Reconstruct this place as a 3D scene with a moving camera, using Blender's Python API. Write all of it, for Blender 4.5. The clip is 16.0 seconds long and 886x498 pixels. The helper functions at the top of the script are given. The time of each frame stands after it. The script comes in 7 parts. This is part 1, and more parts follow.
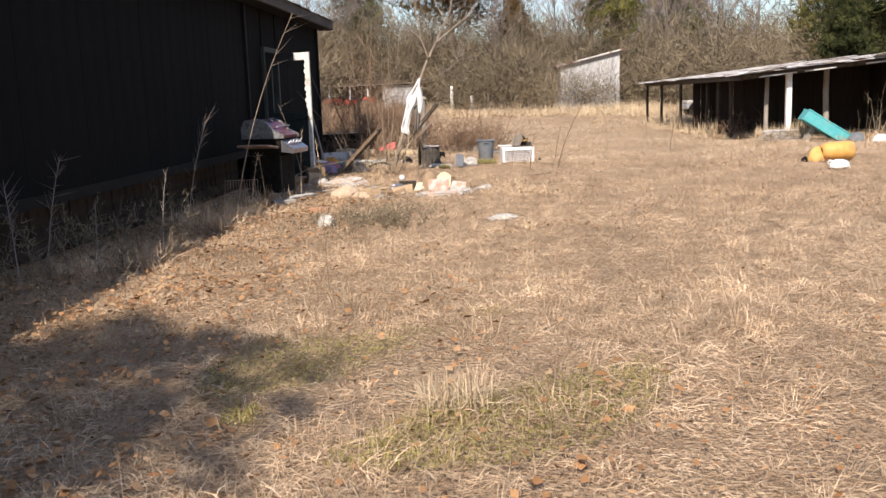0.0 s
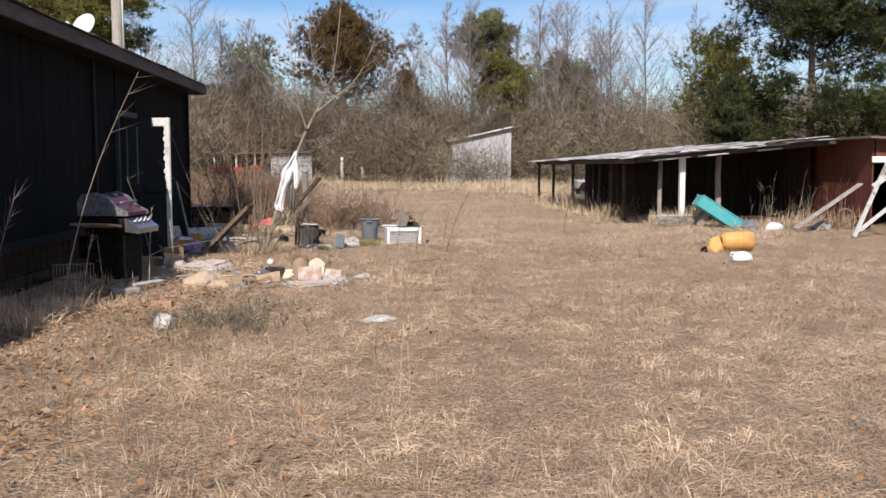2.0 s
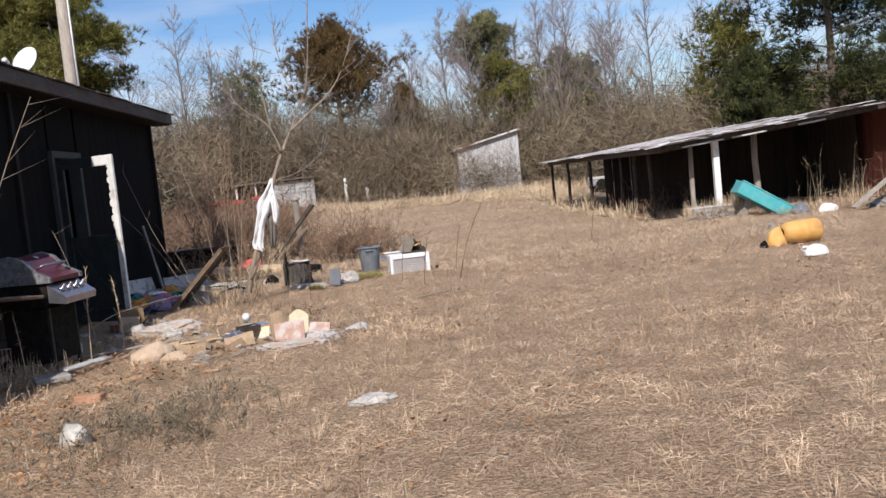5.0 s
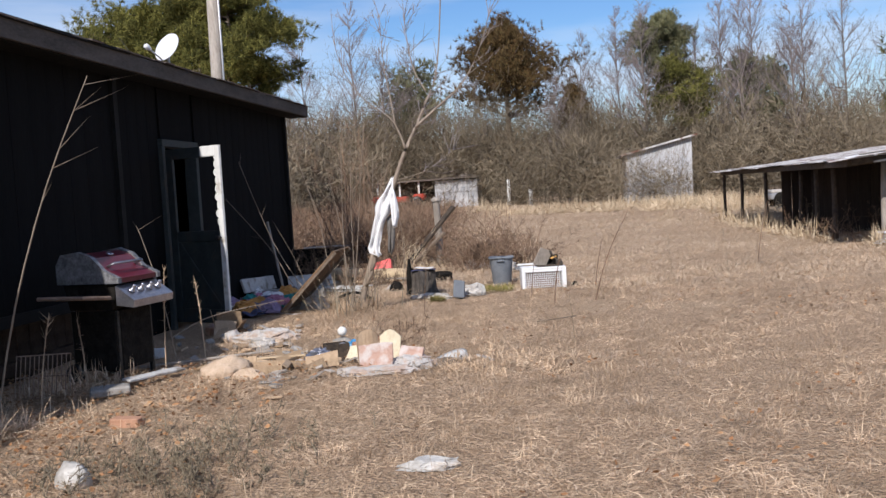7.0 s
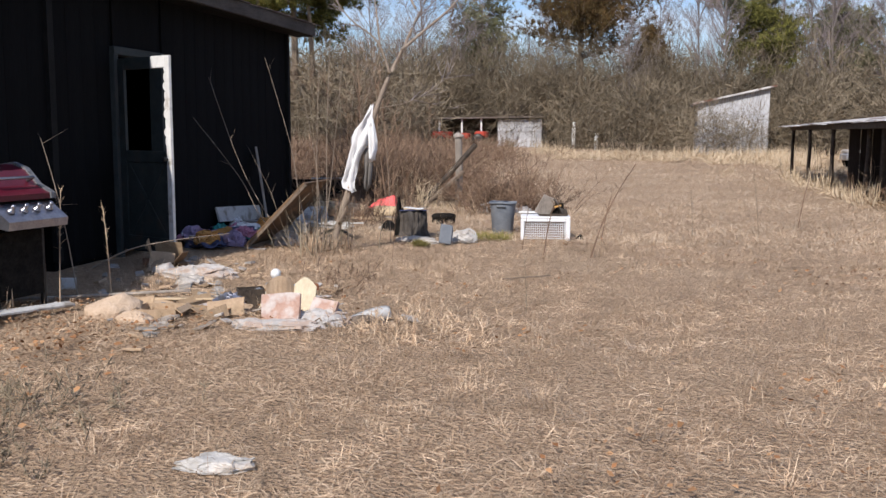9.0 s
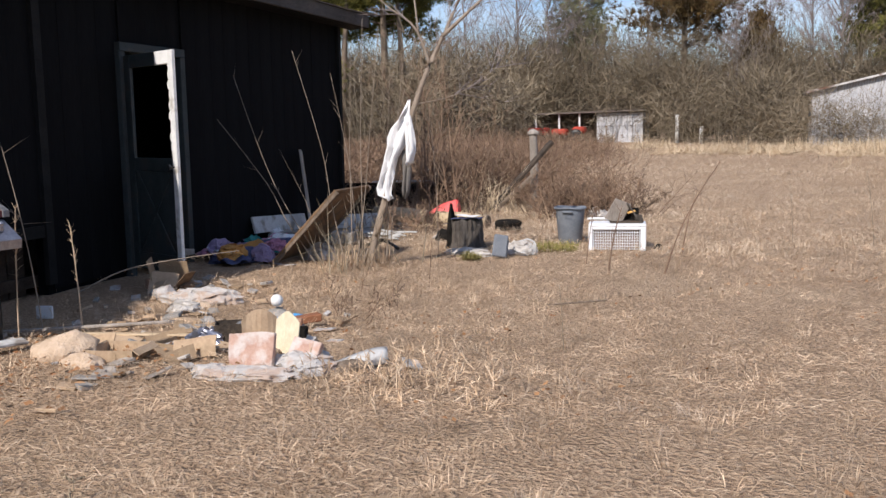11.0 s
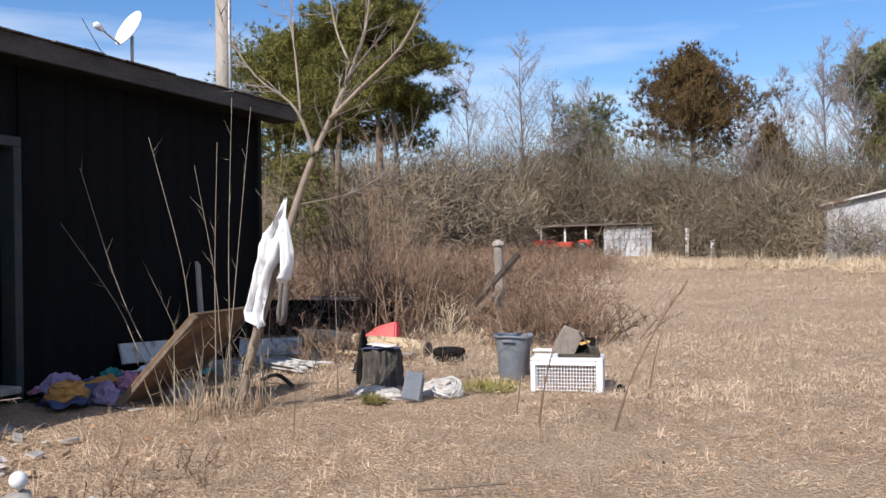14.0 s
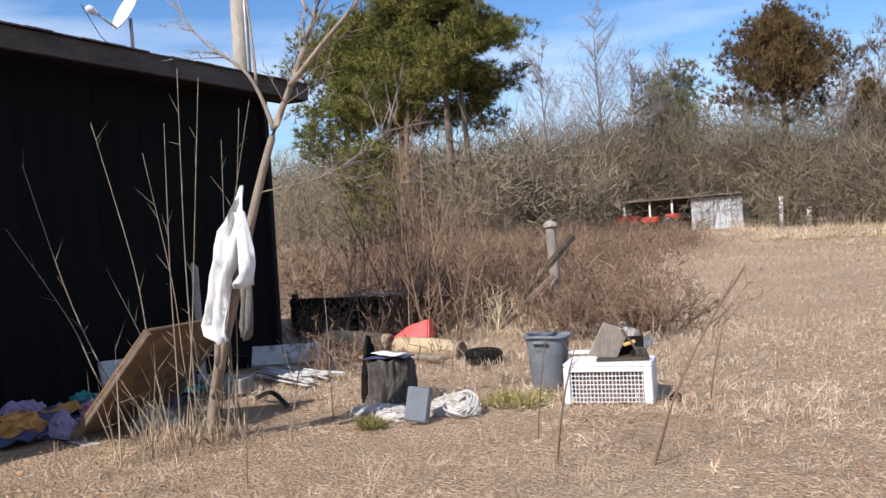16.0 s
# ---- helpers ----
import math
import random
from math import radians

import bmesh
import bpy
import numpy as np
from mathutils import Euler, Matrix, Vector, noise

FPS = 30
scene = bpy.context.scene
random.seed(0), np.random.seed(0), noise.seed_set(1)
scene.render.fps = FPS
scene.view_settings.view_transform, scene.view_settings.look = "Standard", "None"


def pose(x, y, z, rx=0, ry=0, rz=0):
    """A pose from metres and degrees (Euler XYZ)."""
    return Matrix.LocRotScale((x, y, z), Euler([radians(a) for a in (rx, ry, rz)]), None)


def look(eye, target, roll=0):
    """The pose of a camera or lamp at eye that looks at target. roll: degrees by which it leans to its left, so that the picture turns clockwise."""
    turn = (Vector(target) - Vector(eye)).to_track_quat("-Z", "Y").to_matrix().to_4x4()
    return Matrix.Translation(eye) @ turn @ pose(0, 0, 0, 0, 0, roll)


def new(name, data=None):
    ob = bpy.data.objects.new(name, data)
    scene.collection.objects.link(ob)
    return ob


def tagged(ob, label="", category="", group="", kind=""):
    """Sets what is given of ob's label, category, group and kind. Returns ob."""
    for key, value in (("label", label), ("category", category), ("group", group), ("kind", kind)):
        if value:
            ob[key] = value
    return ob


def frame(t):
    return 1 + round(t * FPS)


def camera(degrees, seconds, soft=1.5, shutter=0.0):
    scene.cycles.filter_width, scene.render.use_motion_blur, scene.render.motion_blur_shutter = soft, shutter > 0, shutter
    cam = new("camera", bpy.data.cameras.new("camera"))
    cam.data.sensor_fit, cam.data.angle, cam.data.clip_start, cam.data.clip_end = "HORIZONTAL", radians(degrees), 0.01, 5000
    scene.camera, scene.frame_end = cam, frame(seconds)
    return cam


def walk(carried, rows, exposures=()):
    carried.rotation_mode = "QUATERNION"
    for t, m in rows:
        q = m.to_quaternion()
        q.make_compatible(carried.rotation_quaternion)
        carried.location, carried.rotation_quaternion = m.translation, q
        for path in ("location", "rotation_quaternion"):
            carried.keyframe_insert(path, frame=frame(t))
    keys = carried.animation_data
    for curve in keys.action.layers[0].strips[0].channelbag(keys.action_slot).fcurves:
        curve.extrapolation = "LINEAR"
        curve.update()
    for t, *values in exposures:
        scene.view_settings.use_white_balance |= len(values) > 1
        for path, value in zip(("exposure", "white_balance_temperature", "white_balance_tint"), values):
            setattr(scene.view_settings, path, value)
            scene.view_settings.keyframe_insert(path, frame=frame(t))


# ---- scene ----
cam = camera(50.9, 16.0, 1.5)
PATH = [
    (0, (0.785, 0.033, 1.314), (0.664, 2.003, 0.992), -1.9),
    (0.5, (0.809, 0.493, 1.341), (0.808, 2.465, 1.006), -1.2),
    (1, (0.824, 0.722, 1.397), (0.865, 2.702, 1.119), 0.7),
    (1.5, (0.844, 1.175, 1.385), (0.984, 3.158, 1.167), -2.8),
    (2, (0.935, 1.555, 1.407), (1.049, 3.544, 1.23), 0.0),
    (2.5, (0.957, 1.977, 1.378), (1.058, 3.964, 1.173), -2.3),
    (3, (0.95, 2.301, 1.403), (1.078, 4.288, 1.218), -2.7),
    (3.5, (1.041, 2.689, 1.408), (1.107, 4.679, 1.218), -5.7),
    (4, (1.119, 3.079, 1.409), (1.17, 5.066, 1.185), -3.2),
    (4.2, (1.125, 3.251, 1.433), (1.192, 5.242, 1.261), -4.2),
    (6.3, (1.372, 4.744, 1.385), (1.442, 6.738, 1.248), -6.8),
    (6.5, (1.458, 4.861, 1.395), (1.352, 6.854, 1.272), -5.2),
    (7, (1.629, 5.237, 1.423), (1.351, 7.214, 1.303), -3.3),
    (7.5, (1.812, 5.608, 1.424), (1.515, 7.585, 1.374), -2.9),
    (8, (2.085, 5.953, 1.352), (1.754, 7.922, 1.229), -3.3),
    (8.5, (2.315, 6.265, 1.337), (1.948, 8.222, 1.146), -2.7),
    (8.7, (2.404, 6.405, 1.341), (2.023, 8.355, 1.108), -0.8),
    (10.8, (2.733, 7.925, 1.358), (2.075, 9.797, 1.109), -1.5),
    (11, (2.756, 8.095, 1.351), (2.1, 9.968, 1.099), -1.0),
    (11.5, (2.826, 8.494, 1.351), (2.273, 10.412, 1.227), -2.6),
    (12, (2.792, 8.94, 1.353), (2.426, 10.899, 1.18), -1.3),
    (12.5, (2.752, 9.285, 1.359), (2.243, 11.211, 1.174), -1.4),
    (13, (2.852, 9.686, 1.361), (2.138, 11.552, 1.267), -1.6),
    (13.5, (2.924, 10.11, 1.362), (2.219, 11.981, 1.325), 1.2),
    (14, (3.012, 10.446, 1.301), (2.315, 12.321, 1.29), -0.6),
    (14.5, (3.114, 10.804, 1.278), (2.314, 12.635, 1.185), -1.8),
    (15, (3.091, 11.238, 1.299), (2.253, 13.045, 1.115), -1.1),
    (15.5, (3.067, 11.6, 1.311), (2.219, 13.405, 1.159), -1.6),
    (16, (3.085, 11.974, 1.307), (2.208, 13.771, 1.267), -3.5),
]
EXPOSURES = [(0, 0.52, 7200, 13), (0.7, 0.31, 7050, 13), (1.5, 0.22, 6680, 12), (2.5, 0.16, 6580, 12), (4.2, 0.15, 6600, 12.5), (7, 0.13, 6300, 12.5), (11, 0.21, 6480, 13), (13, 0.33, 6300, 11.5), (16, 0.42, 6300, 11.5)]
walk(cam, [(t, look(eye, target, roll)) for t, eye, target, roll in PATH], EXPOSURES)

# ---- world, sun, exposure ----
SUN_FROM = Vector((-0.232, -1.11, 1.0)).normalized()
world = bpy.data.worlds.new("sky")
scene.world = world
world.use_nodes = True
wn = world.node_tree
wn.nodes.clear()
sky = wn.nodes.new("ShaderNodeTexSky")
sky.sky_type = 'NISHITA'
sky.sun_disc = False
sky.sun_elevation = math.asin(SUN_FROM.z)
sky.sun_rotation = math.atan2(SUN_FROM.x, SUN_FROM.y) % (2 * math.pi)
sky.air_density, sky.dust_density, sky.ozone_density = 1.0, 0.35, 3.0
# thin high cloud, mixed into the sky by direction
tc = wn.nodes.new("ShaderNodeTexCoord")
mp = wn.nodes.new("ShaderNodeMapping")
mp.inputs["Scale"].default_value = (1.2, 1.6, 9.0)
cn = wn.nodes.new("ShaderNodeTexNoise")
cn.inputs["Scale"].default_value = 1.6
cn.inputs["Detail"].default_value = 6.0
cr = wn.nodes.new("ShaderNodeValToRGB")
cr.color_ramp.elements[0].position, cr.color_ramp.elements[1].position = 0.41, 0.66
cr.color_ramp.elements[0].color, cr.color_ramp.elements[1].color = (0, 0, 0, 1), (0.72, 0.72, 0.72, 1)
mx = wn.nodes.new("ShaderNodeMix")
mx.data_type = 'RGBA'
mx.inputs["B"].default_value = (9.0, 9.8, 11.0, 1)
bg = wn.nodes.new("ShaderNodeBackground")
bg.inputs["Strength"].default_value = 0.078
wo = wn.nodes.new("ShaderNodeOutputWorld")
wn.links.new(tc.outputs["Generated"], mp.inputs["Vector"])
wn.links.new(mp.outputs["Vector"], cn.inputs["Vector"])
wn.links.new(cn.outputs["Fac"], cr.inputs["Fac"])
wn.links.new(cr.outputs["Color"], mx.inputs["Factor"])
tint = wn.nodes.new("ShaderNodeHueSaturation")
tint.inputs["Hue"].default_value = 0.508
tint.inputs["Saturation"].default_value, tint.inputs["Value"].default_value = 1.25, 1.42
wn.links.new(sky.outputs["Color"], tint.inputs["Color"])
wn.links.new(tint.outputs["Color"], mx.inputs["A"])
wn.links.new(mx.outputs["Result"], bg.inputs["Color"])
wn.links.new(bg.outputs["Background"], wo.inputs["Surface"])
sun = new("sun", bpy.data.lights.new("sun", 'SUN'))
sun.data.energy, sun.data.angle, sun.data.color = 4.6, radians(0.5), (1.0, 0.95, 0.88)
sun.matrix_world = look(SUN_FROM * 60, (0, 0, 0))


# ---- materials ----
def mat(name, c1, c2, scale=6.0, rough=0.8, bump=0.3, metal=0.0, fine=60.0, stretch=(1, 1, 1), vary=0.0, island=0.0,
        spec=0.3, stain=None, stain_scale=1.5, stain_at=0.58, trans=0.0):
    """Two colours mixed by coarse and fine noise, with relief; stain: a third colour in patches; vary and island: brightness spread by piece."""
    m = bpy.data.materials.new(name)
    m.use_nodes = True
    nt = m.node_tree
    nd, ln = nt.nodes, nt.links.new
    b = nd["Principled BSDF"]
    b.inputs["Roughness"].default_value, b.inputs["Metallic"].default_value = rough, metal
    b.inputs["Specular IOR Level"].default_value = spec
    co = nd.new("ShaderNodeTexCoord")
    mp = nd.new("ShaderNodeMapping")
    mp.inputs["Scale"].default_value = stretch
    ln(co.outputs["Object"], mp.inputs["Vector"])
    n1, n2 = nd.new("ShaderNodeTexNoise"), nd.new("ShaderNodeTexNoise")
    n1.inputs["Scale"].default_value, n1.inputs["Detail"].default_value, n1.inputs["Roughness"].default_value = scale, 5, 0.65
    n2.inputs["Scale"].default_value, n2.inputs["Detail"].default_value = fine, 3
    ln(mp.outputs["Vector"], n1.inputs["Vector"])
    ln(mp.outputs["Vector"], n2.inputs["Vector"])
    add = nd.new("ShaderNodeMath")
    add.operation = 'MULTIPLY_ADD'
    ln(n2.outputs["Fac"], add.inputs[0])
    add.inputs[1].default_value = 0.45
    ln(n1.outputs["Fac"], add.inputs[2])
    rmp = nd.new("ShaderNodeMapRange")
    rmp.inputs["From Min"].default_value, rmp.inputs["From Max"].default_value = 0.5, 0.95
    ln(add.outputs[0], rmp.inputs["Value"])
    mix = nd.new("ShaderNodeMix")
    mix.data_type = 'RGBA'
    mix.inputs["A"].default_value, mix.inputs["B"].default_value = (*c1, 1), (*c2, 1)
    ln(rmp.outputs["Result"], mix.inputs["Factor"])
    out = mix.outputs["Result"]
    if stain:
        n3 = nd.new("ShaderNodeTexNoise")
        n3.inputs["Scale"].default_value, n3.inputs["Detail"].default_value = stain_scale, 6
        ln(co.outputs["Object"], n3.inputs["Vector"])
        r3 = nd.new("ShaderNodeMapRange")
        r3.inputs["From Min"].default_value, r3.inputs["From Max"].default_value = stain_at - 0.05, stain_at + 0.1
        ln(n3.outputs["Fac"], r3.inputs["Value"])
        m3 = nd.new("ShaderNodeMix")
        m3.data_type = 'RGBA'
        m3.inputs["B"].default_value = (*stain, 1)
        ln(r3.outputs["Result"], m3.inputs["Factor"])
        ln(out, m3.inputs["A"])
        out = m3.outputs["Result"]
    for amount, kind, sock in ((vary, "ShaderNodeObjectInfo", "Random"), (island, "ShaderNodeNewGeometry", "Random Per Island")):
        if amount:
            g = nd.new(kind)
            mr = nd.new("ShaderNodeMapRange")
            mr.inputs["To Min"].default_value, mr.inputs["To Max"].default_value = 1 - amount, 1 + amount
            ln(g.outputs[sock], mr.inputs["Value"])
            hs = nd.new("ShaderNodeHueSaturation")
            ln(mr.outputs["Result"], hs.inputs["Value"])
            ln(out, hs.inputs["Color"])
            out = hs.outputs["Color"]
    ln(out, b.inputs["Base Color"])
    if trans:
        b.inputs["Transmission Weight"].default_value = trans
    if bump:
        bp = nd.new("ShaderNodeBump")
        bp.inputs["Strength"].default_value, bp.inputs["Distance"].default_value = bump, 0.02
        ln(add.outputs[0], bp.inputs["Height"])
        ln(bp.outputs["Normal"], b.inputs["Normal"])
    return m


def ramp_material(name, colours, rough=0.9, noise_scale=0.5, clump=0.0, depth=0.3):
    """A colour picked from a row of colours by island, shifted in broad patches: for grass, twigs and needles."""
    m = bpy.data.materials.new(name)
    m.use_nodes = True
    nd, ln = m.node_tree.nodes, m.node_tree.links.new
    b = nd["Principled BSDF"]
    b.inputs["Roughness"].default_value = rough
    b.inputs["Specular IOR Level"].default_value = 0.25
    g = nd.new("ShaderNodeNewGeometry")
    r = nd.new("ShaderNodeValToRGB")
    r.color_ramp.interpolation = 'LINEAR'
    while len(r.color_ramp.elements) < len(colours):
        r.color_ramp.elements.new(0.5)
    for i, c in enumerate(colours):
        r.color_ramp.elements[i].position = i / (len(colours) - 1)
        r.color_ramp.elements[i].color = (*c, 1)
    co = nd.new("ShaderNodeTexCoord")
    n = nd.new("ShaderNodeTexNoise")
    n.inputs["Scale"].default_value, n.inputs["Detail"].default_value = noise_scale, 4
    ln(co.outputs["Object"], n.inputs["Vector"])
    mr = nd.new("ShaderNodeMapRange")
    mr.inputs["From Min"].default_value, mr.inputs["From Max"].default_value = 0.3, 0.7
    mr.inputs["To Min"].default_value, mr.inputs["To Max"].default_value = 0.66, 1.26
    ln(n.outputs["Fac"], mr.inputs["Value"])
    hs = nd.new("ShaderNodeHueSaturation")
    ln(g.outputs["Random Per Island"], r.inputs["Fac"])
    ln(r.outputs["Color"], hs.inputs["Color"])
    ln(mr.outputs["Result"], hs.inputs["Value"])
    out = hs.outputs["Color"]
    if clump:
        n2 = nd.new("ShaderNodeTexNoise")
        n2.inputs["Scale"].default_value, n2.inputs["Detail"].default_value = clump, 3
        ln(co.outputs["Object"], n2.inputs["Vector"])
        m2 = nd.new("ShaderNodeMapRange")
        m2.inputs["From Min"].default_value, m2.inputs["From Max"].default_value = 0.33, 0.67
        m2.inputs["To Min"].default_value, m2.inputs["To Max"].default_value = 1 - depth, 1 + depth
        ln(n2.outputs["Fac"], m2.inputs["Value"])
        h2 = nd.new("ShaderNodeHueSaturation")
        ln(out, h2.inputs["Color"])
        ln(m2.outputs["Result"], h2.inputs["Value"])
        out = h2.outputs["Color"]
    ln(out, b.inputs["Base Color"])
    return m


def ground_material():
    m = bpy.data.materials.new("dry_field")
    m.use_nodes = True
    nd, ln = m.node_tree.nodes, m.node_tree.links.new
    b = nd["Principled BSDF"]
    b.inputs["Roughness"].default_value = 0.95
    b.inputs["Specular IOR Level"].default_value = 0.15
    co = nd.new("ShaderNodeTexCoord")

    def noise_of(scale, detail, lo, hi, stretch=(1, 1, 1)):
        mp = nd.new("ShaderNodeMapping")
        mp.inputs["Scale"].default_value = stretch
        ln(co.outputs["Object"], mp.inputs["Vector"])
        n = nd.new("ShaderNodeTexNoise")
        n.inputs["Scale"].default_value, n.inputs["Detail"].default_value = scale, detail
        ln(mp.outputs["Vector"], n.inputs["Vector"])
        r = nd.new("ShaderNodeMapRange")
        r.inputs["From Min"].default_value, r.inputs["From Max"].default_value = lo, hi
        ln(n.outputs["Fac"], r.inputs["Value"])
        return r.outputs["Result"]

    def blend(a, c, f):
        x = nd.new("ShaderNodeMix")
        x.data_type = 'RGBA'
        if isinstance(a, tuple):
            x.inputs["A"].default_value = (*a, 1)
        else:
            ln(a, x.inputs["A"])
        x.inputs["B"].default_value = (*c, 1)
        ln(f, x.inputs["Factor"])
        return x.outputs["Result"]
    fine = noise_of(42.0, 8, 0.35, 0.68)
    c = blend((0.29, 0.192, 0.120), (0.66, 0.475, 0.318), fine)
    c = blend(c, (0.44, 0.308, 0.200), noise_of(1.1, 6, 0.5, 0.72))
    c = blend(c, (0.49, 0.362, 0.245), noise_of(0.35, 5, 0.55, 0.75))
    c = blend(c, (0.33, 0.222, 0.140), noise_of(3.2, 8, 0.60, 0.74))
    c = blend(c, (0.42, 0.294, 0.190), noise_of(8.0, 6, 0.55, 0.72))
    ln(c, b.inputs["Base Color"])
    bp = nd.new("ShaderNodeBump")
    bp.inputs["Strength"].default_value, bp.inputs["Distance"].default_value = 0.9, 0.035
    ln(fine, bp.inputs["Height"])
    ln(bp.outputs["Normal"], b.inputs["Normal"])
    return m


M_GROUND = ground_material()
M_STRAW = ramp_material("straw", [(0.27, 0.178, 0.112), (0.46, 0.322, 0.208), (0.575, 0.422, 0.285), (0.64, 0.485, 0.34), (0.47, 0.33, 0.215), (0.71, 0.565, 0.415)], noise_scale=0.9, clump=3.4, depth=0.45)
M_STRAW_BROWN = ramp_material("brown_straw", [(0.15, 0.092, 0.056), (0.27, 0.172, 0.108), (0.38, 0.258, 0.170), (0.21, 0.130, 0.078)], noise_scale=0.9)
M_FIELD = ramp_material("far_straw", [(0.42, 0.31, 0.21), (0.56, 0.43, 0.30), (0.65, 0.515, 0.375), (0.71, 0.575, 0.435), (0.54, 0.41, 0.29)], noise_scale=0.35)
M_STRAW_GREY = ramp_material("grey_straw", [(0.22, 0.16, 0.114), (0.37, 0.285, 0.213), (0.49, 0.39, 0.30), (0.30, 0.204, 0.14)], noise_scale=0.9)
M_STRAW_PALE = ramp_material("pale_sedge", [(0.44, 0.325, 0.20), (0.59, 0.46, 0.31), (0.68, 0.55, 0.39)], noise_scale=0.6)
M_GREENGRASS = ramp_material("green_grass", [(0.15, 0.14, 0.04), (0.25, 0.22, 0.07), (0.37, 0.29, 0.12)])
M_LEAF = ramp_material("dead_leaves", [(0.17, 0.09, 0.045), (0.35, 0.185, 0.085), (0.27, 0.125, 0.055), (0.44, 0.245, 0.12), (0.38, 0.265, 0.165)], noise_scale=2.0)
M_TWIG = ramp_material("bare_twigs", [(0.105, 0.082, 0.057), (0.205, 0.164, 0.112), (0.29, 0.238, 0.168), (0.165, 0.126, 0.080)], noise_scale=0.12, clump=0.45, depth=0.22)
M_TWIG_GREY = ramp_material("grey_twigs", [(0.19, 0.15, 0.135), (0.28, 0.235, 0.215), (0.35, 0.30, 0.275)], noise_scale=0.15)
M_BRUSH = ramp_material("red_brown_brush", [(0.12, 0.074, 0.050), (0.225, 0.148, 0.098), (0.17, 0.103, 0.068), (0.31, 0.222, 0.148)], noise_scale=0.5, clump=1.6, depth=0.35)
M_PINE = ramp_material("pine_needles", [(0.040, 0.045, 0.013), (0.09, 0.093, 0.024), (0.18, 0.170, 0.042), (0.29, 0.26, 0.072)], noise_scale=0.5, clump=0.9, depth=0.3)
M_PINE_DARK = ramp_material("dark_pine_needles", [(0.011, 0.016, 0.008), (0.024, 0.033, 0.012), (0.052, 0.060, 0.020), (0.13, 0.132, 0.04)], noise_scale=0.5, clump=0.6, depth=0.45)
M_PINE_GREY = ramp_material("grey_green_needles", [(0.11, 0.115, 0.062), (0.19, 0.19, 0.10), (0.28, 0.265, 0.145)], noise_scale=0.4, clump=0.8, depth=0.3)
M_CEDAR = ramp_material("bronze_cedar", [(0.052, 0.032, 0.014), (0.115, 0.066, 0.026), (0.088, 0.072, 0.028), (0.19, 0.112, 0.044)], noise_scale=0.5, clump=0.8, depth=0.4)
M_BARK = mat("bark", (0.12, 0.09, 0.065), (0.26, 0.20, 0.15), 8, 0.9, 0.8, stretch=(3, 3, 0.6))
M_BARK_PALE = mat("pale_bark", (0.20, 0.155, 0.115), (0.37, 0.30, 0.235), 10, 0.85, 0.5, stretch=(2, 2, 0.5))
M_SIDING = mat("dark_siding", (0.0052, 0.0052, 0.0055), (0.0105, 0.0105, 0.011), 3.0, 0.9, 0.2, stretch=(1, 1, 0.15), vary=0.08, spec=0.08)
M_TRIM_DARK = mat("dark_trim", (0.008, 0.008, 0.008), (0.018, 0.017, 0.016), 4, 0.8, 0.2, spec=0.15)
M_FASCIA = mat("weathered_fascia", (0.045, 0.039, 0.035), (0.11, 0.096, 0.085), 5, 0.85, 0.4, stretch=(1, 0.3, 1))
M_SHINGLE = mat("asphalt_shingle", (0.09, 0.075, 0.065), (0.20, 0.16, 0.14), 9, 0.95, 0.6, vary=0.2)
M_FOUND = mat("crawlspace_boards", (0.035, 0.024, 0.018), (0.085, 0.060, 0.044), 5, 0.95, 0.5, spec=0.1)
# shade of the unlit rooms put into the colour
M_INSIDESHADE = mat("interior_shade_dark", (0.03, 0.028, 0.026), (0.06, 0.055, 0.05), 3, 0.9, 0.1)
M_DOOR = mat("faded_green_grey_door_paint", (0.021, 0.028, 0.028), (0.046, 0.055, 0.055), 5, 0.65, 0.25, stain=(0.05, 0.044, 0.038), stain_scale=5, stain_at=0.6)
# sunlight on the door put into the colour; M_DOOR is its shaded part
M_DOORLIT = mat("sunlit_chipped_paint", (0.60, 0.59, 0.56), (0.78, 0.77, 0.74), 7, 0.6, 0.3, stain=(0.35, 0.30, 0.24), stain_scale=8, stain_at=0.62)
M_GREYWOOD = mat("grey_weathered_wood", (0.20, 0.17, 0.14), (0.42, 0.37, 0.32), 6, 0.9, 0.6, stretch=(1, 1, 0.2), vary=0.15)
M_BROWNWOOD = mat("brown_plywood", (0.125, 0.073, 0.040), (0.25, 0.155, 0.088), 5, 0.8, 0.4, stretch=(1, 0.3, 1), stain=(0.10, 0.075, 0.055), stain_scale=3, stain_at=0.56)
M_PALEWOOD = mat("pale_lumber", (0.46, 0.33, 0.20), (0.66, 0.51, 0.34), 5, 0.8, 0.3, stretch=(0.3, 1, 1), vary=0.12)
M_DARKWOOD = mat("rotten_dark_wood", (0.03, 0.024, 0.02), (0.10, 0.075, 0.055), 9, 0.95, 0.8)
M_WHITEPAINT = mat("white_painted_wood", (0.68, 0.67, 0.64), (0.82, 0.81, 0.79), 6, 0.65, 0.25, stain=(0.45, 0.41, 0.36), stain_scale=6, stain_at=0.66)
M_TIN = mat("weathered_white_boards", (0.40, 0.40, 0.41), (0.60, 0.60, 0.615), 2.2, 0.85, 0.3, stain=(0.22, 0.205, 0.195), stain_scale=2.4, stain_at=0.55, vary=0.06)
M_ROOFTIN = mat("rusted_roof_tin", (0.40, 0.37, 0.35), (0.70, 0.68, 0.66), 2.5, 0.7, 0.4, metal=0.0, stain=(0.15, 0.075, 0.05), stain_scale=2.0, stain_at=0.53, vary=0.28)
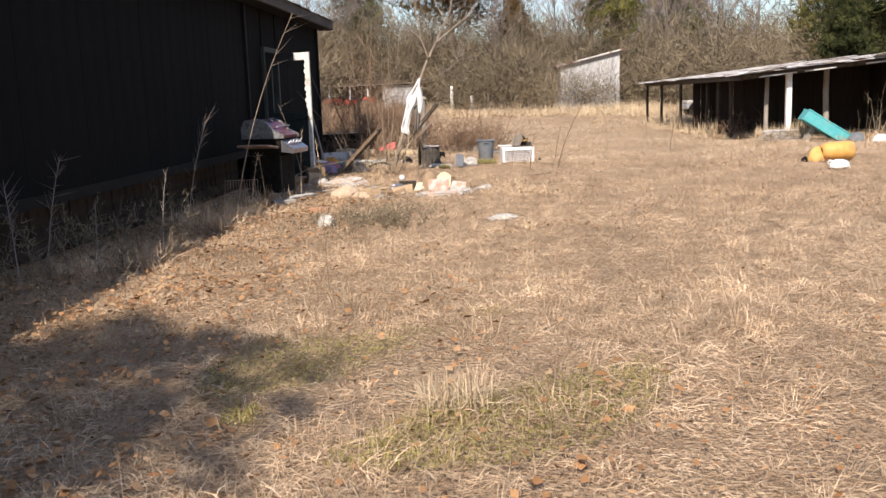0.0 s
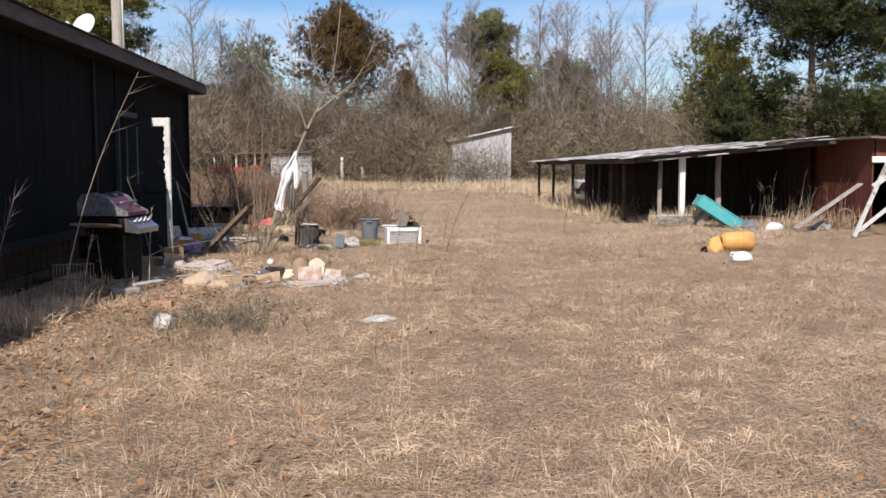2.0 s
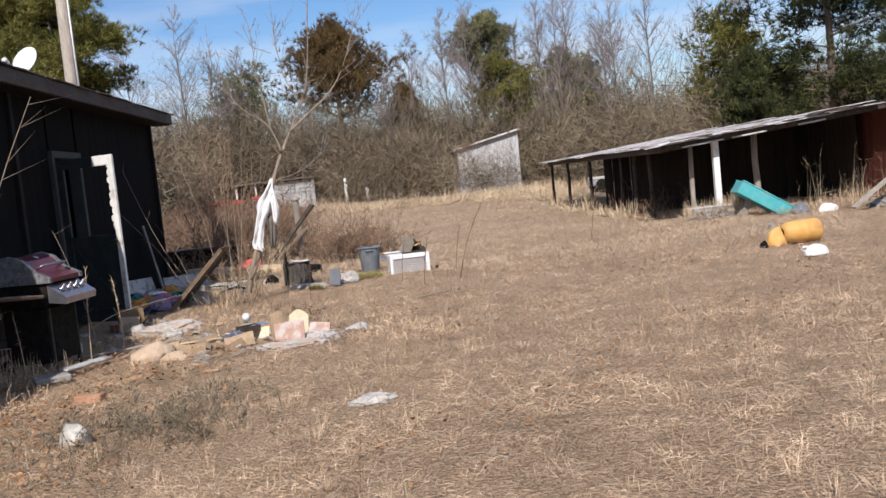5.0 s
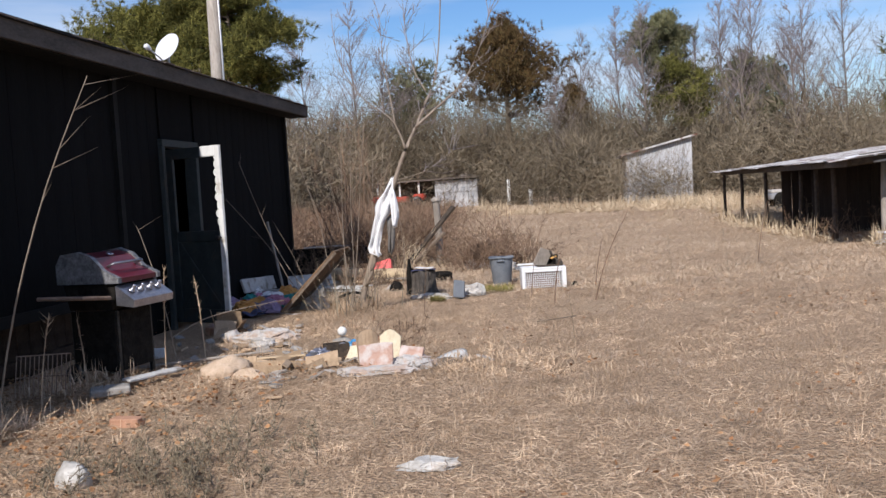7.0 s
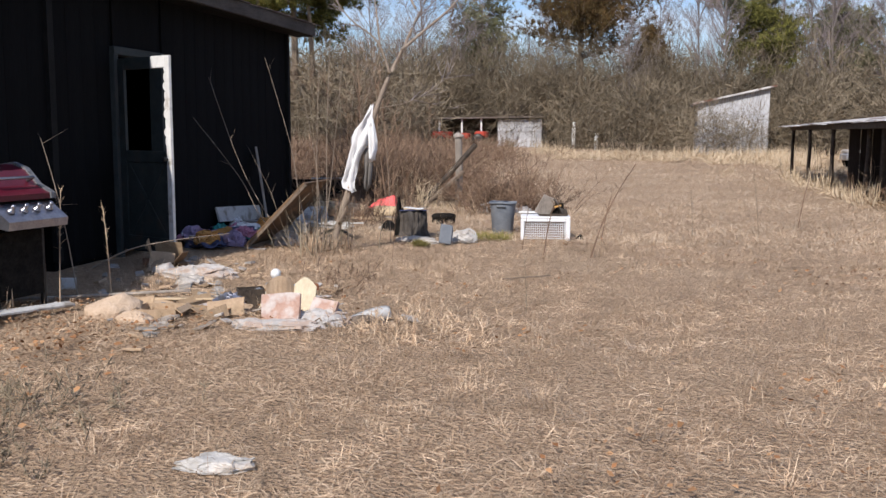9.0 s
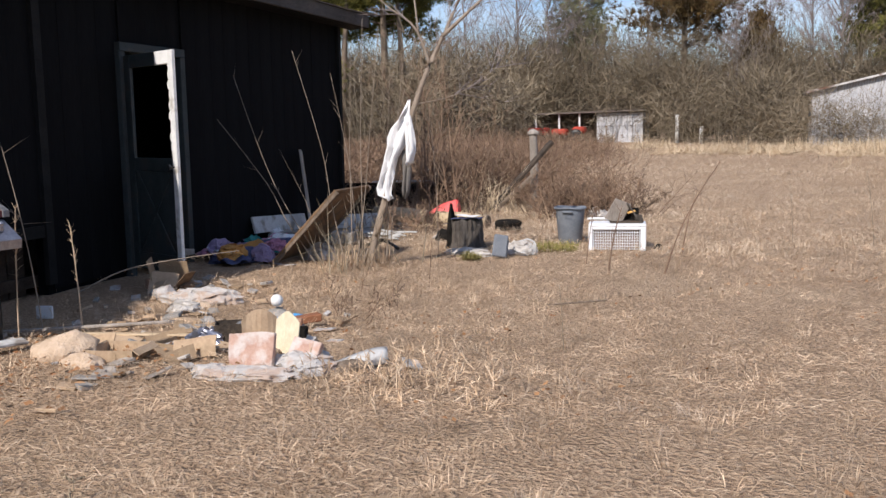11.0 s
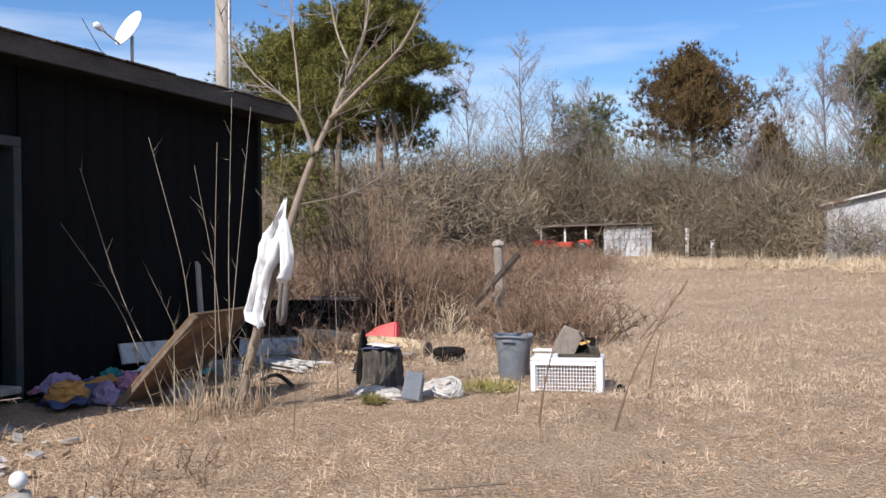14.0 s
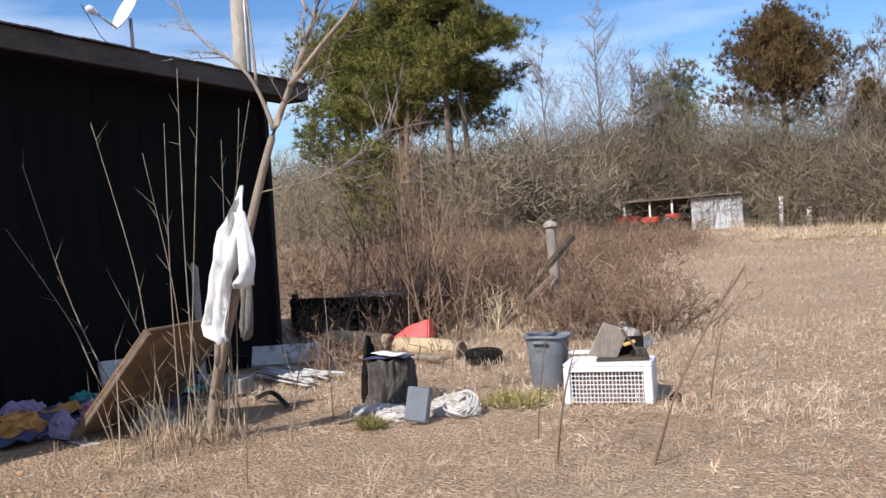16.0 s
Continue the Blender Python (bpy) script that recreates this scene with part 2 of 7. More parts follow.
M_GATE = mat("greyed_white_paint", (0.40, 0.39, 0.37), (0.62, 0.61, 0.59), 6, 0.75, 0.3, stain=(0.25, 0.22, 0.19), stain_scale=6, stain_at=0.56)
M_TORNTIN = mat("bright_torn_tin", (0.52, 0.51, 0.50), (0.78, 0.77, 0.76), 5, 0.55, 0.4, stain=(0.22, 0.12, 0.08), stain_scale=6, stain_at=0.6, vary=0.15)
M_REDBARN = mat("faded_red_barn_boards", (0.085, 0.030, 0.023), (0.19, 0.066, 0.048), 3, 0.9, 0.5, stretch=(1, 1, 0.2), vary=0.18, stain=(0.06, 0.032, 0.025), stain_scale=2, spec=0.15)
# near-black boards: the shade inside the shed is put into this colour
M_BARNSHADE = mat("shade_dark_barn_boards", (0.02, 0.015, 0.012), (0.05, 0.036, 0.028), 4, 0.9, 0.4, stretch=(1, 1, 0.2), vary=0.2)


# ---- building helpers ----
rng = np.random.default_rng(7)


def rise(x, y):
    """Height of the field: level by the house, rising gently to the woods."""
    t = np.clip((np.asarray(y, float) - 30) / 32, 0, 1)
    high = np.clip(0.40 - 0.022 * np.asarray(x, float), 0.12, 0.75)
    return high * t * t * (3 - 2 * t) + 0.02 * np.sin(np.asarray(x, float) * 0.9 + 1.3) * np.sin(np.asarray(y, float) * 0.7) - 0.005


def gz(x, y):
    return float(rise(x, y))


def np_mesh(name, verts, faces_flat, sizes, material, smooth=False):
    """A mesh from numpy arrays: vertices, corner indices in one row, and how many corners each face has."""
    me = bpy.data.meshes.new(name)
    me.vertices.add(len(verts))
    me.vertices.foreach_set("co", np.ascontiguousarray(verts, dtype=np.float32).ravel())
    me.loops.add(len(faces_flat))
    me.loops.foreach_set("vertex_index", np.ascontiguousarray(faces_flat, dtype=np.int32))
    me.polygons.add(len(sizes))
    sizes = np.asarray(sizes, dtype=np.int32)
    me.polygons.foreach_set("loop_start", np.concatenate(([0], np.cumsum(sizes)[:-1])).astype(np.int32))
    me.update(calc_edges=True)
    if smooth:
        me.polygons.foreach_set("use_smooth", np.ones(len(sizes), dtype=bool))
    me.materials.append(material)
    return me


def spikes(name, p, q, r, material):
    """Three-sided tapering spikes from p to q, radius r at the foot: twigs and needles."""
    p, q, r = np.asarray(p, float), np.asarray(q, float), np.asarray(r, float).reshape(-1, 1)
    d = q - p
    d /= np.linalg.norm(d, axis=1, keepdims=True) + 1e-9
    ref = np.where(np.abs(d[:, 2:3]) < 0.9, np.array([[0, 0, 1.0]]), np.array([[1.0, 0, 0]]))
    u = np.cross(d, ref)
    u /= np.linalg.norm(u, axis=1, keepdims=True)
    w = np.cross(d, u)
    ring = [p + r * (math.cos(a) * u + math.sin(a) * w) for a in (0, 2.094, 4.189)]
    n = len(p)
    verts = np.stack([*ring, q], axis=1).reshape(-1, 3)
    tri = np.array([[0, 1, 3], [1, 2, 3], [2, 0, 3]])
    f = (np.arange(n)[:, None, None] * 4 + tri[None]).ravel()
    return np_mesh(name, verts, f, np.full(n * 3, 3), material)


def blades(name, base, tip, sag, width, material):
    """Bent grass blades, widest and folded at the middle."""
    n = len(base)
    d = tip - base
    side = np.stack([-d[:, 1], d[:, 0], np.zeros(n)], axis=1)
    side /= np.linalg.norm(side, axis=1, keepdims=True) + 1e-9
    tw = rng.uniform(-0.7, 0.7, n)[:, None]
    side = side * np.cos(tw) + np.array([[0, 0, 1.0]]) * np.sin(tw)
    mid = base + d * 0.45
    mid[:, 2] += sag
    w = width[:, None] * 0.62
    verts = np.stack([base, mid + side * w, mid - side * w, tip], axis=1).reshape(-1, 3)
    k = np.arange(n)[:, None] * 4
    faces = np.concatenate([k + np.array([[0, 1, 2]]), k + np.array([[2, 1, 3]])], axis=1).ravel()
    return np_mesh(name, verts, faces, np.full(2 * n, 3), material)


def slivers(name, p, q, r, material):
    """One narrow leaf-like triangle from p to q for each far needle or twig."""
    p, q, r = np.asarray(p, float), np.asarray(q, float), np.asarray(r, float).reshape(-1, 1)
    d = q - p
    u = np.cross(d, rng.normal(0, 1, d.shape))
    u /= np.linalg.norm(u, axis=1, keepdims=True) + 1e-9
    n = len(p)
    verts = np.stack([p - u * r, p + u * r, q], axis=1).reshape(-1, 3)
    return np_mesh(name, verts, np.arange(n * 3), np.full(n, 3), material)


def thing(name, m, label, category, group="", kind=""):
    ob = new(name)
    ob.empty_display_size = 0.1
    ob.matrix_world = m
    return tagged(ob, label, category, group, kind)


def part(name, bm, material, parent, label=""):
    """Links a bmesh (or ready mesh) as one mesh object under a thing or part."""
    if isinstance(bm, bmesh.types.BMesh):
        me = bpy.data.meshes.new(name)
        bm.normal_update()
        bm.to_mesh(me)
        bm.free()
        me.materials.append(material)
    else:
        me = bm
    ob = new(name, me)
    if parent is not None:
        ob.parent = parent
    if label:
        tagged(ob, label)
    return ob


def solo(name, bm, material, m, label, category, group="", kind=""):
    """A thing made of one mesh."""
    ob = part(name, bm, material, None)
    ob.matrix_world = m
    return tagged(ob, label, category, group, kind)


def bm_box(size, at=(0, 0, 0), rot=None, bevel=0.0, rough=0.0, cuts=0, bm=None):
    """A box, its edges bevelled and its surface a little uneven."""
    own = bmesh.new()
    mat4 = Matrix.Translation(at) @ (rot.to_4x4() if rot else Matrix()) @ Matrix.Diagonal((*size, 1))
    bmesh.ops.create_cube(own, size=1.0, matrix=mat4)
    if cuts:
        bmesh.ops.subdivide_edges(own, edges=own.edges[:], cuts=cuts, use_grid_fill=True)
    if bevel:
        es = [e for e in own.edges if e.calc_face_angle(0) > 0.6]
        bmesh.ops.bevel(own, geom=es, offset=bevel, segments=1, affect='EDGES')
    if rough:
        for v in own.verts:
            v.co += noise.noise_vector(v.co * 6) * rough
    if bm is None:
        return own
    me = bpy.data.meshes.new("tmp")
    own.to_mesh(me)
    own.free()
    bm.from_mesh(me)
    bpy.data.meshes.remove(me)
    return bm


def bm_tube(points, radii, sides=6, bm=None, cap=True):
    """A bent tube through points."""
    bm = bm or bmesh.new()
    pts = [Vector(p) for p in points]
    rings = []
    for i, p in enumerate(pts):
        d = (pts[min(i + 1, len(pts) - 1)] - pts[max(i - 1, 0)]).normalized()
        ref = Vector((0, 0, 1)) if abs(d.z) < 0.9 else Vector((1, 0, 0))
        u = d.cross(ref).normalized()
        w = d.cross(u)
        r = radii[i] if hasattr(radii, "__len__") else radii
        rings.append([bm.verts.new(p + (u * math.cos(a) + w * math.sin(a)) * r) for a in [2 * math.pi * k / sides for k in range(sides)]])
    for a, c in zip(rings, rings[1:]):
        for k in range(sides):
            f = bm.faces.new((a[k], a[(k + 1) % sides], c[(k + 1) % sides], c[k]))
            f.smooth = sides > 5
    if cap:
        bm.faces.new(rings[0][::-1])
        bm.faces.new(rings[-1])
    return bm


def bm_lathe(profile, sides=24, bm=None):
    """A turned shape from (radius, height) pairs."""
    bm = bm or bmesh.new()
    rings = [[bm.verts.new((r * math.cos(2 * math.pi * k / sides), r * math.sin(2 * math.pi * k / sides), z)) for k in range(sides)] for r, z in profile]
    for a, c in zip(rings, rings[1:]):
        for k in range(sides):
            bm.faces.new((a[k], a[(k + 1) % sides], c[(k + 1) % sides], c[k])).smooth = True
    bm.faces.new(rings[0][::-1])
    bm.faces.new(rings[-1])
    return bm


def bm_lump(size, seed=0, cuts=3, amount=0.25, flat=True, freq=1.6):
    """An irregular lump: a rounded body pushed about by noise, flat beneath."""
    bm = bmesh.new()
    bmesh.ops.create_icosphere(bm, subdivisions=cuts, radius=1.0)
    off = Vector((seed * 3.7, seed * 1.3, seed * 2.1))
    for v in bm.verts:
        n = noise.noise_vector(v.co * freq + off) * amount + noise.noise_vector(v.co * freq * 3 + off) * amount * 0.4
        c = v.co + n
        if flat:
            c.z = max(c.z, -0.15) + 0.15
        v.co = Vector((c.x * size[0] / 2, c.y * size[1] / 2, c.z * size[2] / 1.15))
    for f in bm.faces:
        f.smooth = True
    return bm


def bm_sheet(w, d, nx, ny, fold, seed=0, thick=0.004, freq=3.0):
    """A crumpled sheet with thickness, w by d, lying on its back."""
    bm = bmesh.new()
    off = Vector((seed * 2.3, seed * 5.1, seed))
    grid = []
    for j in range(ny + 1):
        row = []
        for i in range(nx + 1):
            x, y = (i / nx - 0.5) * w, (j / ny - 0.5) * d
            n = noise.noise_vector(Vector((x, y, 0)) * freq + off)
            n2 = noise.noise_vector(Vector((x, y, 0)) * freq * 3.1 + off)
            row.append(bm.verts.new((x + n.x * fold * 0.7, y + n.y * fold * 0.7, abs(n.z) * fold + abs(n2.z) * fold * 0.4 + thick)))
        grid.append(row)
    for j in range(ny):
        for i in range(nx):
            bm.faces.new((grid[j][i], grid[j][i + 1], grid[j + 1][i + 1], grid[j + 1][i])).smooth = True
    bm.normal_update()
    bmesh.ops.solidify(bm, geom=bm.faces[:], thickness=thick)
    bmesh.ops.recalc_face_normals(bm, faces=bm.faces[:])
    return bm


def axis_rot(a, b, spin=0.0):
    """The turn that lays the local x axis along b - a."""
    d = (Vector(b) - Vector(a)).normalized()
    return (d.to_track_quat('X', 'Z').to_matrix()).to_4x4() @ Matrix.Rotation(spin, 4, 'X')


def board_between(a, b, w, t, spin=0.0):
    """The pose for a board that runs from a to b, and its length."""
    a, b = Vector(a), Vector(b)
    return Matrix.Translation((a + b) / 2) @ axis_rot(a, b, spin), (b - a).length


# ---- ground ----
def build_ground():
    xs = np.concatenate([[-900, -400, -150, -70], np.arange(-40, -8, 2.0), np.arange(-8, 14, 0.4), np.arange(14, 50, 2.0), [70, 150, 400, 900]])
    ys = np.concatenate([[-900, -300, -100, -30], np.arange(-10, 30, 0.4), np.arange(30, 90, 1.5), [110, 160, 400, 900]])
    X, Y = np.meshgrid(xs, ys)
    Z = rise(X, Y) + 0.012 * np.sin(X * 3.1 + Y * 1.7) * np.sin(Y * 2.3 - X)
    v = np.stack([X, Y, Z], axis=2).reshape(-1, 3)
    nx, ny = len(xs), len(ys)
    i, j = np.meshgrid(np.arange(nx - 1), np.arange(ny - 1))
    a = (j * nx + i).ravel()
    f = np.stack([a, a + 1, a + nx + 1, a + nx], axis=1)
    ob = new("ground", np_mesh("ground", v, f.ravel(), np.full(len(f), 4), M_GROUND, True))
    tagged(ob, "dry straw-coloured winter field with matted grass", "ground", kind="structure")


build_ground()


def field_points(n, x0, x1, y0, y1):
    return rng.uniform(x0, x1, n), rng.uniform(y0, y1, n)


def patch(x, y, s, seed):
    return np.sin(x * s + seed) * np.sin(y * s * 1.13 + seed * 1.7) + 0.6 * np.sin(x * s * 2.3 - y * s * 1.9 + seed)


def straw(name, n, x0, x1, y0, y1, length, width, lift, material, label, keep=None, fall=2.0, z0=0.0):
    """Matted blades over a stretch of the plan, thinning with distance from y0."""
    u = rng.random(n) ** fall
    y = y0 + (y1 - y0) * u
    x = rng.uniform(x0, x1, n) if not callable(x0) else x0(y) + rng.random(n) * (x1(y) - x0(y))
    if keep is not None:
        k = keep(x, y)
        x, y = x[k], y[k]
    n = len(x)
    # clumps lean the same way
    ang = 2.6 * np.sin(x * 1.7 + 0.6 * y) + 2.2 * np.sin(y * 1.3 - 0.8 * x) + rng.normal(0, 2.6, n)
    tall = np.clip(patch(x, y, 1.3, 2.0) * 0.25 + 0.75, 0.35, 1.3)
    L = rng.uniform(length[0], length[1], n) * tall
    if name == "matted_grass":
        L = L * np.clip(1.2 - 0.032 * y, 0.5, 1.1)
    el = np.abs(rng.normal(0, 1, n)) * lift * tall
    el = np.clip(el, 0.02, 1.45)
    base = np.stack([x, y, rise(x, y) - 0.008 + z0 + rng.uniform(0, 0.035, n)], axis=1)
    tip = base + np.stack([np.cos(ang) * np.cos(el) * L, np.sin(ang) * np.cos(el) * L, np.sin(el) * L * 0.8], axis=1)
    ob = new(name, blades(name, base, tip, rng.uniform(0.0, 0.18, n) ** 1.5 * 2.2 * L, rng.uniform(width[0], width[1], n), material))
    return tagged(ob, label, "grass", kind="stuff")


def open_ground(x, y):
    return (x > -2.75 + 0.35 * rng.random(len(x))) & ~((x > -2.75) & (x < -1.9) & (y > 15.6) & (y < 18.5))


straw("matted_grass", 360000, lambda y: -3.0 - 0 * y, lambda y: 3.5 + 0.46 * (y - 2), 2.0, 24.0, (0.06, 0.21), (0.0013, 0.0030), 0.30, M_STRAW,
      "matted dry straw-coloured grass covering the field", lambda x, y: open_ground(x, y) & ((((x - 0.45) / 1.1) ** 2 + ((y - 4.4) / 1.3) ** 2 > 1) | (rng.random(len(x)) < 0.45)), 1.12)
straw("field_grass", 90000, lambda y: -3 - 0.2 * (y - 18), lambda y: 9 + 0.3 * (y - 20), 18.0, 38.0, (0.06, 0.16), (0.0025, 0.0055), 0.85, M_FIELD,
      "dry straw-coloured grass of the field", None, 1.15)
straw("far_grass", 34000, lambda y: -14 - 0 * y, lambda y: 9 + 0.45 * (y - 20), 34.0, 62.0, (0.12, 0.28), (0.006, 0.012), 0.85, M_FIELD,
      "dry straw-coloured grass of the far field", None, 1.0)
straw("grass_stalks", 24000, lambda y: -3.0 - 0 * y, lambda y: 3.9 + 0.36 * (y - 2), 2.5, 26.0, (0.09, 0.30), (0.0014, 0.0026), 1.2, M_STRAW,
      "upright dead grass stalks among matted straw", lambda x, y: open_ground(x, y) & (patch(x, y, 0.9, 5.0) > -0.3 + 0.6 * rng.random(len(x))), 1.1)
straw("brown_tussocks", 75000, lambda y: -2.4 - 0 * y, lambda y: 3.7 + 0.42 * (y - 2), 3.0, 24.0, (0.05, 0.15), (0.0013, 0.0028), 0.9, M_STRAW_BROWN,
      "low brown tussocks in the matted dead grass", lambda x, y: patch(x, y, 3.1, 5.0) * patch(x, y, 1.9, 1.0) > 0.22, 1.6)
straw("sedge_stand", 20000, -3.2, 11.0, 46.0, 56.0, (0.35, 1.15), (0.007, 0.016), 1.1, M_STRAW_PALE,
      "pale golden standing sedge along the far field edge", lambda x, y: (patch(x, y, 0.35, 1.0) > 0.25) | ((x > 6.6) & (x < 9.6) & (y > 48)), 1.0)
straw("sedge_clump", 9000, 4.6, 8.8, 38.0, 54.0, (0.4, 1.15), (0.006, 0.013), 1.2, M_STRAW_PALE,
      "tall golden sedge standing before the white shed", lambda x, y: patch(x, y, 0.5, 2.0) + 0.25 * (x - 5.5) > 0.1, 1.0)
straw("green_grass_patch", 30000, -0.7, 1.6, 2.9, 5.8, (0.025, 0.075), (0.002, 0.005), 0.8, M_GREENGRASS,
      "low mossy green grass showing through straw", lambda x, y: (patch(x, y, 1.6, 3.0) > 0.5 * rng.random(len(x))) & (((x - 0.45) / 1.1) ** 2 + ((y - 4.4) / 1.35) ** 2 < 1), 1.0, 0.022)
straw("near_leaves", 2600, -3.0, 2.2, 2.4, 6.8, (0.05, 0.095), (0.022, 0.045), 0.3, M_LEAF,
      "large curled orange-brown leaves lying in the grass", lambda x, y: (rng.random(len(x)) < np.clip(0.42 - 0.22 * x, 0.06, 0.85)) & (patch(x, y, 1.7, 2.0) > -0.2), 1.0, 0.035)


def tufts(name, n, per, x0, x1, y0, y1, length, width, material, label, keep=None):
    """Clumps of blades that fan out from one root, uneven in size."""
    y = y0 + (y1 - y0) * rng.random(n) ** 1.3
    x = x0 + rng.random(n) * (x1 + 0.4 * (y - y0) - x0)
    if keep is not None:
        k = keep(x, y)
        x, y = x[k], y[k]
    n = len(x)
    s = np.repeat(rng.uniform(0.45, 1.25, n), per)
    lean = np.repeat(rng.uniform(0, 6.28, n), per)
    cx, cy = np.repeat(x, per), np.repeat(y, per)
    m = len(cx)
    a = rng.uniform(0, 6.28, m)
    rad = rng.random(m) * 0.07 * s
    bx, by = cx + np.cos(a) * rad, cy + np.sin(a) * rad
    base = np.stack([bx, by, rise(bx, by) - 0.005], axis=1)
    L = rng.uniform(length[0], length[1], m) * s
    el = rng.uniform(0.25, 1.35, m)
    dx = np.cos(a) * np.cos(el) + 0.45 * np.cos(lean)
    dy = np.sin(a) * np.cos(el) + 0.45 * np.sin(lean)
    tip = base + np.stack([dx * L, dy * L, np.sin(el) * L], axis=1)
    ob = new(name, blades(name, base, tip, rng.uniform(0.02, 0.16, m) * L, rng.uniform(width[0], width[1], m), material))
    return tagged(ob, label, "grass", kind="stuff")


tufts("grass_tufts", 1500, 24, -2.5, 2.8, 2.4, 24.0, (0.05, 0.16), (0.0014, 0.0028), M_STRAW, "straw-coloured grass tufts in the field", lambda x, y: patch(x, y, 0.8, 6.0) > -0.5)
tufts("fuzzy_tufts", 2900, 16, -2.2, 3.4, 5.0, 23.0, (0.05, 0.15), (0.0016, 0.003), M_STRAW, "short fuzzy grass tufts in the field", lambda x, y: (patch(x, y, 0.7, 1.5) > -0.4) & open_ground(x, y))
tufts("grey_tufts", 600, 30, -2.4, 2.8, 2.4, 22.0, (0.04, 0.12), (0.0014, 0.0028), M_STRAW_GREY, "greyish dead grass tufts in the field", lambda x, y: patch(x, y, 1.0, 2.5) > 0.1)
straw("dead_leaves", 6500, -3.2, 6.5, 2.3, 20.0, (0.03, 0.06), (0.014, 0.030), 0.35, M_LEAF,
      "fallen brown leaves scattered over matted grass", lambda x, y: patch(x, y, 1.1, 4.0) > 0.45 * rng.random(len(x)) + 0.1, 1.5, 0.035)
straw("leaf_drift", 13000, -3.3, 0.3, 2.3, 13.0, (0.03, 0.065), (0.015, 0.034), 0.35, M_LEAF,
      "brown leaves drifted along the house", lambda x, y: rng.random(len(x)) < np.clip((-1.0 - x) * 0.6 + 0.45, 0, 1), 1.35, 0.03)


M_TWIG_ROSE = ramp_material("rosy_grey_twigs", [(0.17, 0.138, 0.130), (0.24, 0.198, 0.188), (0.31, 0.262, 0.25)], noise_scale=0.15)
M_TRUNKGREY = mat("grey_trunk", (0.12, 0.10, 0.088), (0.22, 0.19, 0.168), 6, 0.9, 0.5, stretch=(2, 2, 0.4))


# ---- trees ----
def grow(base, direction, length, radius, kids, spread, shrink, levels, jitter=0.25, droop=0.0):
    """Spikes of a bare branching plant: arrays of feet, tips and radii, level by level."""
    P, Q, R = [], [], []
    p, d, L, r = base, direction, length, radius
    for lv in range(levels):
        d = d / np.linalg.norm(d, axis=1, keepdims=True)
        q = p + d * L[:, None]
        P.append(p), Q.append(q), R.append(r)
        if lv == levels - 1:
            break
        k = kids[lv]
        n = len(p)
        f = rng.uniform(0.25, 0.98, (n, k))
        cp = (p[:, None] + (q - p)[:, None] * f[..., None]).reshape(-1, 3)
        dd = np.repeat(d, k, axis=0) + rng.normal(0, spread[lv], (n * k, 3)) + np.array([0, 0, 0.25 - droop])
        cl = (np.repeat(L, k) * shrink[lv] * rng.uniform(0.6, 1.2, n * k) * (1.15 - 0.5 * f.ravel()))
        cr = np.repeat(r, k) * 0.55 * (1.1 - 0.7 * f.ravel())
        p, d, L, r = cp, dd, cl, np.maximum(cr, 0.004)
    return np.concatenate(P), np.concatenate(Q), np.concatenate(R)


def thicket(name, n, xs, ys, heights, material, label, stems=5, kids=(7, 4), lean=0.35, radius=0.03, keep=None):
    x, y = field_points(n, *xs, *ys)
    if keep is not None:
        k = keep(x, y)
        x, y = x[k], y[k]
    n = len(x)
    x, y = np.repeat(x, stems) + rng.normal(0, 0.25, n * stems), np.repeat(y, stems) + rng.normal(0, 0.25, n * stems)
    h = np.repeat(rng.uniform(*heights, n), stems) * rng.uniform(0.6, 1.0, n * stems)
    d = np.stack([rng.normal(0, lean, len(x)), rng.normal(0, lean, len(x)), np.ones(len(x))], axis=1)
    base = np.stack([x, y, rise(x, y) - 0.05], axis=1)
    P, Q, R = grow(base, d, h, radius * h / np.mean(heights), kids, (0.75, 0.9), (0.45, 0.5), len(kids) + 1)
    ob = new(name, spikes(name, P, Q, R, material))
    return tagged(ob, label, "bushes", kind="stuff")


thicket("far_thicket", 260, (-34, 36), (61.5, 76), (4.6, 7.6), M_TWIG, "dense grey-brown leafless thicket behind the field", 4, (7, 4), 0.22, 0.017)


def twig_cloud(name, n, per, xs, ys, heights, material, label, wide=0.42, r=(0.009, 0.017), keep=None, twig=(0.10, 0.24), low=0.5):
    """Rounded crowns of fine crossing twigs, for bushes seen from afar."""
    x, y = field_points(n, *xs, *ys)
    if keep is not None:
        k = keep(x, y)
        x, y = x[k], y[k]
    n = len(x)
    h = rng.uniform(*heights, n)
    v = rng.normal(0, 1, (n, per, 3))
    v /= np.linalg.norm(v, axis=2, keepdims=True)
    v *= rng.random((n, per, 1)) ** 0.45
    c = np.stack([x, y, rise(x, y) + h * low], axis=1)[:, None]
    p = c + v * np.stack([h * wide, h * wide, h * 0.52], axis=1)[:, None]
    d = v * 0.6 + rng.normal(0, 0.55, v.shape) + np.array([0, 0, 0.35])
    d /= np.linalg.norm(d, axis=2, keepdims=True)
    q = p + d * (h[:, None, None] * rng.uniform(twig[0], twig[1], (n, per, 1)))
    p, q = p.reshape(-1, 3), q.reshape(-1, 3)
    ob = new(name, slivers(name, p, q, 1.25 * rng.uniform(r[0], r[1], len(p)), material))
    return tagged(ob, label, "bushes", kind="stuff")


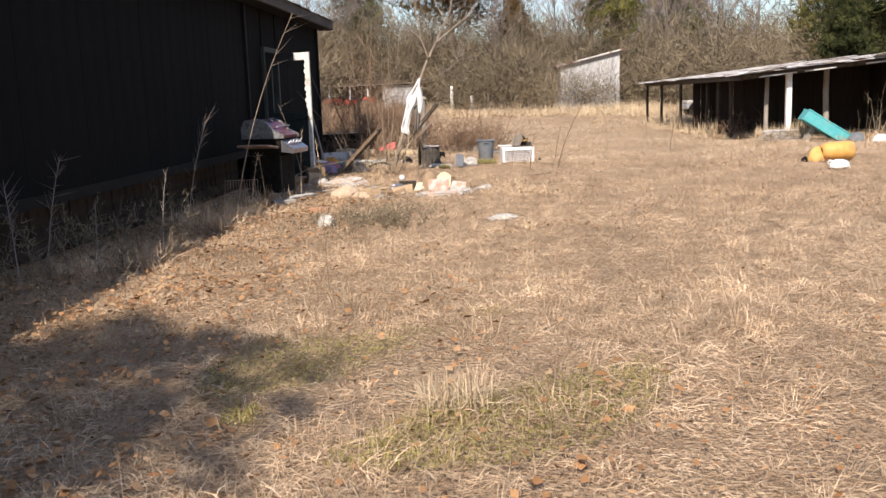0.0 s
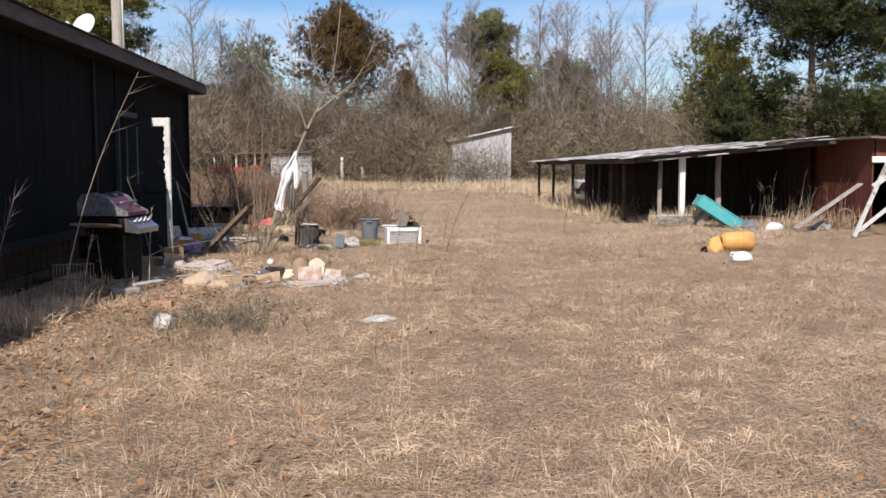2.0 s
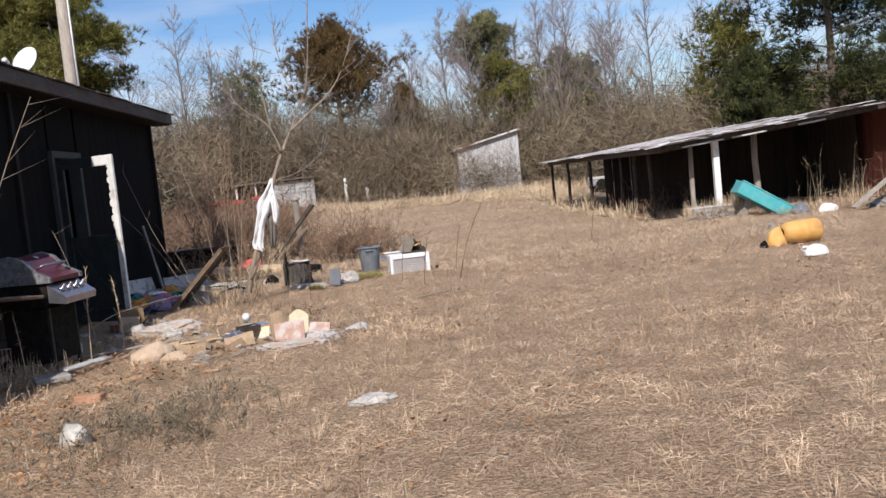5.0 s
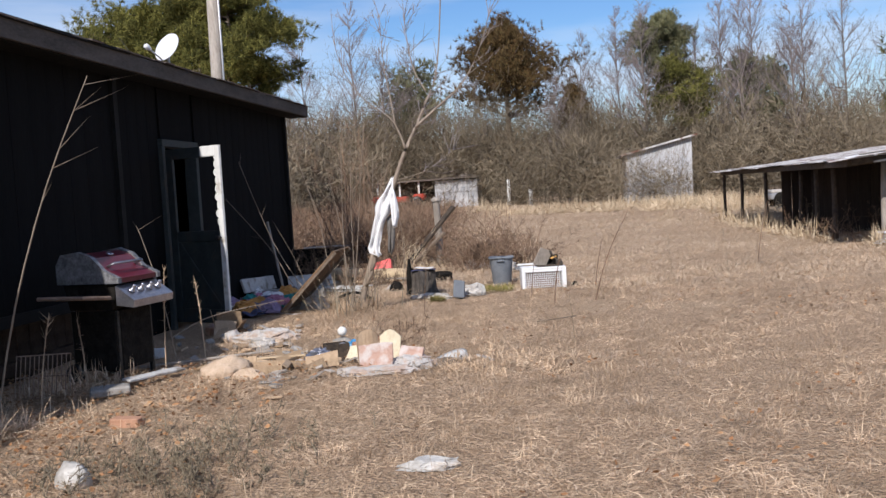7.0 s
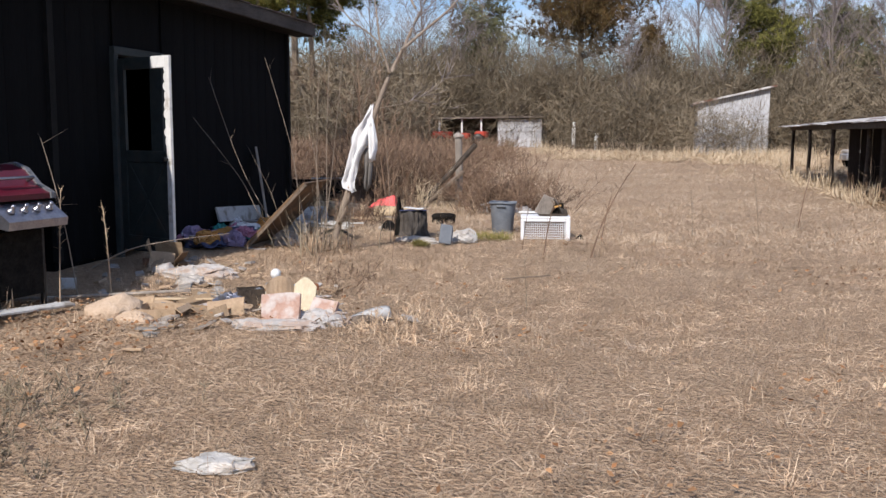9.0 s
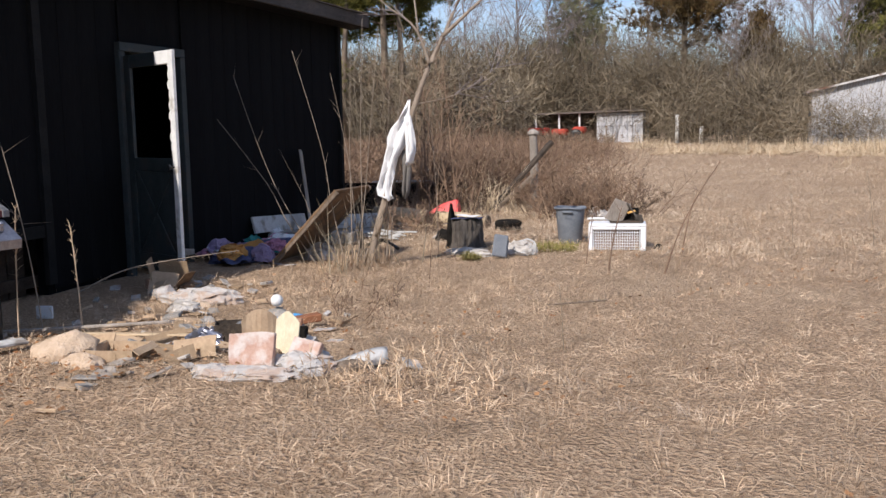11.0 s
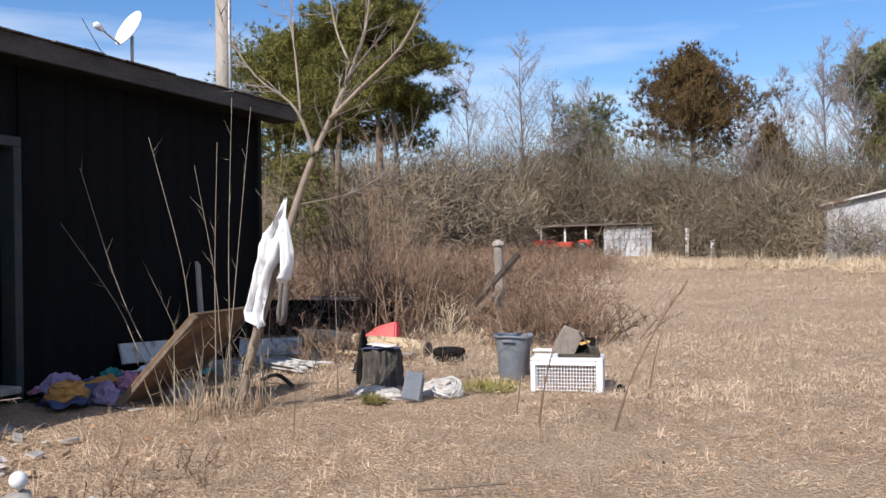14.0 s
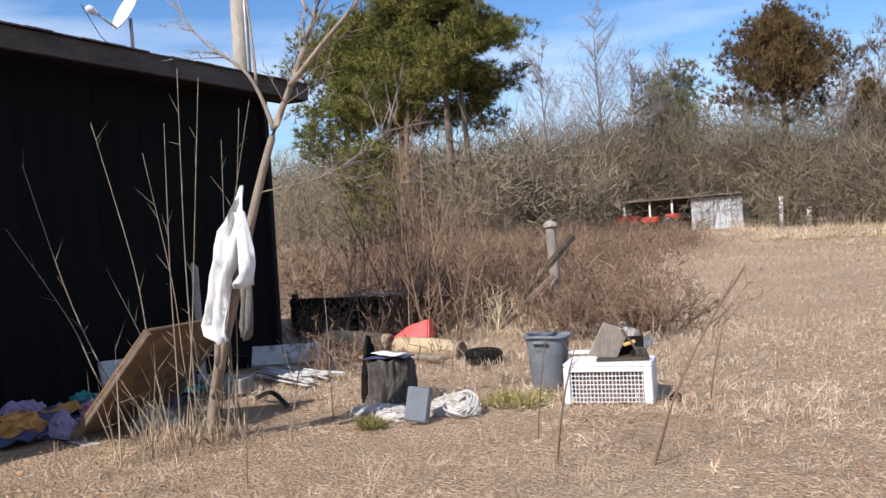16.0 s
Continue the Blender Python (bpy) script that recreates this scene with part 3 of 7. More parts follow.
twig_cloud("far_thicket_crowns", 400, 760, (-36, 37), (63, 76), (4.4, 7.2), M_TWIG, "fine twigs of the grey-brown winter thicket", r=(0.008, 0.0155))
twig_cloud("edge_thicket_crowns", 130, 420, (-30, 34), (58.5, 62), (2.0, 4.6), M_TWIG, "low twiggy bushes at the woods' edge", 0.5, (0.010, 0.02),
           lambda x, y: ~((x > 3.6) & (x < 9.2)) & ~((x > -11.4) & (x < -3.2)))
twig_cloud("shed_front_brush", 26, 130, (4.2, 8.2), (54.2, 55.8), (1.2, 3.2), M_TWIG, "bare shrub before the white shed", 0.45, (0.005, 0.011), None, (0.12, 0.4))
twig_cloud("carport_brush", 26, 130, (-12.0, -1.0), (59.0, 60.5), (0.25, 0.6), M_TWIG, "bare brush before the carport", 0.6, (0.008, 0.014))
twig_cloud("pine_undergrowth", 60, 300, (-27, -8.5), (46, 60), (3.2, 6.0), M_TWIG, "leafless undergrowth round the pines", 0.45, (0.010, 0.02))
twig_cloud("right_thicket_crowns", 60, 300, (13, 38), (48, 62), (4.0, 6.5), M_TWIG, "leafless twiggy woods behind the sheds", 0.45, (0.010, 0.02))
thicket("thicket_edge", 210, (-30, 34), (58.5, 63), (2.0, 4.2), M_TWIG, "low leafless brush along the woods' edge", 5, (7, 4), 0.3, 0.012,
        lambda x, y: ~((x > 3.6) & (x < 9.2) & (y < 61.5)) & ~((x > -11.4) & (x < -3.2) & (y < 63.5)))
thicket("left_thicket", 90, (-26, -9), (40, 60), (2.5, 5.0), M_TWIG, "leafless undergrowth below the pines", 4, (8, 4), 0.3, 0.014)
twig_cloud("brush_bank", 360, 170, (-14, -1.2), (24.3, 48), (0.6, 1.25), M_BRUSH, "red-brown tangled brush behind the house", 0.75, (0.004, 0.008),
           lambda x, y: x < -1.9 - 0.09 * (y - 24) + 0.8 * rng.random(len(x)), (0.15, 0.4), 0.42)
thicket("brush_stems", 110, (-13, -1.8), (24.5, 44), (0.7, 1.5), M_BRUSH, "upright stems in the brush behind the house", 5, (5, 3), 0.5, 0.009)
twig_cloud("brush_front", 30, 220, (-3.4, 0.2), (22.2, 24.6), (0.5, 1.1), M_BRUSH, "tangled dead brush behind the scrap", 0.6, (0.0035, 0.007), lambda x, y: ~((x > -1.9) & (x < -0.2) & (y < 24.2)), (0.15, 0.4), 0.42)
thicket("near_brush", 34, (-3.2, 0.5), (21.0, 25), (0.7, 1.5), M_BRUSH, "red-brown dead brambles beside the junk", 6, (6, 4), 0.5, 0.008,
        lambda x, y: ~((x > -2.0) & (x < 0.0) & (y < 24.2)))
twig_cloud("dark_bramble", 26, 260, (-3.6, -0.6), (24.2, 26.5), (0.7, 1.2), M_BRUSH, "dense dark bramble behind the fence post", 0.6, (0.004, 0.008), None, (0.15, 0.4), 0.42)
thicket("tall_brush", 8, (-3.1, -1.8), (21.4, 23), (1.8, 3.0), M_BRUSH, "tall leafless shrubs behind the log pile", 4, (8, 4), 0.22, 0.016)
thicket("right_thicket", 60, (14, 40), (46, 62), (3.5, 6.0), M_TWIG, "leafless woods behind the red shed", 4, (8, 5), 0.25, 0.022)


def bare_tree(x, y, h, label, material=M_TWIG_ROSE, lean=(0, 0), stems=1):
    z = gz(x, y)
    ob = thing("bare_tree", pose(x, y, z), label, "tree", "bare trees in the woods")
    top = Vector((lean[0], lean[1], h))
    pts = [top * f + Vector((math.sin(f * 5) * 0.1, math.cos(f * 4) * 0.1 - 0.1, 0)) for f in (0, 0.25, 0.5, 0.75, 1)]
    part("trunk", bm_tube([p - Vector((0, 0, 0.1)) if i == 0 else p for i, p in enumerate(pts)], [h * 0.0075, h * 0.006, h * 0.0043, h * 0.0025, 0.01], 6), M_TRUNKGREY, ob)
    nb = 46
    f = np.sort(0.22 + 0.77 * rng.random(nb) ** 0.85)
    base = np.array([top * t for t in f])
    a = rng.uniform(0, 6.28, nb)
    d = np.stack([np.cos(a) * rng.uniform(0.35, 0.8, nb), np.sin(a) * rng.uniform(0.35, 0.8, nb), rng.uniform(0.55, 1.1, nb)], axis=1)
    L = h * 0.42 * (1.12 - f) * rng.uniform(0.45, 1.35, nb)
    P, Q, R = grow(base, d, L, np.full(nb, h * 0.0026), (9, 6), (0.6, 0.9), (0.5, 0.5), 3)
    part("crown", spikes("crown", P, Q, np.maximum(R, 0.0075), material), material, ob)
    return ob


def needle_tree(name, x, y, h, r, crown_from, material, label, tufts, tuft_len, shape="pine", trunks=1, needles=12, fat=0.015):
    """An evergreen: trunk, limbs and a crown of many needle tufts in uneven clumps."""
    z = gz(x, y)
    ob = thing(name, pose(x, y, z), label, "tree")
    part("trunk", bm_tube([(0, 0, -0.2), (0.1, 0.05, h * 0.4), (0, 0.1, h * 0.75), (0, 0, h * 0.95)], [h * 0.018, h * 0.015, h * 0.009, 0.03], 8), M_BARK, ob)
    for k in range(1, trunks):
        ox, oy = 1.5 * math.sin(2.3 * k), 1.2 * math.cos(1.7 * k)
        part("trunk", bm_tube([(ox, oy, -0.2), (ox * 0.9, oy, h * 0.4), (ox * 0.7, oy, h * 0.7)], [h * 0.014, h * 0.011, h * 0.006], 8), M_BARK, ob)
    nb = 56 if shape == "pine" else 110
    f = np.sort(rng.random(nb) ** (0.8 if shape == "pine" else 1.1))
    zz = crown_from * h + (h * 0.97 - crown_from * h) * f
    a = rng.uniform(0, 6.28, nb)
    if shape == "pine":
        reach = r * np.sqrt(np.clip(1 - (f * 1.05 - 0.35) ** 2 / 0.62, 0.05, 1)) * rng.uniform(0.55, 1.12, nb)
        up = 0.25
    else:
        reach = r * (1.04 - f) ** 0.95 * rng.uniform(0.65, 1.2, nb) + 0.1
        up = 0.55
    lb = np.stack([np.zeros(nb), np.zeros(nb), zz], axis=1)
    le = lb + np.stack([np.cos(a) * reach, np.sin(a) * reach, reach * up * rng.uniform(0.3, 1.2, nb)], axis=1)
    part("limb_whorl", spikes("limb_whorl", lb, le, np.full(nb, h * 0.005), M_BARK), M_BARK, ob)
    # clumps sit on the outer part of each limb
    per = tufts // nb
    if shape == "pine":
        each = 6
        at = rng.uniform(0.35, 1.05, (nb, each, 1))
        puff = (lb[:, None] + (le - lb)[:, None] * at + rng.normal(0, 0.10 * r, (nb, each, 3))).reshape(-1, 1, 3)
        size = r * rng.uniform(0.11, 0.24, (nb * each, 1, 1))
        out = rng.normal(0, 1, (nb * each, per // each + 1, 3))
        out /= np.linalg.norm(out, axis=2, keepdims=True)
        c = (puff + out * size * rng.random((nb * each, per // each + 1, 1)) ** 0.4 * np.array([1.0, 1.0, 0.55])).reshape(-1, 3)
        aim = out.reshape(-1, 1, 3) * 0.9 + np.array([0, 0, 0.45])
    else:
        t = rng.uniform(0.2, 1.05, (nb, per))
        c = lb[:, None] + (le - lb)[:, None] * t[..., None]
        c = (c + rng.normal(0, 1, c.shape) * np.array([0.07 * r, 0.07 * r, 0.06 * r])).reshape(-1, 3)
        aim = np.array([0, 0, 1.0])
    n = len(c)
    dirs = rng.normal(0, 0.75, (n, needles, 3)) + aim
    dirs /= np.linalg.norm(dirs, axis=2, keepdims=True)
    p = np.repeat(c, needles, axis=0)
    q = p + dirs.reshape(-1, 3) * tuft_len * rng.uniform(0.5, 1.1, (n * needles, 1))
    part("crown", slivers("crown", p, q, np.full(len(p), fat), material), material, ob)
    return ob


# ---- woods ----
needle_tree("pine_tree", -14.0, 48, 11.3, 3.5, 0.48, M_PINE, "tall green pine with a broad domed crown", 11000, 0.36, trunks=3, needles=14, fat=0.0145)
needle_tree("pine_tree", -17.6, 49, 11.0, 2.5, 0.50, M_PINE, "tall green pine behind the house roof", 7000, 0.36, trunks=2, needles=14, fat=0.0145)
needle_tree("pine_tree", -21.5, 52, 11.0, 3.0, 0.35, M_PINE, "dull green pine at the edge of the woods", 3500, 0.36, trunks=2, needles=14, fat=0.0145)
needle_tree("pine_tree", -15.6, 44, 4.6, 1.6, 0.2, M_PINE, "low dull green pine among undergrowth", 700, 0.28)
needle_tree("cedar_tree", -2.3, 67, 12.1, 5.0, 0.45, M_CEDAR, "bronze-brown cedar with a broad cone of dense foliage", 4600, 0.42, "cedar", needles=14, fat=0.019)
needle_tree("cedar_tree", 2.0, 67, 7.6, 2.4, 0.3, M_CEDAR, "smaller bronze-brown cedar among grey twigs", 1800, 0.42, "cedar", needles=14, fat=0.019)
needle_tree("pine_tree", 7.5, 68, 11.9, 2.2, 0.68, M_PINE_GREY, "round-topped grey-green pine above the thicket", 2800, 0.40, needles=14, fat=0.018)
needle_tree("pine_tree", 8.7, 66, 8.6, 2.6, 0.5, M_PINE, "low broad yellow-green pine above the thicket", 2400, 0.40, needles=14, fat=0.018)
needle_tree("pine_tree", -8.9, 68.5, 9.7, 2.4, 0.52, M_PINE_GREY, "grey-green pine above the thicket", 1300, 0.40, needles=14, fat=0.018)
needle_tree("pine_tree", 13.4, 68, 8.6, 2.6, 0.5, M_PINE_GREY, "grey-green pine far behind leafless brush", 1800, 0.42, fat=0.024)
needle_tree("pine_tree", 19.9, 43, 11.4, 4.2, 0.14, M_PINE_DARK, "large dark green pine behind the red shed", 9000, 0.38, needles=12, fat=0.017)
needle_tree("pine_tree", 24.5, 41, 12.0, 4.4, 0.16, M_PINE_DARK, "large dark green pine with drooping limbs", 8000, 0.38, needles=12, fat=0.017)
needle_tree("pine_tree", 18.4, 51, 8.0, 2.3, 0.35, M_PINE, "yellow-green pine beside darker trees", 2400, 0.34, fat=0.022)
needle_tree("cedar_tree", 15.2, 40, 5.1, 1.5, 0.05, M_PINE_DARK, "dark dense cedar behind the long shed roof", 3400, 0.28, "cedar", needles=16, fat=0.014)
for bx, by, bh in ((-11.8, 64, 12.6), (-10.3, 66, 10.4), (-14.8, 63, 11), (11.3, 66, 12.2), (13.4, 67, 12.8), (16.2, 66, 12.4), (18.9, 67, 13.0), (4.9, 66, 11.8),
                   (2.7, 68, 10.8), (22.2, 66, 12.0), (-4.5, 68, 10.0), (6.3, 63.5, 12.0), (-8.8, 68, 10.8), (15.1, 64, 11.0), (25.0, 66, 11.6), (0.9, 64, 8.6), (9.9, 67, 11.0), (12.3, 65, 11.8)):
    bare_tree(bx, by, bh, "tall leafless grey tree in the woods")
# out of view, added to cast the broken shadow on the near grass
needle_tree("pine_tree", -2.75, -3.2, 7.7, 1.25, 0.45, M_PINE_DARK, "unseen dark evergreen placed to shade the near grass", 1150, 0.26)


def build_backdrop():
    """A far wooded rise that closes the place beyond the trees."""
    n = 220
    a = np.linspace(-math.pi, math.pi, n + 1)
    rad = 105.0
    top = 4.5 + 1.2 * np.sin(a * 37) + 0.9 * np.sin(a * 91 + 1) + rng.uniform(-0.5, 0.5, n + 1)
    top[-1] = top[0]
    v = np.concatenate([np.stack([np.sin(a) * rad, np.cos(a) * rad, np.full(n + 1, -0.5)], 1), np.stack([np.sin(a) * (rad + 5), np.cos(a) * (rad + 5), top], 1)])
    i = np.arange(n)
    f = np.stack([i, i + 1, i + n + 2, i + n + 1], 1)
    m = mat("far_woods", (0.12, 0.095, 0.07), (0.23, 0.185, 0.14), 0.5, 1.0, 0.6, fine=3.0, stretch=(1, 1, 0.3))
    ob = new("backdrop", np_mesh("backdrop", v, f.ravel(), np.full(n, 4), m))
    tagged(ob, "distant grey-brown winter woods", "woods", kind="structure")


build_backdrop()


# ---- the dark house ----
HX, H0, H1 = -3.05, -2.0, 20.3     # wall plane, its ends
JOINT = 14.45
D0, D1, DTOP = 15.55, 16.47, 2.15  # doorway
EAVE = 2.85


def build_house():
    def slab(name, size, at, material, label, category="wall"):
        ob = part(name, bm_box(size, at), material, None)
        return tagged(ob, label, category, kind="structure")
    wall = thing("wall_east", pose(0, 0, 0), "dark charcoal panel siding wall of the old house, in shade", "wall", kind="structure")
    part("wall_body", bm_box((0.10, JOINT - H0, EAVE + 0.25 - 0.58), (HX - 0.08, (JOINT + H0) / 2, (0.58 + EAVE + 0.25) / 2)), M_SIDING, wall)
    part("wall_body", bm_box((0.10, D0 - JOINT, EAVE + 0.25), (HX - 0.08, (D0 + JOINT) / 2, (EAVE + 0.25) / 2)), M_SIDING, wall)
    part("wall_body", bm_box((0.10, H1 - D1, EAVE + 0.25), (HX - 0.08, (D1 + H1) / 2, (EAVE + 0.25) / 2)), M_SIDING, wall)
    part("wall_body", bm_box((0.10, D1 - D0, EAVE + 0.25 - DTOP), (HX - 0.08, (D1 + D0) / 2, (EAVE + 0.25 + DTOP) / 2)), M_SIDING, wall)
    # siding boards with narrow gaps, one mesh for each height
    meshes = {}

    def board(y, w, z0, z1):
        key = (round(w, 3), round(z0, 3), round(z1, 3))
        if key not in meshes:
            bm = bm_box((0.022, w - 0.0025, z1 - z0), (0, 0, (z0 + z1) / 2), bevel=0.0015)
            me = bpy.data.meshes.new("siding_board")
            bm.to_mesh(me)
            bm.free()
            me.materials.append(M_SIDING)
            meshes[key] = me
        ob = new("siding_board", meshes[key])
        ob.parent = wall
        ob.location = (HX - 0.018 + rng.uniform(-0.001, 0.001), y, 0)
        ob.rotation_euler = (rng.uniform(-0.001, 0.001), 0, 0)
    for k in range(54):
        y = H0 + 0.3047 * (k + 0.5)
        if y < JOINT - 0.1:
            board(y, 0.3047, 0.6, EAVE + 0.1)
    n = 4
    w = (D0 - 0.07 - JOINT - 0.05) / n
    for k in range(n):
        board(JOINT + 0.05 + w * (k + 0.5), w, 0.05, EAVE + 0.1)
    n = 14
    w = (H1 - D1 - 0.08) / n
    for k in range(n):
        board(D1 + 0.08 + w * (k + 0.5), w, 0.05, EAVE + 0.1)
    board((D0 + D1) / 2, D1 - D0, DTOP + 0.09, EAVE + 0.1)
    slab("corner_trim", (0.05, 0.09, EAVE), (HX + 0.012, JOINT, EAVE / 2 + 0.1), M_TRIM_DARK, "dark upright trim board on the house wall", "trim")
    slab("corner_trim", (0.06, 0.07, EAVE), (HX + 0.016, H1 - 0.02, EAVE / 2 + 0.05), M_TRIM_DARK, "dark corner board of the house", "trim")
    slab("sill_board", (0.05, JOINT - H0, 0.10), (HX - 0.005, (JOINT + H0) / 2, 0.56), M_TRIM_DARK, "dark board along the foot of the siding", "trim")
    # crawl space under the raised part
    base = thing("wall_foundation", pose(0, 0, 0), "brown board skirting under the raised house", "wall", kind="structure")
    bmesh_plank = bm_box((0.03, 0.19, 0.60), (0, 0, 0.27), bevel=0.006)
    me = bpy.data.meshes.new("skirting_board")
    bmesh_plank.to_mesh(me)
    bmesh_plank.free()
    me.materials.append(M_FOUND)
    for k in range(82):
        ob = new("skirting_board", me)
        ob.parent = base
        ob.location = (HX - 0.24 + rng.uniform(-0.01, 0.01), H0 + 0.1 + 0.2 * k, rng.uniform(-0.03, 0.0))
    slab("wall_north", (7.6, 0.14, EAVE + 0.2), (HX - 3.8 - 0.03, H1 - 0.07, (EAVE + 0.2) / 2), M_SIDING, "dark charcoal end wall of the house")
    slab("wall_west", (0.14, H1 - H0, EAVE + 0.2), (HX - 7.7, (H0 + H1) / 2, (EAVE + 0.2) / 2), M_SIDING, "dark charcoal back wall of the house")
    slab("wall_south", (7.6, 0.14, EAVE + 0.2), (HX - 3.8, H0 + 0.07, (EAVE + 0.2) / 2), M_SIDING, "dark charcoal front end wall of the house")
    slab("floor", (7.5, H1 - H0 - 0.3, 0.10), (HX - 3.9, (H0 + H1) / 2, 0.12), M_FOUND, "worn dark floor inside the house", "floor")
    # unseen ceiling and inner wall, added dark so the doorway reads unlit
    slab("ceiling", (7.5, H1 - H0 - 0.3, 0.06), (HX - 3.9, (H0 + H1) / 2, 2.62), M_INSIDESHADE, "unseen ceiling inside the house, coloured dark as shade", "ceiling")
    slab("wall_inner", (0.1, 6.0, 2.4), (HX - 2.6, 16.5, 1.4), M_INSIDESHADE, "added inner wall behind the doorway, coloured dark as shade")
    # doorway frame
    fr = thing("door_1", pose(HX, D0, 0.0), "weathered grey-green half-glazed door standing open outward on the dark wall", "door", kind="structure")
    jw = 0.085
    part("jamb", bm_box((0.16, jw, DTOP), (-0.04, -jw / 2 + 0.02, DTOP / 2), bevel=0.006), M_DOOR, fr)
    part("jamb", bm_box((0.16, jw, DTOP), (-0.04, D1 - D0 + jw / 2 - 0.02, DTOP / 2), bevel=0.006), M_DOOR, fr)
    part("head", bm_box((0.17, D1 - D0 + 0.12, 0.085), (-0.04, (D1 - D0) / 2, DTOP + 0.04), bevel=0.006), M_DOOR, fr)
    part("threshold", bm_box((0.24, D1 - D0 - 0.04, 0.06), (-0.02, (D1 - D0) / 2, 0.13), bevel=0.008), M_GREYWOOD, fr)
    leaf = thing("leaf", pose(0.06, -0.02, 0.10, 0, 0, -114), "", "")
    for key in ("category",):
        if key in leaf:
            del leaf[key]
    leaf.parent = fr
    leaf.matrix_parent_inverse = Matrix()
    W, Hh, T = 0.86, 2.0, 0.035
    # local x runs along the leaf's thickness, y along its width from the hinge
    def rail(name, y0, y1, z0, z1, material=M_DOOR, t=T, label="", x=0.0):
        return part(name, bm_box((t, y1 - y0, z1 - z0), (x, (y0 + y1) / 2, (z0 + z1) / 2), bevel=0.005), material, leaf, label)
    rail("stile", 0.0, 0.11, 0, Hh)
    rail("stile", W - 0.075, W, 0, Hh, M_DOORLIT, label="chipped closing stile, whitened as sunlit")
    # top rail split: outer end white as sunlit, the rest dark as shaded
    rail("rail", 0.11, W - 0.30, Hh - 0.12, Hh)
    rail("rail", W - 0.30, W - 0.075, Hh - 0.12, Hh, M_DOORLIT, label="outer end of the top rail, whitened as sunlit")
    rail("rail", 0.11, W - 0.075, 0.93, 1.05)
    rail("rail", 0.11, W - 0.075, 0.0, 0.16)
    rail("panel", 0.11, W - 0.075, 0.16, 0.93, t=0.016)
    for s in (1, -1):
        a, b = (0.013, 0.13, 0.18 if s > 0 else 0.91), (0.013, W - 0.13, 0.91 if s > 0 else 0.18)
        m4, L = board_between(a, b, 0.05, 0.012)
        bm = bm_box((L, 0.05, 0.012 if s > 0 else 0.010), bevel=0.002)
        bmesh.ops.transform(bm, matrix=m4 @ Matrix.Rotation(math.pi / 2, 4, 'X'), verts=bm.verts[:])
        part("brace", bm, M_DOOR, leaf)
    kb = bm_lathe([(0.012, 0.0), (0.012, 0.03), (0.028, 0.04), (0.030, 0.055), (0.018, 0.066)], 14)
    bmesh.ops.transform(kb, matrix=Matrix.Translation((T / 2, W - 0.055, 0.97)) @ Matrix.Rotation(math.pi / 2, 4, 'Y'), verts=kb.verts[:])
    part("door_handle", kb, M_DARKMETAL, leaf, "dark metal door knob")
    # scalloped edge of the sunlit strip, shaped as white half-discs along the stile
    bm = bmesh.new()
    for k in range(9):
        r = 0.030 + 0.012 * math.sin(k * 2.3) + 0.004 * (k % 2)
        z = 1.10 + 0.092 * k
        rim = [(W - 0.074 - r * math.sin(math.pi * j / 8), z + 0.046 * (1 - math.cos(math.pi * j / 8))) for j in range(9)]
        front = [bm.verts.new((0.006, y, zz)) for y, zz in rim]
        rear = [bm.verts.new((-0.002, y, zz)) for y, zz in rim]
        bm.faces.new(front)
        bm.faces.new(rear[::-1])
        for j in range(8):
            bm.faces.new((front[j], rear[j], rear[j + 1], front[j + 1]))
    part("lit_scallops", bm, M_DOORLIT, leaf, "white scallops edging the sunlit strip")


M_DARKMETAL = mat("dark_metal", (0.03, 0.03, 0.03), (0.08, 0.075, 0.07), 10, 0.45, 0.15, metal=0.7)
build_house()


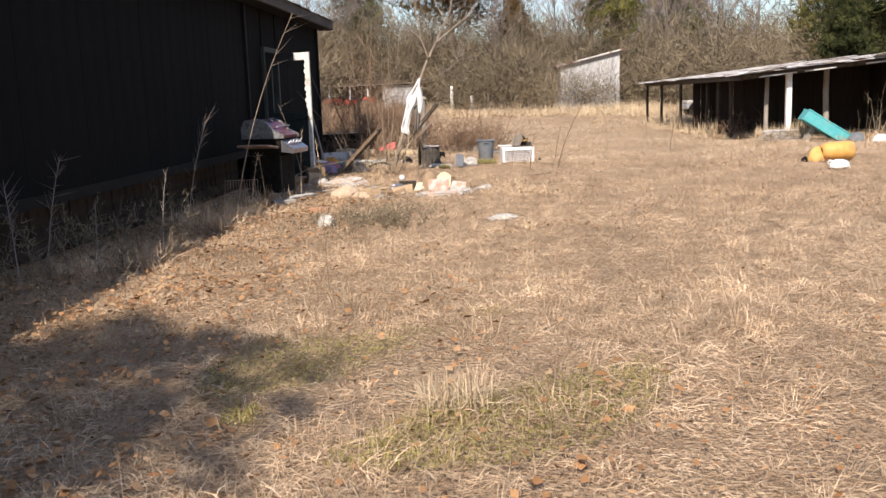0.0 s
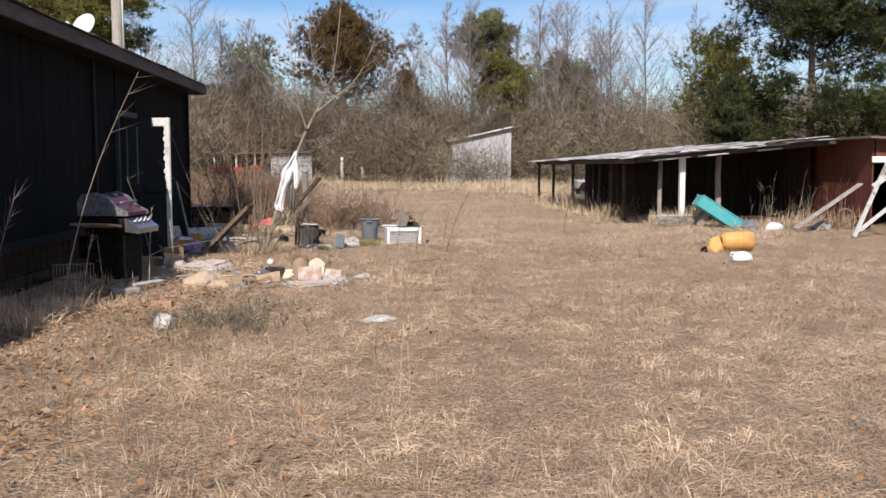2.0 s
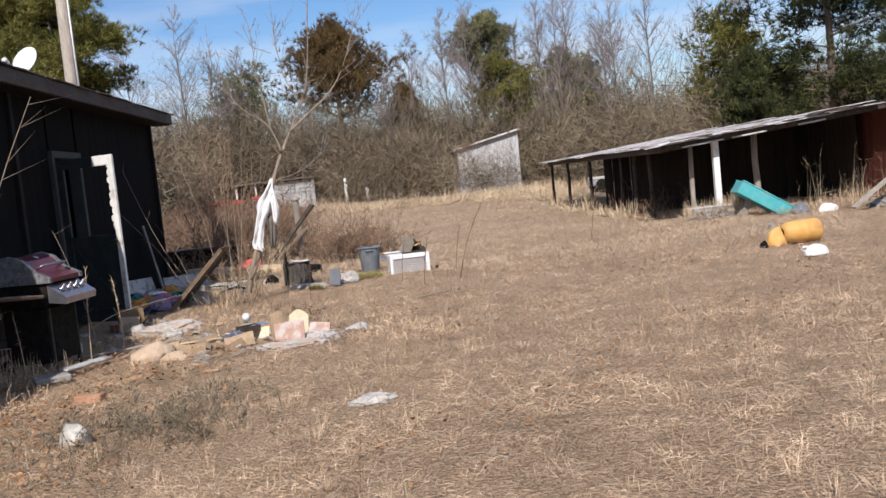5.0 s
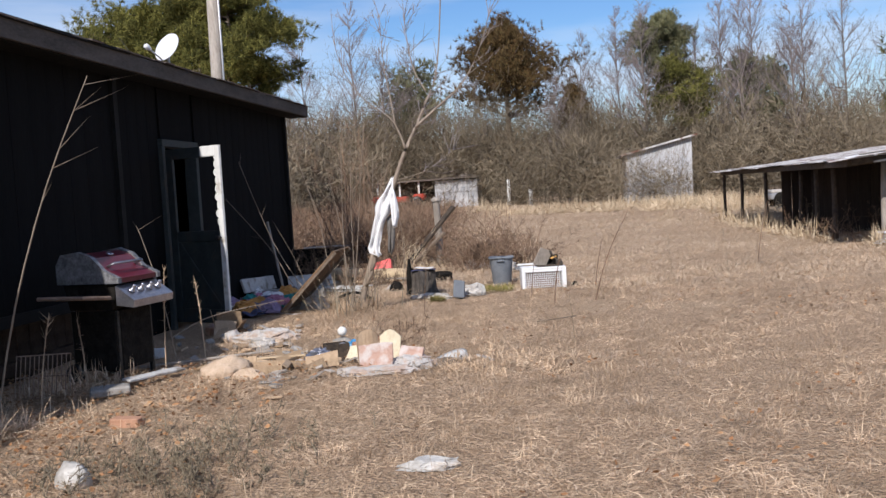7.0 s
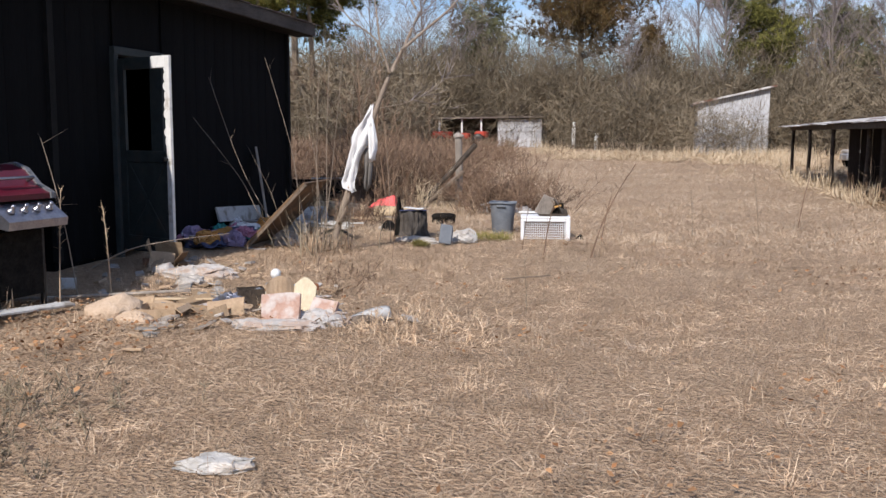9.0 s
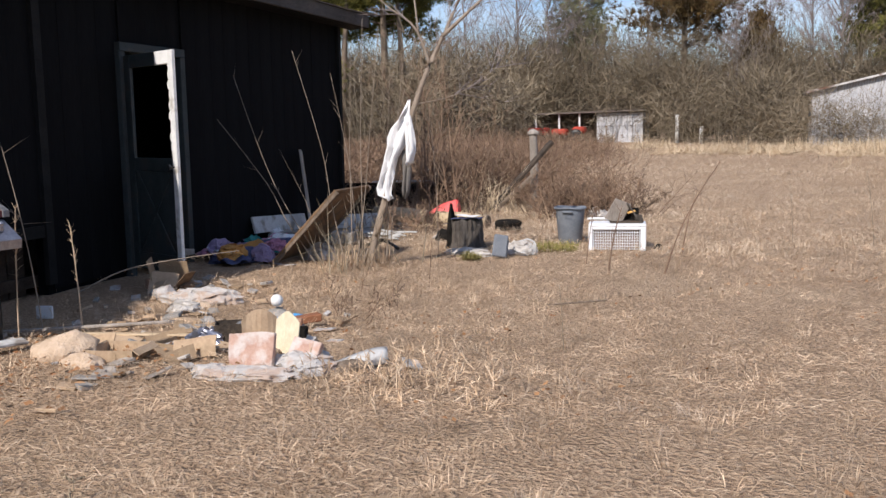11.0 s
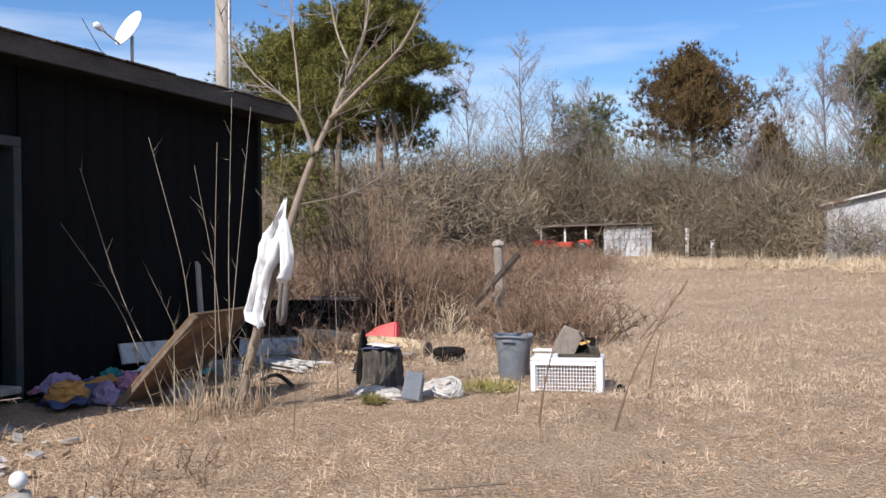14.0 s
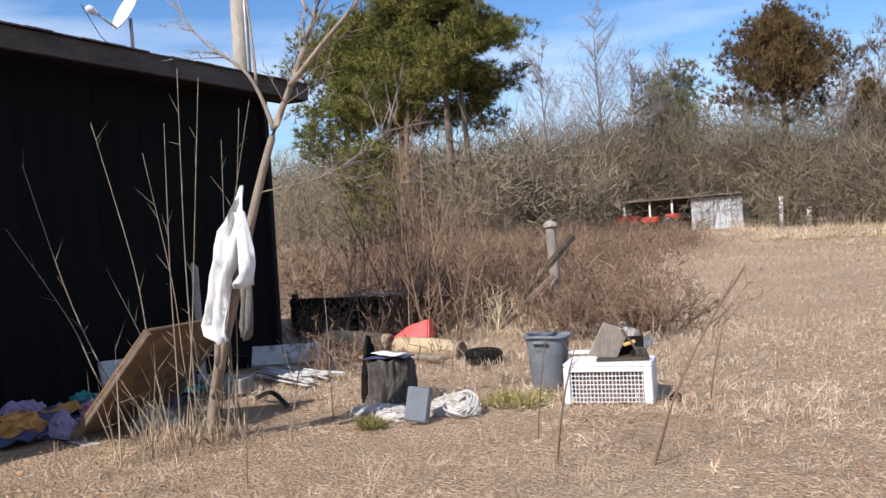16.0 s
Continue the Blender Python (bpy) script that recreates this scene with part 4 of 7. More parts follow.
def build_roof():
    roof = thing("roof_house", pose(0, 0, 0), "low-pitched dark shingled roof with a weathered fascia", "roof", kind="structure")
    ex, ridge, slope = -2.76, -6.9, 0.20
    for side in (0, 1):
        bm = bmesh.new()
        x0, x1 = (ex, ridge) if side == 0 else (ridge, 2 * ridge - ex)
        z0 = EAVE + 0.17 if side == 0 else EAVE + 0.17 + slope * abs(ridge - ex)
        z1 = EAVE + 0.17 + slope * abs(ridge - ex) if side == 0 else EAVE + 0.17
        ya, yb = H0 - 0.3, H1 + 0.42
        vs = [bm.verts.new(c) for c in ((x0, ya, z0), (x1, ya, z1), (x1, yb, z1), (x0, yb, z0), (x0, ya, z0 - 0.05), (x1, ya, z1 - 0.05), (x1, yb, z1 - 0.05), (x0, yb, z0 - 0.05))]
        for q in ((3, 2, 1, 0), (4, 5, 6, 7), (0, 1, 5, 4), (2, 3, 7, 6), (1, 2, 6, 5), (3, 0, 4, 7)):
            bm.faces.new([vs[k] for k in q])
        part("deck", bm, M_SHINGLE, roof)
    part("fascia", bm_box((0.03, H1 - H0 + 0.7, 0.17), (ex + 0.016, (H0 + H1) / 2 + 0.06, EAVE + 0.075), bevel=0.005), M_FASCIA, roof, "weathered grey-brown fascia board")
    part("soffit", bm_box((0.28, H1 - H0 + 0.68, 0.015), (ex - 0.142, (H0 + H1) / 2 + 0.06, EAVE - 0.012)), M_TRIM_DARK, roof)
    part("drip_edge", bm_box((0.05, JOINT - H0, 0.03), (ex + 0.03, (H0 + JOINT) / 2 - 0.2, EAVE + 0.165), bevel=0.004), M_TRIM_DARK, roof)
    bm = bmesh.new()
    y = H0 - 0.3
    while y < H1 + 0.4:
        w = rng.uniform(0.22, 0.33)
        out = rng.uniform(0.0, 0.05)
        bm_box((0.34, w - 0.012, 0.012), (ex - 0.13 + out, y + w / 2, EAVE + 0.195 + 0.01 * rng.random()), Euler((0, radians(11), 0)).to_matrix(), bm=bm)
        y += w
    ob = part("shingle_edge", bm, M_SHINGLE, roof, "ragged shingle edge")


M_GREYMETAL = mat("dull_grey_metal", (0.32, 0.32, 0.33), (0.50, 0.50, 0.51), 8, 0.45, 0.1, metal=0.6)
build_roof()


def build_dish():
    z = EAVE + 0.09 + 0.20 * (5.0 - 2.76)
    ob = thing("satellite_dish", pose(-5.05, 20.50, z + 0.12), "pale grey satellite dish on a bent mast on the roof", "satellite dish")
    part("mast", bm_tube([(0, 0, -0.2), (0, 0, 0.35), (0.05, -0.06, 0.55)], 0.022, 8), M_GREYMETAL, ob)
    bm = bmesh.new()
    rings = []
    for k in range(7):
        r = 0.27 * k / 6
        rings.append([bm.verts.new((r * math.cos(a) * 0.9, r * math.sin(a), 0.45 * r * r)) for a in [2 * math.pi * j / 28 for j in range(28)]])
    for a, b in zip(rings, rings[1:]):
        for j in range(28):
            bm.faces.new((a[j], a[(j + 1) % 28], b[(j + 1) % 28], b[j])).smooth = True
    bmesh.ops.remove_doubles(bm, verts=bm.verts[:], dist=1e-5)
    bm.normal_update()
    bmesh.ops.solidify(bm, geom=bm.faces[:], thickness=0.012)
    tilt = Matrix.Translation((0.06, -0.10, 0.62)) @ Euler((radians(62), 0, radians(-20))).to_matrix().to_4x4()
    bmesh.ops.transform(bm, matrix=tilt, verts=bm.verts[:])
    part("reflector", bm, M_DISH, ob, "pale grey oval reflector")
    end = tilt @ Vector((-0.05, -0.22, 0.36))
    part("arm", bm_tube([tilt @ Vector((0, -0.26, 0.03)), end], 0.014, 6), M_GREYMETAL, ob)
    hd = bm_lathe([(0.03, -0.06), (0.045, 0.0), (0.045, 0.05), (0.02, 0.07)], 12)
    bmesh.ops.transform(hd, matrix=Matrix.Translation(end) @ tilt.to_3x3().to_4x4(), verts=hd.verts[:])
    part("receiver_head", hd, M_DISH, ob)
    part("cable", bm_tube([(0.0, 0, 0.02), (-0.3, 0.0, 0.25), (-0.6, 0.1, 0.45), (-0.9, 0.1, 0.9)], 0.006, 5), M_DARKMETAL, ob)


M_DISH = mat("dull_white_plastic_coat", (0.62, 0.62, 0.63), (0.75, 0.75, 0.76), 6, 0.5, 0.1)
build_dish()
pole = thing("utility_pole", pose(-4.94, 22.45, 0), "grey wooden utility pole behind the house", "pole")
part("shaft", bm_tube([(0, 0, -0.3), (0, 0, 4), (0.02, 0, 9)], [0.135, 0.12, 0.10], 12), M_GREYWOOD, pole)
part("conduit", bm_tube([(0.14, -0.04, 0.0), (0.135, -0.04, 4), (0.125, -0.04, 7)], 0.022, 8), M_GREYMETAL, pole)
part("service_cable", bm_tube([(0, 0, 8.3), (-1.5, -2, 6.2), (-2.4, -4.2, 4.6), (-2.8, -5.2, 4.0)], 0.012, 5), M_DARKMETAL, pole)


# ---- long shed and red barn ----
def build_barn():
    wx, fy, ry = 6.95, 24.2, 11.75            # west eave line, south front, red wall
    def roof_z(x):
        return 1.59 + 0.092 * (x - 7.0)
    shed = thing("long_shed", pose(0, 0, 0), "long low open-fronted shed with rusted roof and dark inside", "shed")
    # roof sheets, each with its own tilt, lapping a little
    y = 23.15
    k = 0
    sheet = bmesh.new()
    L = 5.1
    prof = [(i * 0.09, 0.012 * (i % 2)) for i in range(11)]
    va = [[sheet.verts.new((sx, py, pz)) for py, pz in prof] for sx in (0, L)]
    for i in range(10):
        sheet.faces.new((va[0][i], va[1][i], va[1][i + 1], va[0][i + 1]))
    sheet.normal_update()
    bmesh.ops.solidify(sheet, geom=sheet.faces[:], thickness=0.006)
    me = bpy.data.meshes.new("roof_sheet")
    sheet.to_mesh(me)
    sheet.free()
    me.materials.append(M_ROOFTIN)
    while y < 38.2:
        ob = new("roof_sheet", me)
        ob.parent = shed
        x = 6.62 - 0.012 * (y - 23) + rng.uniform(-0.12, 0.10)
        ob.location = (x, y, roof_z(x) + 0.05 + rng.uniform(-0.015, 0.035) + 0.004 * (k % 2))
        ob.rotation_euler = (rng.uniform(-0.01, 0.01), -math.atan(0.092) + rng.uniform(-0.012, 0.008), rng.uniform(-0.004, 0.004))
        y += 0.84
        k += 1
    part("eave_beam", bm_box((0.07, 14.6, 0.12), (6.72, 30.6, roof_z(6.72) - 0.03), bevel=0.008, rough=0.006, cuts=2), M_DARKWOOD, shed)
    for ra, rb, mm in (((6.75, 23.25, 1.55), (11.6, 23.2, 1.99), M_DARKWOOD),):
        m4, L2 = board_between(ra, rb, 0.1, 0.04)
        bm = bm_box((L2, 0.03, 0.09 if mm is M_DARKWOOD else 0.035), bevel=0.006)
        bmesh.ops.transform(bm, matrix=m4, verts=bm.verts[:])
        part("rake_board", bm, mm, shed)
    for k in range(16):
        f0 = k / 16.0 + rng.uniform(-0.01, 0.01)
        x = 6.7 + 4.7 * f0
        Ls = rng.uniform(0.35, 0.95)
        bm = bm_box((Ls, rng.uniform(0.10, 0.34), 0.006), (0, 0, 0), bevel=0.0015, rough=0.012, cuts=3)
        bmesh.ops.transform(bm, matrix=Matrix.Translation((x, 23.12 + rng.uniform(-0.10, 0.06), roof_z(x) + 0.075 + rng.uniform(-0.02, 0.03))) @ Euler((rng.uniform(-0.35, 0.25), -math.atan(0.092) + rng.uniform(-0.05, 0.03), rng.uniform(-0.05, 0.05))).to_matrix().to_4x4(), verts=bm.verts[:])
        part("torn_sheet", bm, M_TORNTIN if k % 3 else M_ROOFTIN, shed, "torn bright strip of roof tin")
    for x, L4 in ((7.55, 0.9), (8.55, 0.75), (9.9, 0.6)):
        bm = bm_box((L4, 0.02, 0.035), (0, 0, 0), bevel=0.004, rough=0.006, cuts=3)
        bmesh.ops.transform(bm, matrix=Matrix.Translation((x, 23.16, roof_z(x) - 0.055)) @ Matrix.Rotation(-math.atan(0.10), 4, 'Y'), verts=bm.verts[:])
        part("lath_strip", bm, M_GATE, shed, "pale strip under the eave")
    for k in range(9):
        yy = 23.8 + 1.75 * k
        bm = bm_box((5.0, 0.05, 0.10), (0, 0, 0), bevel=0.006)
        bmesh.ops.transform(bm, matrix=Matrix.Translation((9.2, yy, roof_z(9.2) - 0.05)) @ Matrix.Rotation(-math.atan(0.092), 4, 'Y'), verts=bm.verts[:])
        part("rafter", bm, M_DARKWOOD, shed)
    # posts
    def post(x, y, r, material, label, lean=0.0, wob=0.015):
        top = roof_z(x) - 0.03
        pts = [(x + lean * f + rng.uniform(-wob, wob), y + rng.uniform(-wob, wob), -0.1 + (top + 0.1) * f) for f in (0, 0.33, 0.66, 1)]
        part("post", bm_tube(pts, [r * 1.08, r, r * 0.97, r * 0.95], 8), material, shed, label)
    part("post", bm_box((0.13, 0.13, 1.70), (7.93, 23.55, 0.79), bevel=0.008), M_WHITEPAINT, shed, "white painted square post")
    post(7.52, 23.95, 0.055, M_GREYWOOD, "pale weathered log post")
    post(9.12, 24.4, 0.075, M_GREYWOOD, "rough pale log post", 0.0, 0.012)
    for px, py in ((6.72, 37.4), (6.78, 34.6), (6.75, 31.0)):
        post(px, py, 0.05, M_DARKWOOD, "thin dark post")
    # boards closing the enclosed part's west side and back, shade put into their colour
    bm0 = bm_box((0.03, 0.24, 1.0), (0, 0, 0.5), bevel=0.005)
    plank = bpy.data.meshes.new("wall_plank")
    bm0.to_mesh(plank)
    bm0.free()
    plank.materials.append(M_BARNSHADE)
    def planks(x0, y0, x1, y1, h):
        L3 = math.hypot(x1 - x0, y1 - y0)
        n = int(L3 / 0.25)
        for i in range(n):
            f = (i + 0.5) / n
            ob = new("wall_plank", plank)
            ob.parent = shed
            ob.location = (x0 + (x1 - x0) * f, y0 + (y1 - y0) * f, rng.uniform(-0.05, 0.0))
            ob.rotation_euler = (0, 0, math.atan2(y1 - y0, x1 - x0) - math.pi / 2)
            ob.scale = (1, 1, h(x0 + (x1 - x0) * f) * rng.uniform(0.97, 1.0))
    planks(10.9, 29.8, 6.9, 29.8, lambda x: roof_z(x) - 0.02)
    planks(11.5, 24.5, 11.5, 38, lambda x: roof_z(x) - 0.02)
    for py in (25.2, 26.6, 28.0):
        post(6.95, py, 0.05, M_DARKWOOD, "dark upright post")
    # added inner partition, coloured dark so that the inside stays dark
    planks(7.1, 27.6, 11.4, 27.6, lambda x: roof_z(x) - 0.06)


build_barn()




def build_red_barn():
    barn = thing("red_barn", pose(0, 0, 0), "faded red board barn with an open doorway and white trim", "barn")
    x0, x1, y0, y1 = 11.75, 17.5, 21.9, 33.0
    def ztop(x):
        return 2.05 - 0.05 * (x - x0)
    bmw = bm_box((0.035, 0.22, 1.0), (0, 0, 0.5), bevel=0.005)
    me = bpy.data.meshes.new("barn_board")
    bmw.to_mesh(me)
    bmw.free()
    me.materials.append(M_REDBARN)
    def boards(xa, ya, xb, yb, z0, zf):
        L = math.hypot(xb - xa, yb - ya)
        n = max(1, int(L / 0.23))
        for i in range(n):
            f = (i + 0.5) / n
            x, y = xa + (xb - xa) * f, ya + (yb - ya) * f
            ob = new("barn_board", me)
            ob.parent = barn
            ob.location = (x, y, z0)
            ob.rotation_euler = (0, 0, math.atan2(yb - ya, xb - xa) - math.pi / 2)
            ob.scale = (1, L / n / 0.223, zf(x) - z0)
    boards(x0, y1, x0, y0, -0.05, ztop)
    boards(x0 + 0.05, y0, x1, y0, 1.62, ztop)
    boards(x0 + 2.6, y0, x1, y0, -0.05, lambda x: 1.60)
    boards(x0, y1, x1, y1, -0.05, ztop)
    boards(x1, y1, x1, y0, -0.05, ztop)
    part("lintel", bm_box((2.7, 0.05, 0.14), (x0 + 1.3, y0 - 0.04, 1.56), bevel=0.008), M_WHITEPAINT, barn, "peeling white lintel board")
    part("door_post", bm_box((0.10, 0.10, 1.6), (x0 + 0.55, y0 - 0.06, 0.75), bevel=0.008), M_GREYWOOD, barn)
    part("door_post", bm_box((0.09, 0.09, 1.6), (x0 + 1.5, y0 - 0.06, 0.75), bevel=0.008), M_GREYWOOD, barn)
    bm = bmesh.new()
    vs = [bm.verts.new(c) for c in ((x0 - 0.25, y0 - 0.35, ztop(x0) + 0.03), (x1 + 0.3, y0 - 0.35, ztop(x1) + 0.03), (x1 + 0.3, y1 + 0.3, ztop(x1) + 0.03), (x0 - 0.25, y1 + 0.3, ztop(x0) + 0.03))]
    bm.faces.new(vs)
    bm.normal_update()
    bmesh.ops.solidify(bm, geom=bm.faces[:], thickness=0.05)
    part("roof", bm, M_SHINGLE, barn)
    # broken white gate leaning in the doorway
    gate = thing("broken_gate", pose(10.2, 19.6, 0), "broken white board gate leaning by the red barn", "gate")
    for a, b, w in (((0.0, 0, 0.0), (0.9, 0.5, 1.5), 0.09), ((0.15, 0.1, 0.12), (1.5, 0.6, 0.95), 0.08), ((1.0, 0.5, 0.0), (1.1, 0.7, 1.55), 0.08), ((0.5, 0.3, 1.0), (1.4, 0.6, 1.5), 0.10)):
        m4, L = board_between(a, b, w, 0.03)
        bm = bm_box((L, w, 0.028), bevel=0.005)
        bmesh.ops.transform(bm, matrix=m4 @ Matrix.Rotation(1.2, 4, 'X'), verts=bm.verts[:])
        part("board", bm, M_GATE, gate)
    m4, L = board_between((9.7, 21.2, 0.06), (11.4, 21.75, 1.02), 0.14, 0.04)
    bm = bm_box((L, 0.14, 0.035), bevel=0.005)
    solo("leaning_plank", bm, M_GREYWOOD, m4, "pale weathered plank leaning against the red barn", "plank")


build_red_barn()


# ---- far sheds ----
def build_far_sheds():
    tin = thing("white_shed", pose(4.68, 56.5, gz(6.4, 56.5) - 0.05), "weathered white board shed with a slanting roof", "shed")
    w, d, hl, hr = 3.42, 4.5, 2.72, 3.52
    bm0 = bm_box((0.29, 0.04, 1.0), (0, 0, 0.5), bevel=0.004)
    me = bpy.data.meshes.new("board")
    bm0.to_mesh(me)
    bm0.free()
    me.materials.append(M_TIN)
    n = 14
    for i in range(n):
        f = (i + 0.5) / n
        for yy in (0, d):
            ob = new("board", me)
            ob.parent = tin
            ob.location, ob.scale = (w * f, yy, -0.1), (w / n / 0.3, 1, hl + (hr - hl) * f + 0.1)
        for xx, hh in ((0, hl), (w, hr)):
            ob = new("board", me)
            ob.parent = tin
            ob.location, ob.scale, ob.rotation_euler = (xx, d * f, -0.1), (d / n / 0.3, 1, hh + 0.1), (0, 0, math.pi / 2)
    bm = bmesh.new()
    bm.faces.new([bm.verts.new(c) for c in ((-0.3, -0.3, hl), (w + 0.3, -0.3, hr + 0.1), (w + 0.3, d + 0.3, hr + 0.1), (-0.3, d + 0.3, hl))])
    bm.normal_update()
    bmesh.ops.solidify(bm, geom=bm.faces[:], thickness=0.09)
    part("roof", bm, M_ROOFTIN, tin)
    sh = thing("carport_shed", pose(-6.72, 62.5, gz(-6, 62.5) - 0.05), "small white shed with a grey roof and an open carport", "shed")
    bm0 = bm_box((0.28, 0.05, 1.70), (0, 0, 0.85), bevel=0.004)
    wall_me = bpy.data.meshes.new("wall_board")
    bm0.to_mesh(wall_me)
    bm0.free()
    wall_me.materials.append(M_TIN)
    for i in range(9):
        ob = new("wall_board", wall_me)
        ob.parent, ob.location = sh, (0.15 + 0.295 * i, 0.01 * (i % 2), 0)
    part("wall", bm_box((2.62, 2.9, 1.72), (1.33, 1.5, 0.86)), M_TIN, sh)
    part("roof", bm_box((6.5, 3.6, 0.09), (-0.55, 1.5, 1.80), Euler((0, radians(-1), 0)).to_matrix()), M_SHINGLE, sh)
    bm = bmesh.new()
    vs = [bm.verts.new(c) for c in ((-2.3, 3, 1.9), (3.0, 3, 1.9), (3.0, 8, 2.0), (-2.3, 8, 2.0), (-1.4, 5.4, 3.0), (2.2, 5.4, 3.0))]
    for q in ((0, 1, 5, 4), (1, 2, 5), (2, 3, 4, 5), (3, 0, 4)):
        bm.faces.new([vs[k] for k in q])
    part("house_roof", bm, M_SHINGLE, sh)
    for px in (-3.6, -2.2, -1.0):
        part("post", bm_box((0.1, 0.1, 1.78), (px, 0, 0.88)), M_WHITEPAINT, sh)
    tr = thing("tractor", pose(-10.1, 61.9, gz(-9, 62)), "red farm machine parked under the carport", "tractor")
    part("hood", bm_box((1.2, 0.8, 0.42), (0.1, 0, 0.62), bevel=0.10), M_REDPAINT, tr)
    part("body", bm_box((0.9, 0.9, 0.36), (1.35, 0, 0.56), bevel=0.10), M_REDPAINT, tr)
    part("fender", bm_box((0.7, 1.1, 0.40), (2.5, 0, 0.66), bevel=0.12), M_REDPAINT, tr)
    for wx, wr in ((0.1, 0.28), (2.4, 0.36)):
        for wy in (-0.6, 0.6):
            bm = bm_lathe([(wr * 0.5, -0.12), (wr, -0.12), (wr, 0.12), (wr * 0.5, 0.12)], 18)
            bmesh.ops.transform(bm, matrix=Matrix.Translation((wx, wy, wr)) @ Matrix.Rotation(math.pi / 2, 4, 'X'), verts=bm.verts[:])
            part("wheel", bm, M_DARKMETAL, tr)
    for px, ph in ((-2.1, 1.55), (-0.8, 0.95)):
        solo("fence_post", bm_tube([(0, 0, -0.1), (0.02, 0, ph)], [0.11, 0.10], 8), M_WHITEPAINT, pose(px, 61.6, gz(px, 61.6)), "white post at the woods' edge", "post", "white posts")


M_REDPAINT = mat("red_paint", (0.34, 0.04, 0.025), (0.46, 0.075, 0.045), 3, 0.5, 0.1)
build_far_sheds()


# ---- more materials ----
M_CLOTH = mat("white_cotton", (0.70, 0.69, 0.68), (0.80, 0.80, 0.80), 8, 0.9, 0.3, fine=150)
M_CLOTHDARK = mat("grey_cotton", (0.10, 0.09, 0.085), (0.18, 0.165, 0.15), 8, 0.95, 0.3)
M_BIN = mat("grey_bin_plastic", (0.13, 0.145, 0.165), (0.20, 0.215, 0.235), 7, 0.55, 0.15, stain=(0.28, 0.27, 0.25), stain_scale=6, stain_at=0.66)
M_WHITEPLASTIC = mat("white_plastic", (0.70, 0.70, 0.71), (0.80, 0.80, 0.81), 5, 0.45, 0.1, stain=(0.50, 0.47, 0.42), stain_scale=7, stain_at=0.66)
M_GRILLRED = mat("maroon_enamel", (0.075, 0.006, 0.015), (0.13, 0.013, 0.026), 4, 0.30, 0.06, spec=0.5)
M_GRILLGREY = mat("worn_cast_aluminium", (0.10, 0.10, 0.105), (0.32, 0.32, 0.33), 22, 0.5, 0.4, metal=0.4)
M_CHROME = mat("tarnished_chrome", (0.26, 0.26, 0.29), (0.46, 0.46, 0.51), 9, 0.34, 0.1, metal=0.9)
M_RUSTSHELF = mat("rusty_shelf", (0.16, 0.10, 0.07), (0.34, 0.25, 0.19), 9, 0.8, 0.4)
M_CARD = mat("tan_cardboard", (0.34, 0.235, 0.15), (0.49, 0.36, 0.24), 6, 0.85, 0.25, stain=(0.24, 0.17, 0.10), stain_scale=5, stain_at=0.62)
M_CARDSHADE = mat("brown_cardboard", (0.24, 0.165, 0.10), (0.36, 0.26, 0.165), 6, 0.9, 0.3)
M_FOAM = mat("white_foam", (0.36, 0.335, 0.31), (0.56, 0.535, 0.515), 11, 0.9, 0.5, stain=(0.42, 0.325, 0.265), stain_scale=9, stain_at=0.52)
M_PINK = mat("pink_plaster_board", (0.36, 0.215, 0.165), (0.52, 0.36, 0.29), 9, 0.9, 0.6, stain=(0.56, 0.49, 0.45), stain_scale=11, stain_at=0.5)
M_CREAM = mat("cream_card_inside", (0.60, 0.51, 0.36), (0.78, 0.70, 0.53), 7, 0.9, 0.25)
M_BAGWHITE = mat("cloudy_white_plastic_bag", (0.34, 0.315, 0.28), (0.58, 0.565, 0.54), 9, 0.38, 0.5, spec=0.5, stain=(0.50, 0.42, 0.34), stain_scale=9, stain_at=0.6)
M_WOOL = mat("tan_insulation_wool", (0.44, 0.32, 0.22), (0.60, 0.46, 0.34), 14, 0.95, 0.9)
M_BRICK = mat("orange_brick", (0.32, 0.165, 0.10), (0.46, 0.27, 0.18), 12, 0.9, 0.4, vary=0.12)
M_CONC = mat("grey_concrete", (0.20, 0.185, 0.165), (0.36, 0.335, 0.305), 10, 0.95, 0.5)
M_BLUE = mat("blue_plastic", (0.04, 0.20, 0.42), (0.08, 0.32, 0.58), 8, 0.5, 0.2)
M_TEAL = mat("teal_plastic", (0.055, 0.33, 0.36), (0.10, 0.45, 0.47), 3, 0.5, 0.15, stain=(0.16, 0.34, 0.34), stain_scale=3)
M_YELLOW = mat("faded_yellow_plastic", (0.58, 0.30, 0.075), (0.70, 0.42, 0.15), 4, 0.55, 0.15, stain=(0.46, 0.24, 0.09), stain_scale=4)
M_SOOT = mat("charred_black", (0.007, 0.0065, 0.006), (0.024, 0.021, 0.018), 14, 0.95, 0.7, spec=0.08)
M_RED = mat("red_plastic", (0.66, 0.07, 0.07), (0.80, 0.13, 0.12), 5, 0.5, 0.2)
M_BALL = mat("dirty_white_ball", (0.62, 0.61, 0.58), (0.78, 0.77, 0.74), 10, 0.7, 0.15)
M_FILM = mat("cloudy_plastic_film", (0.34, 0.305, 0.265), (0.54, 0.505, 0.47), 9, 0.35, 0.5, spec=0.5)
M_LAV = mat("lavender_cloth", (0.26, 0.19, 0.30), (0.42, 0.33, 0.46), 7, 0.95, 0.4)
M_NAVY = mat("navy_cloth", (0.035, 0.04, 0.085), (0.10, 0.11, 0.20), 7, 0.95, 0.4)
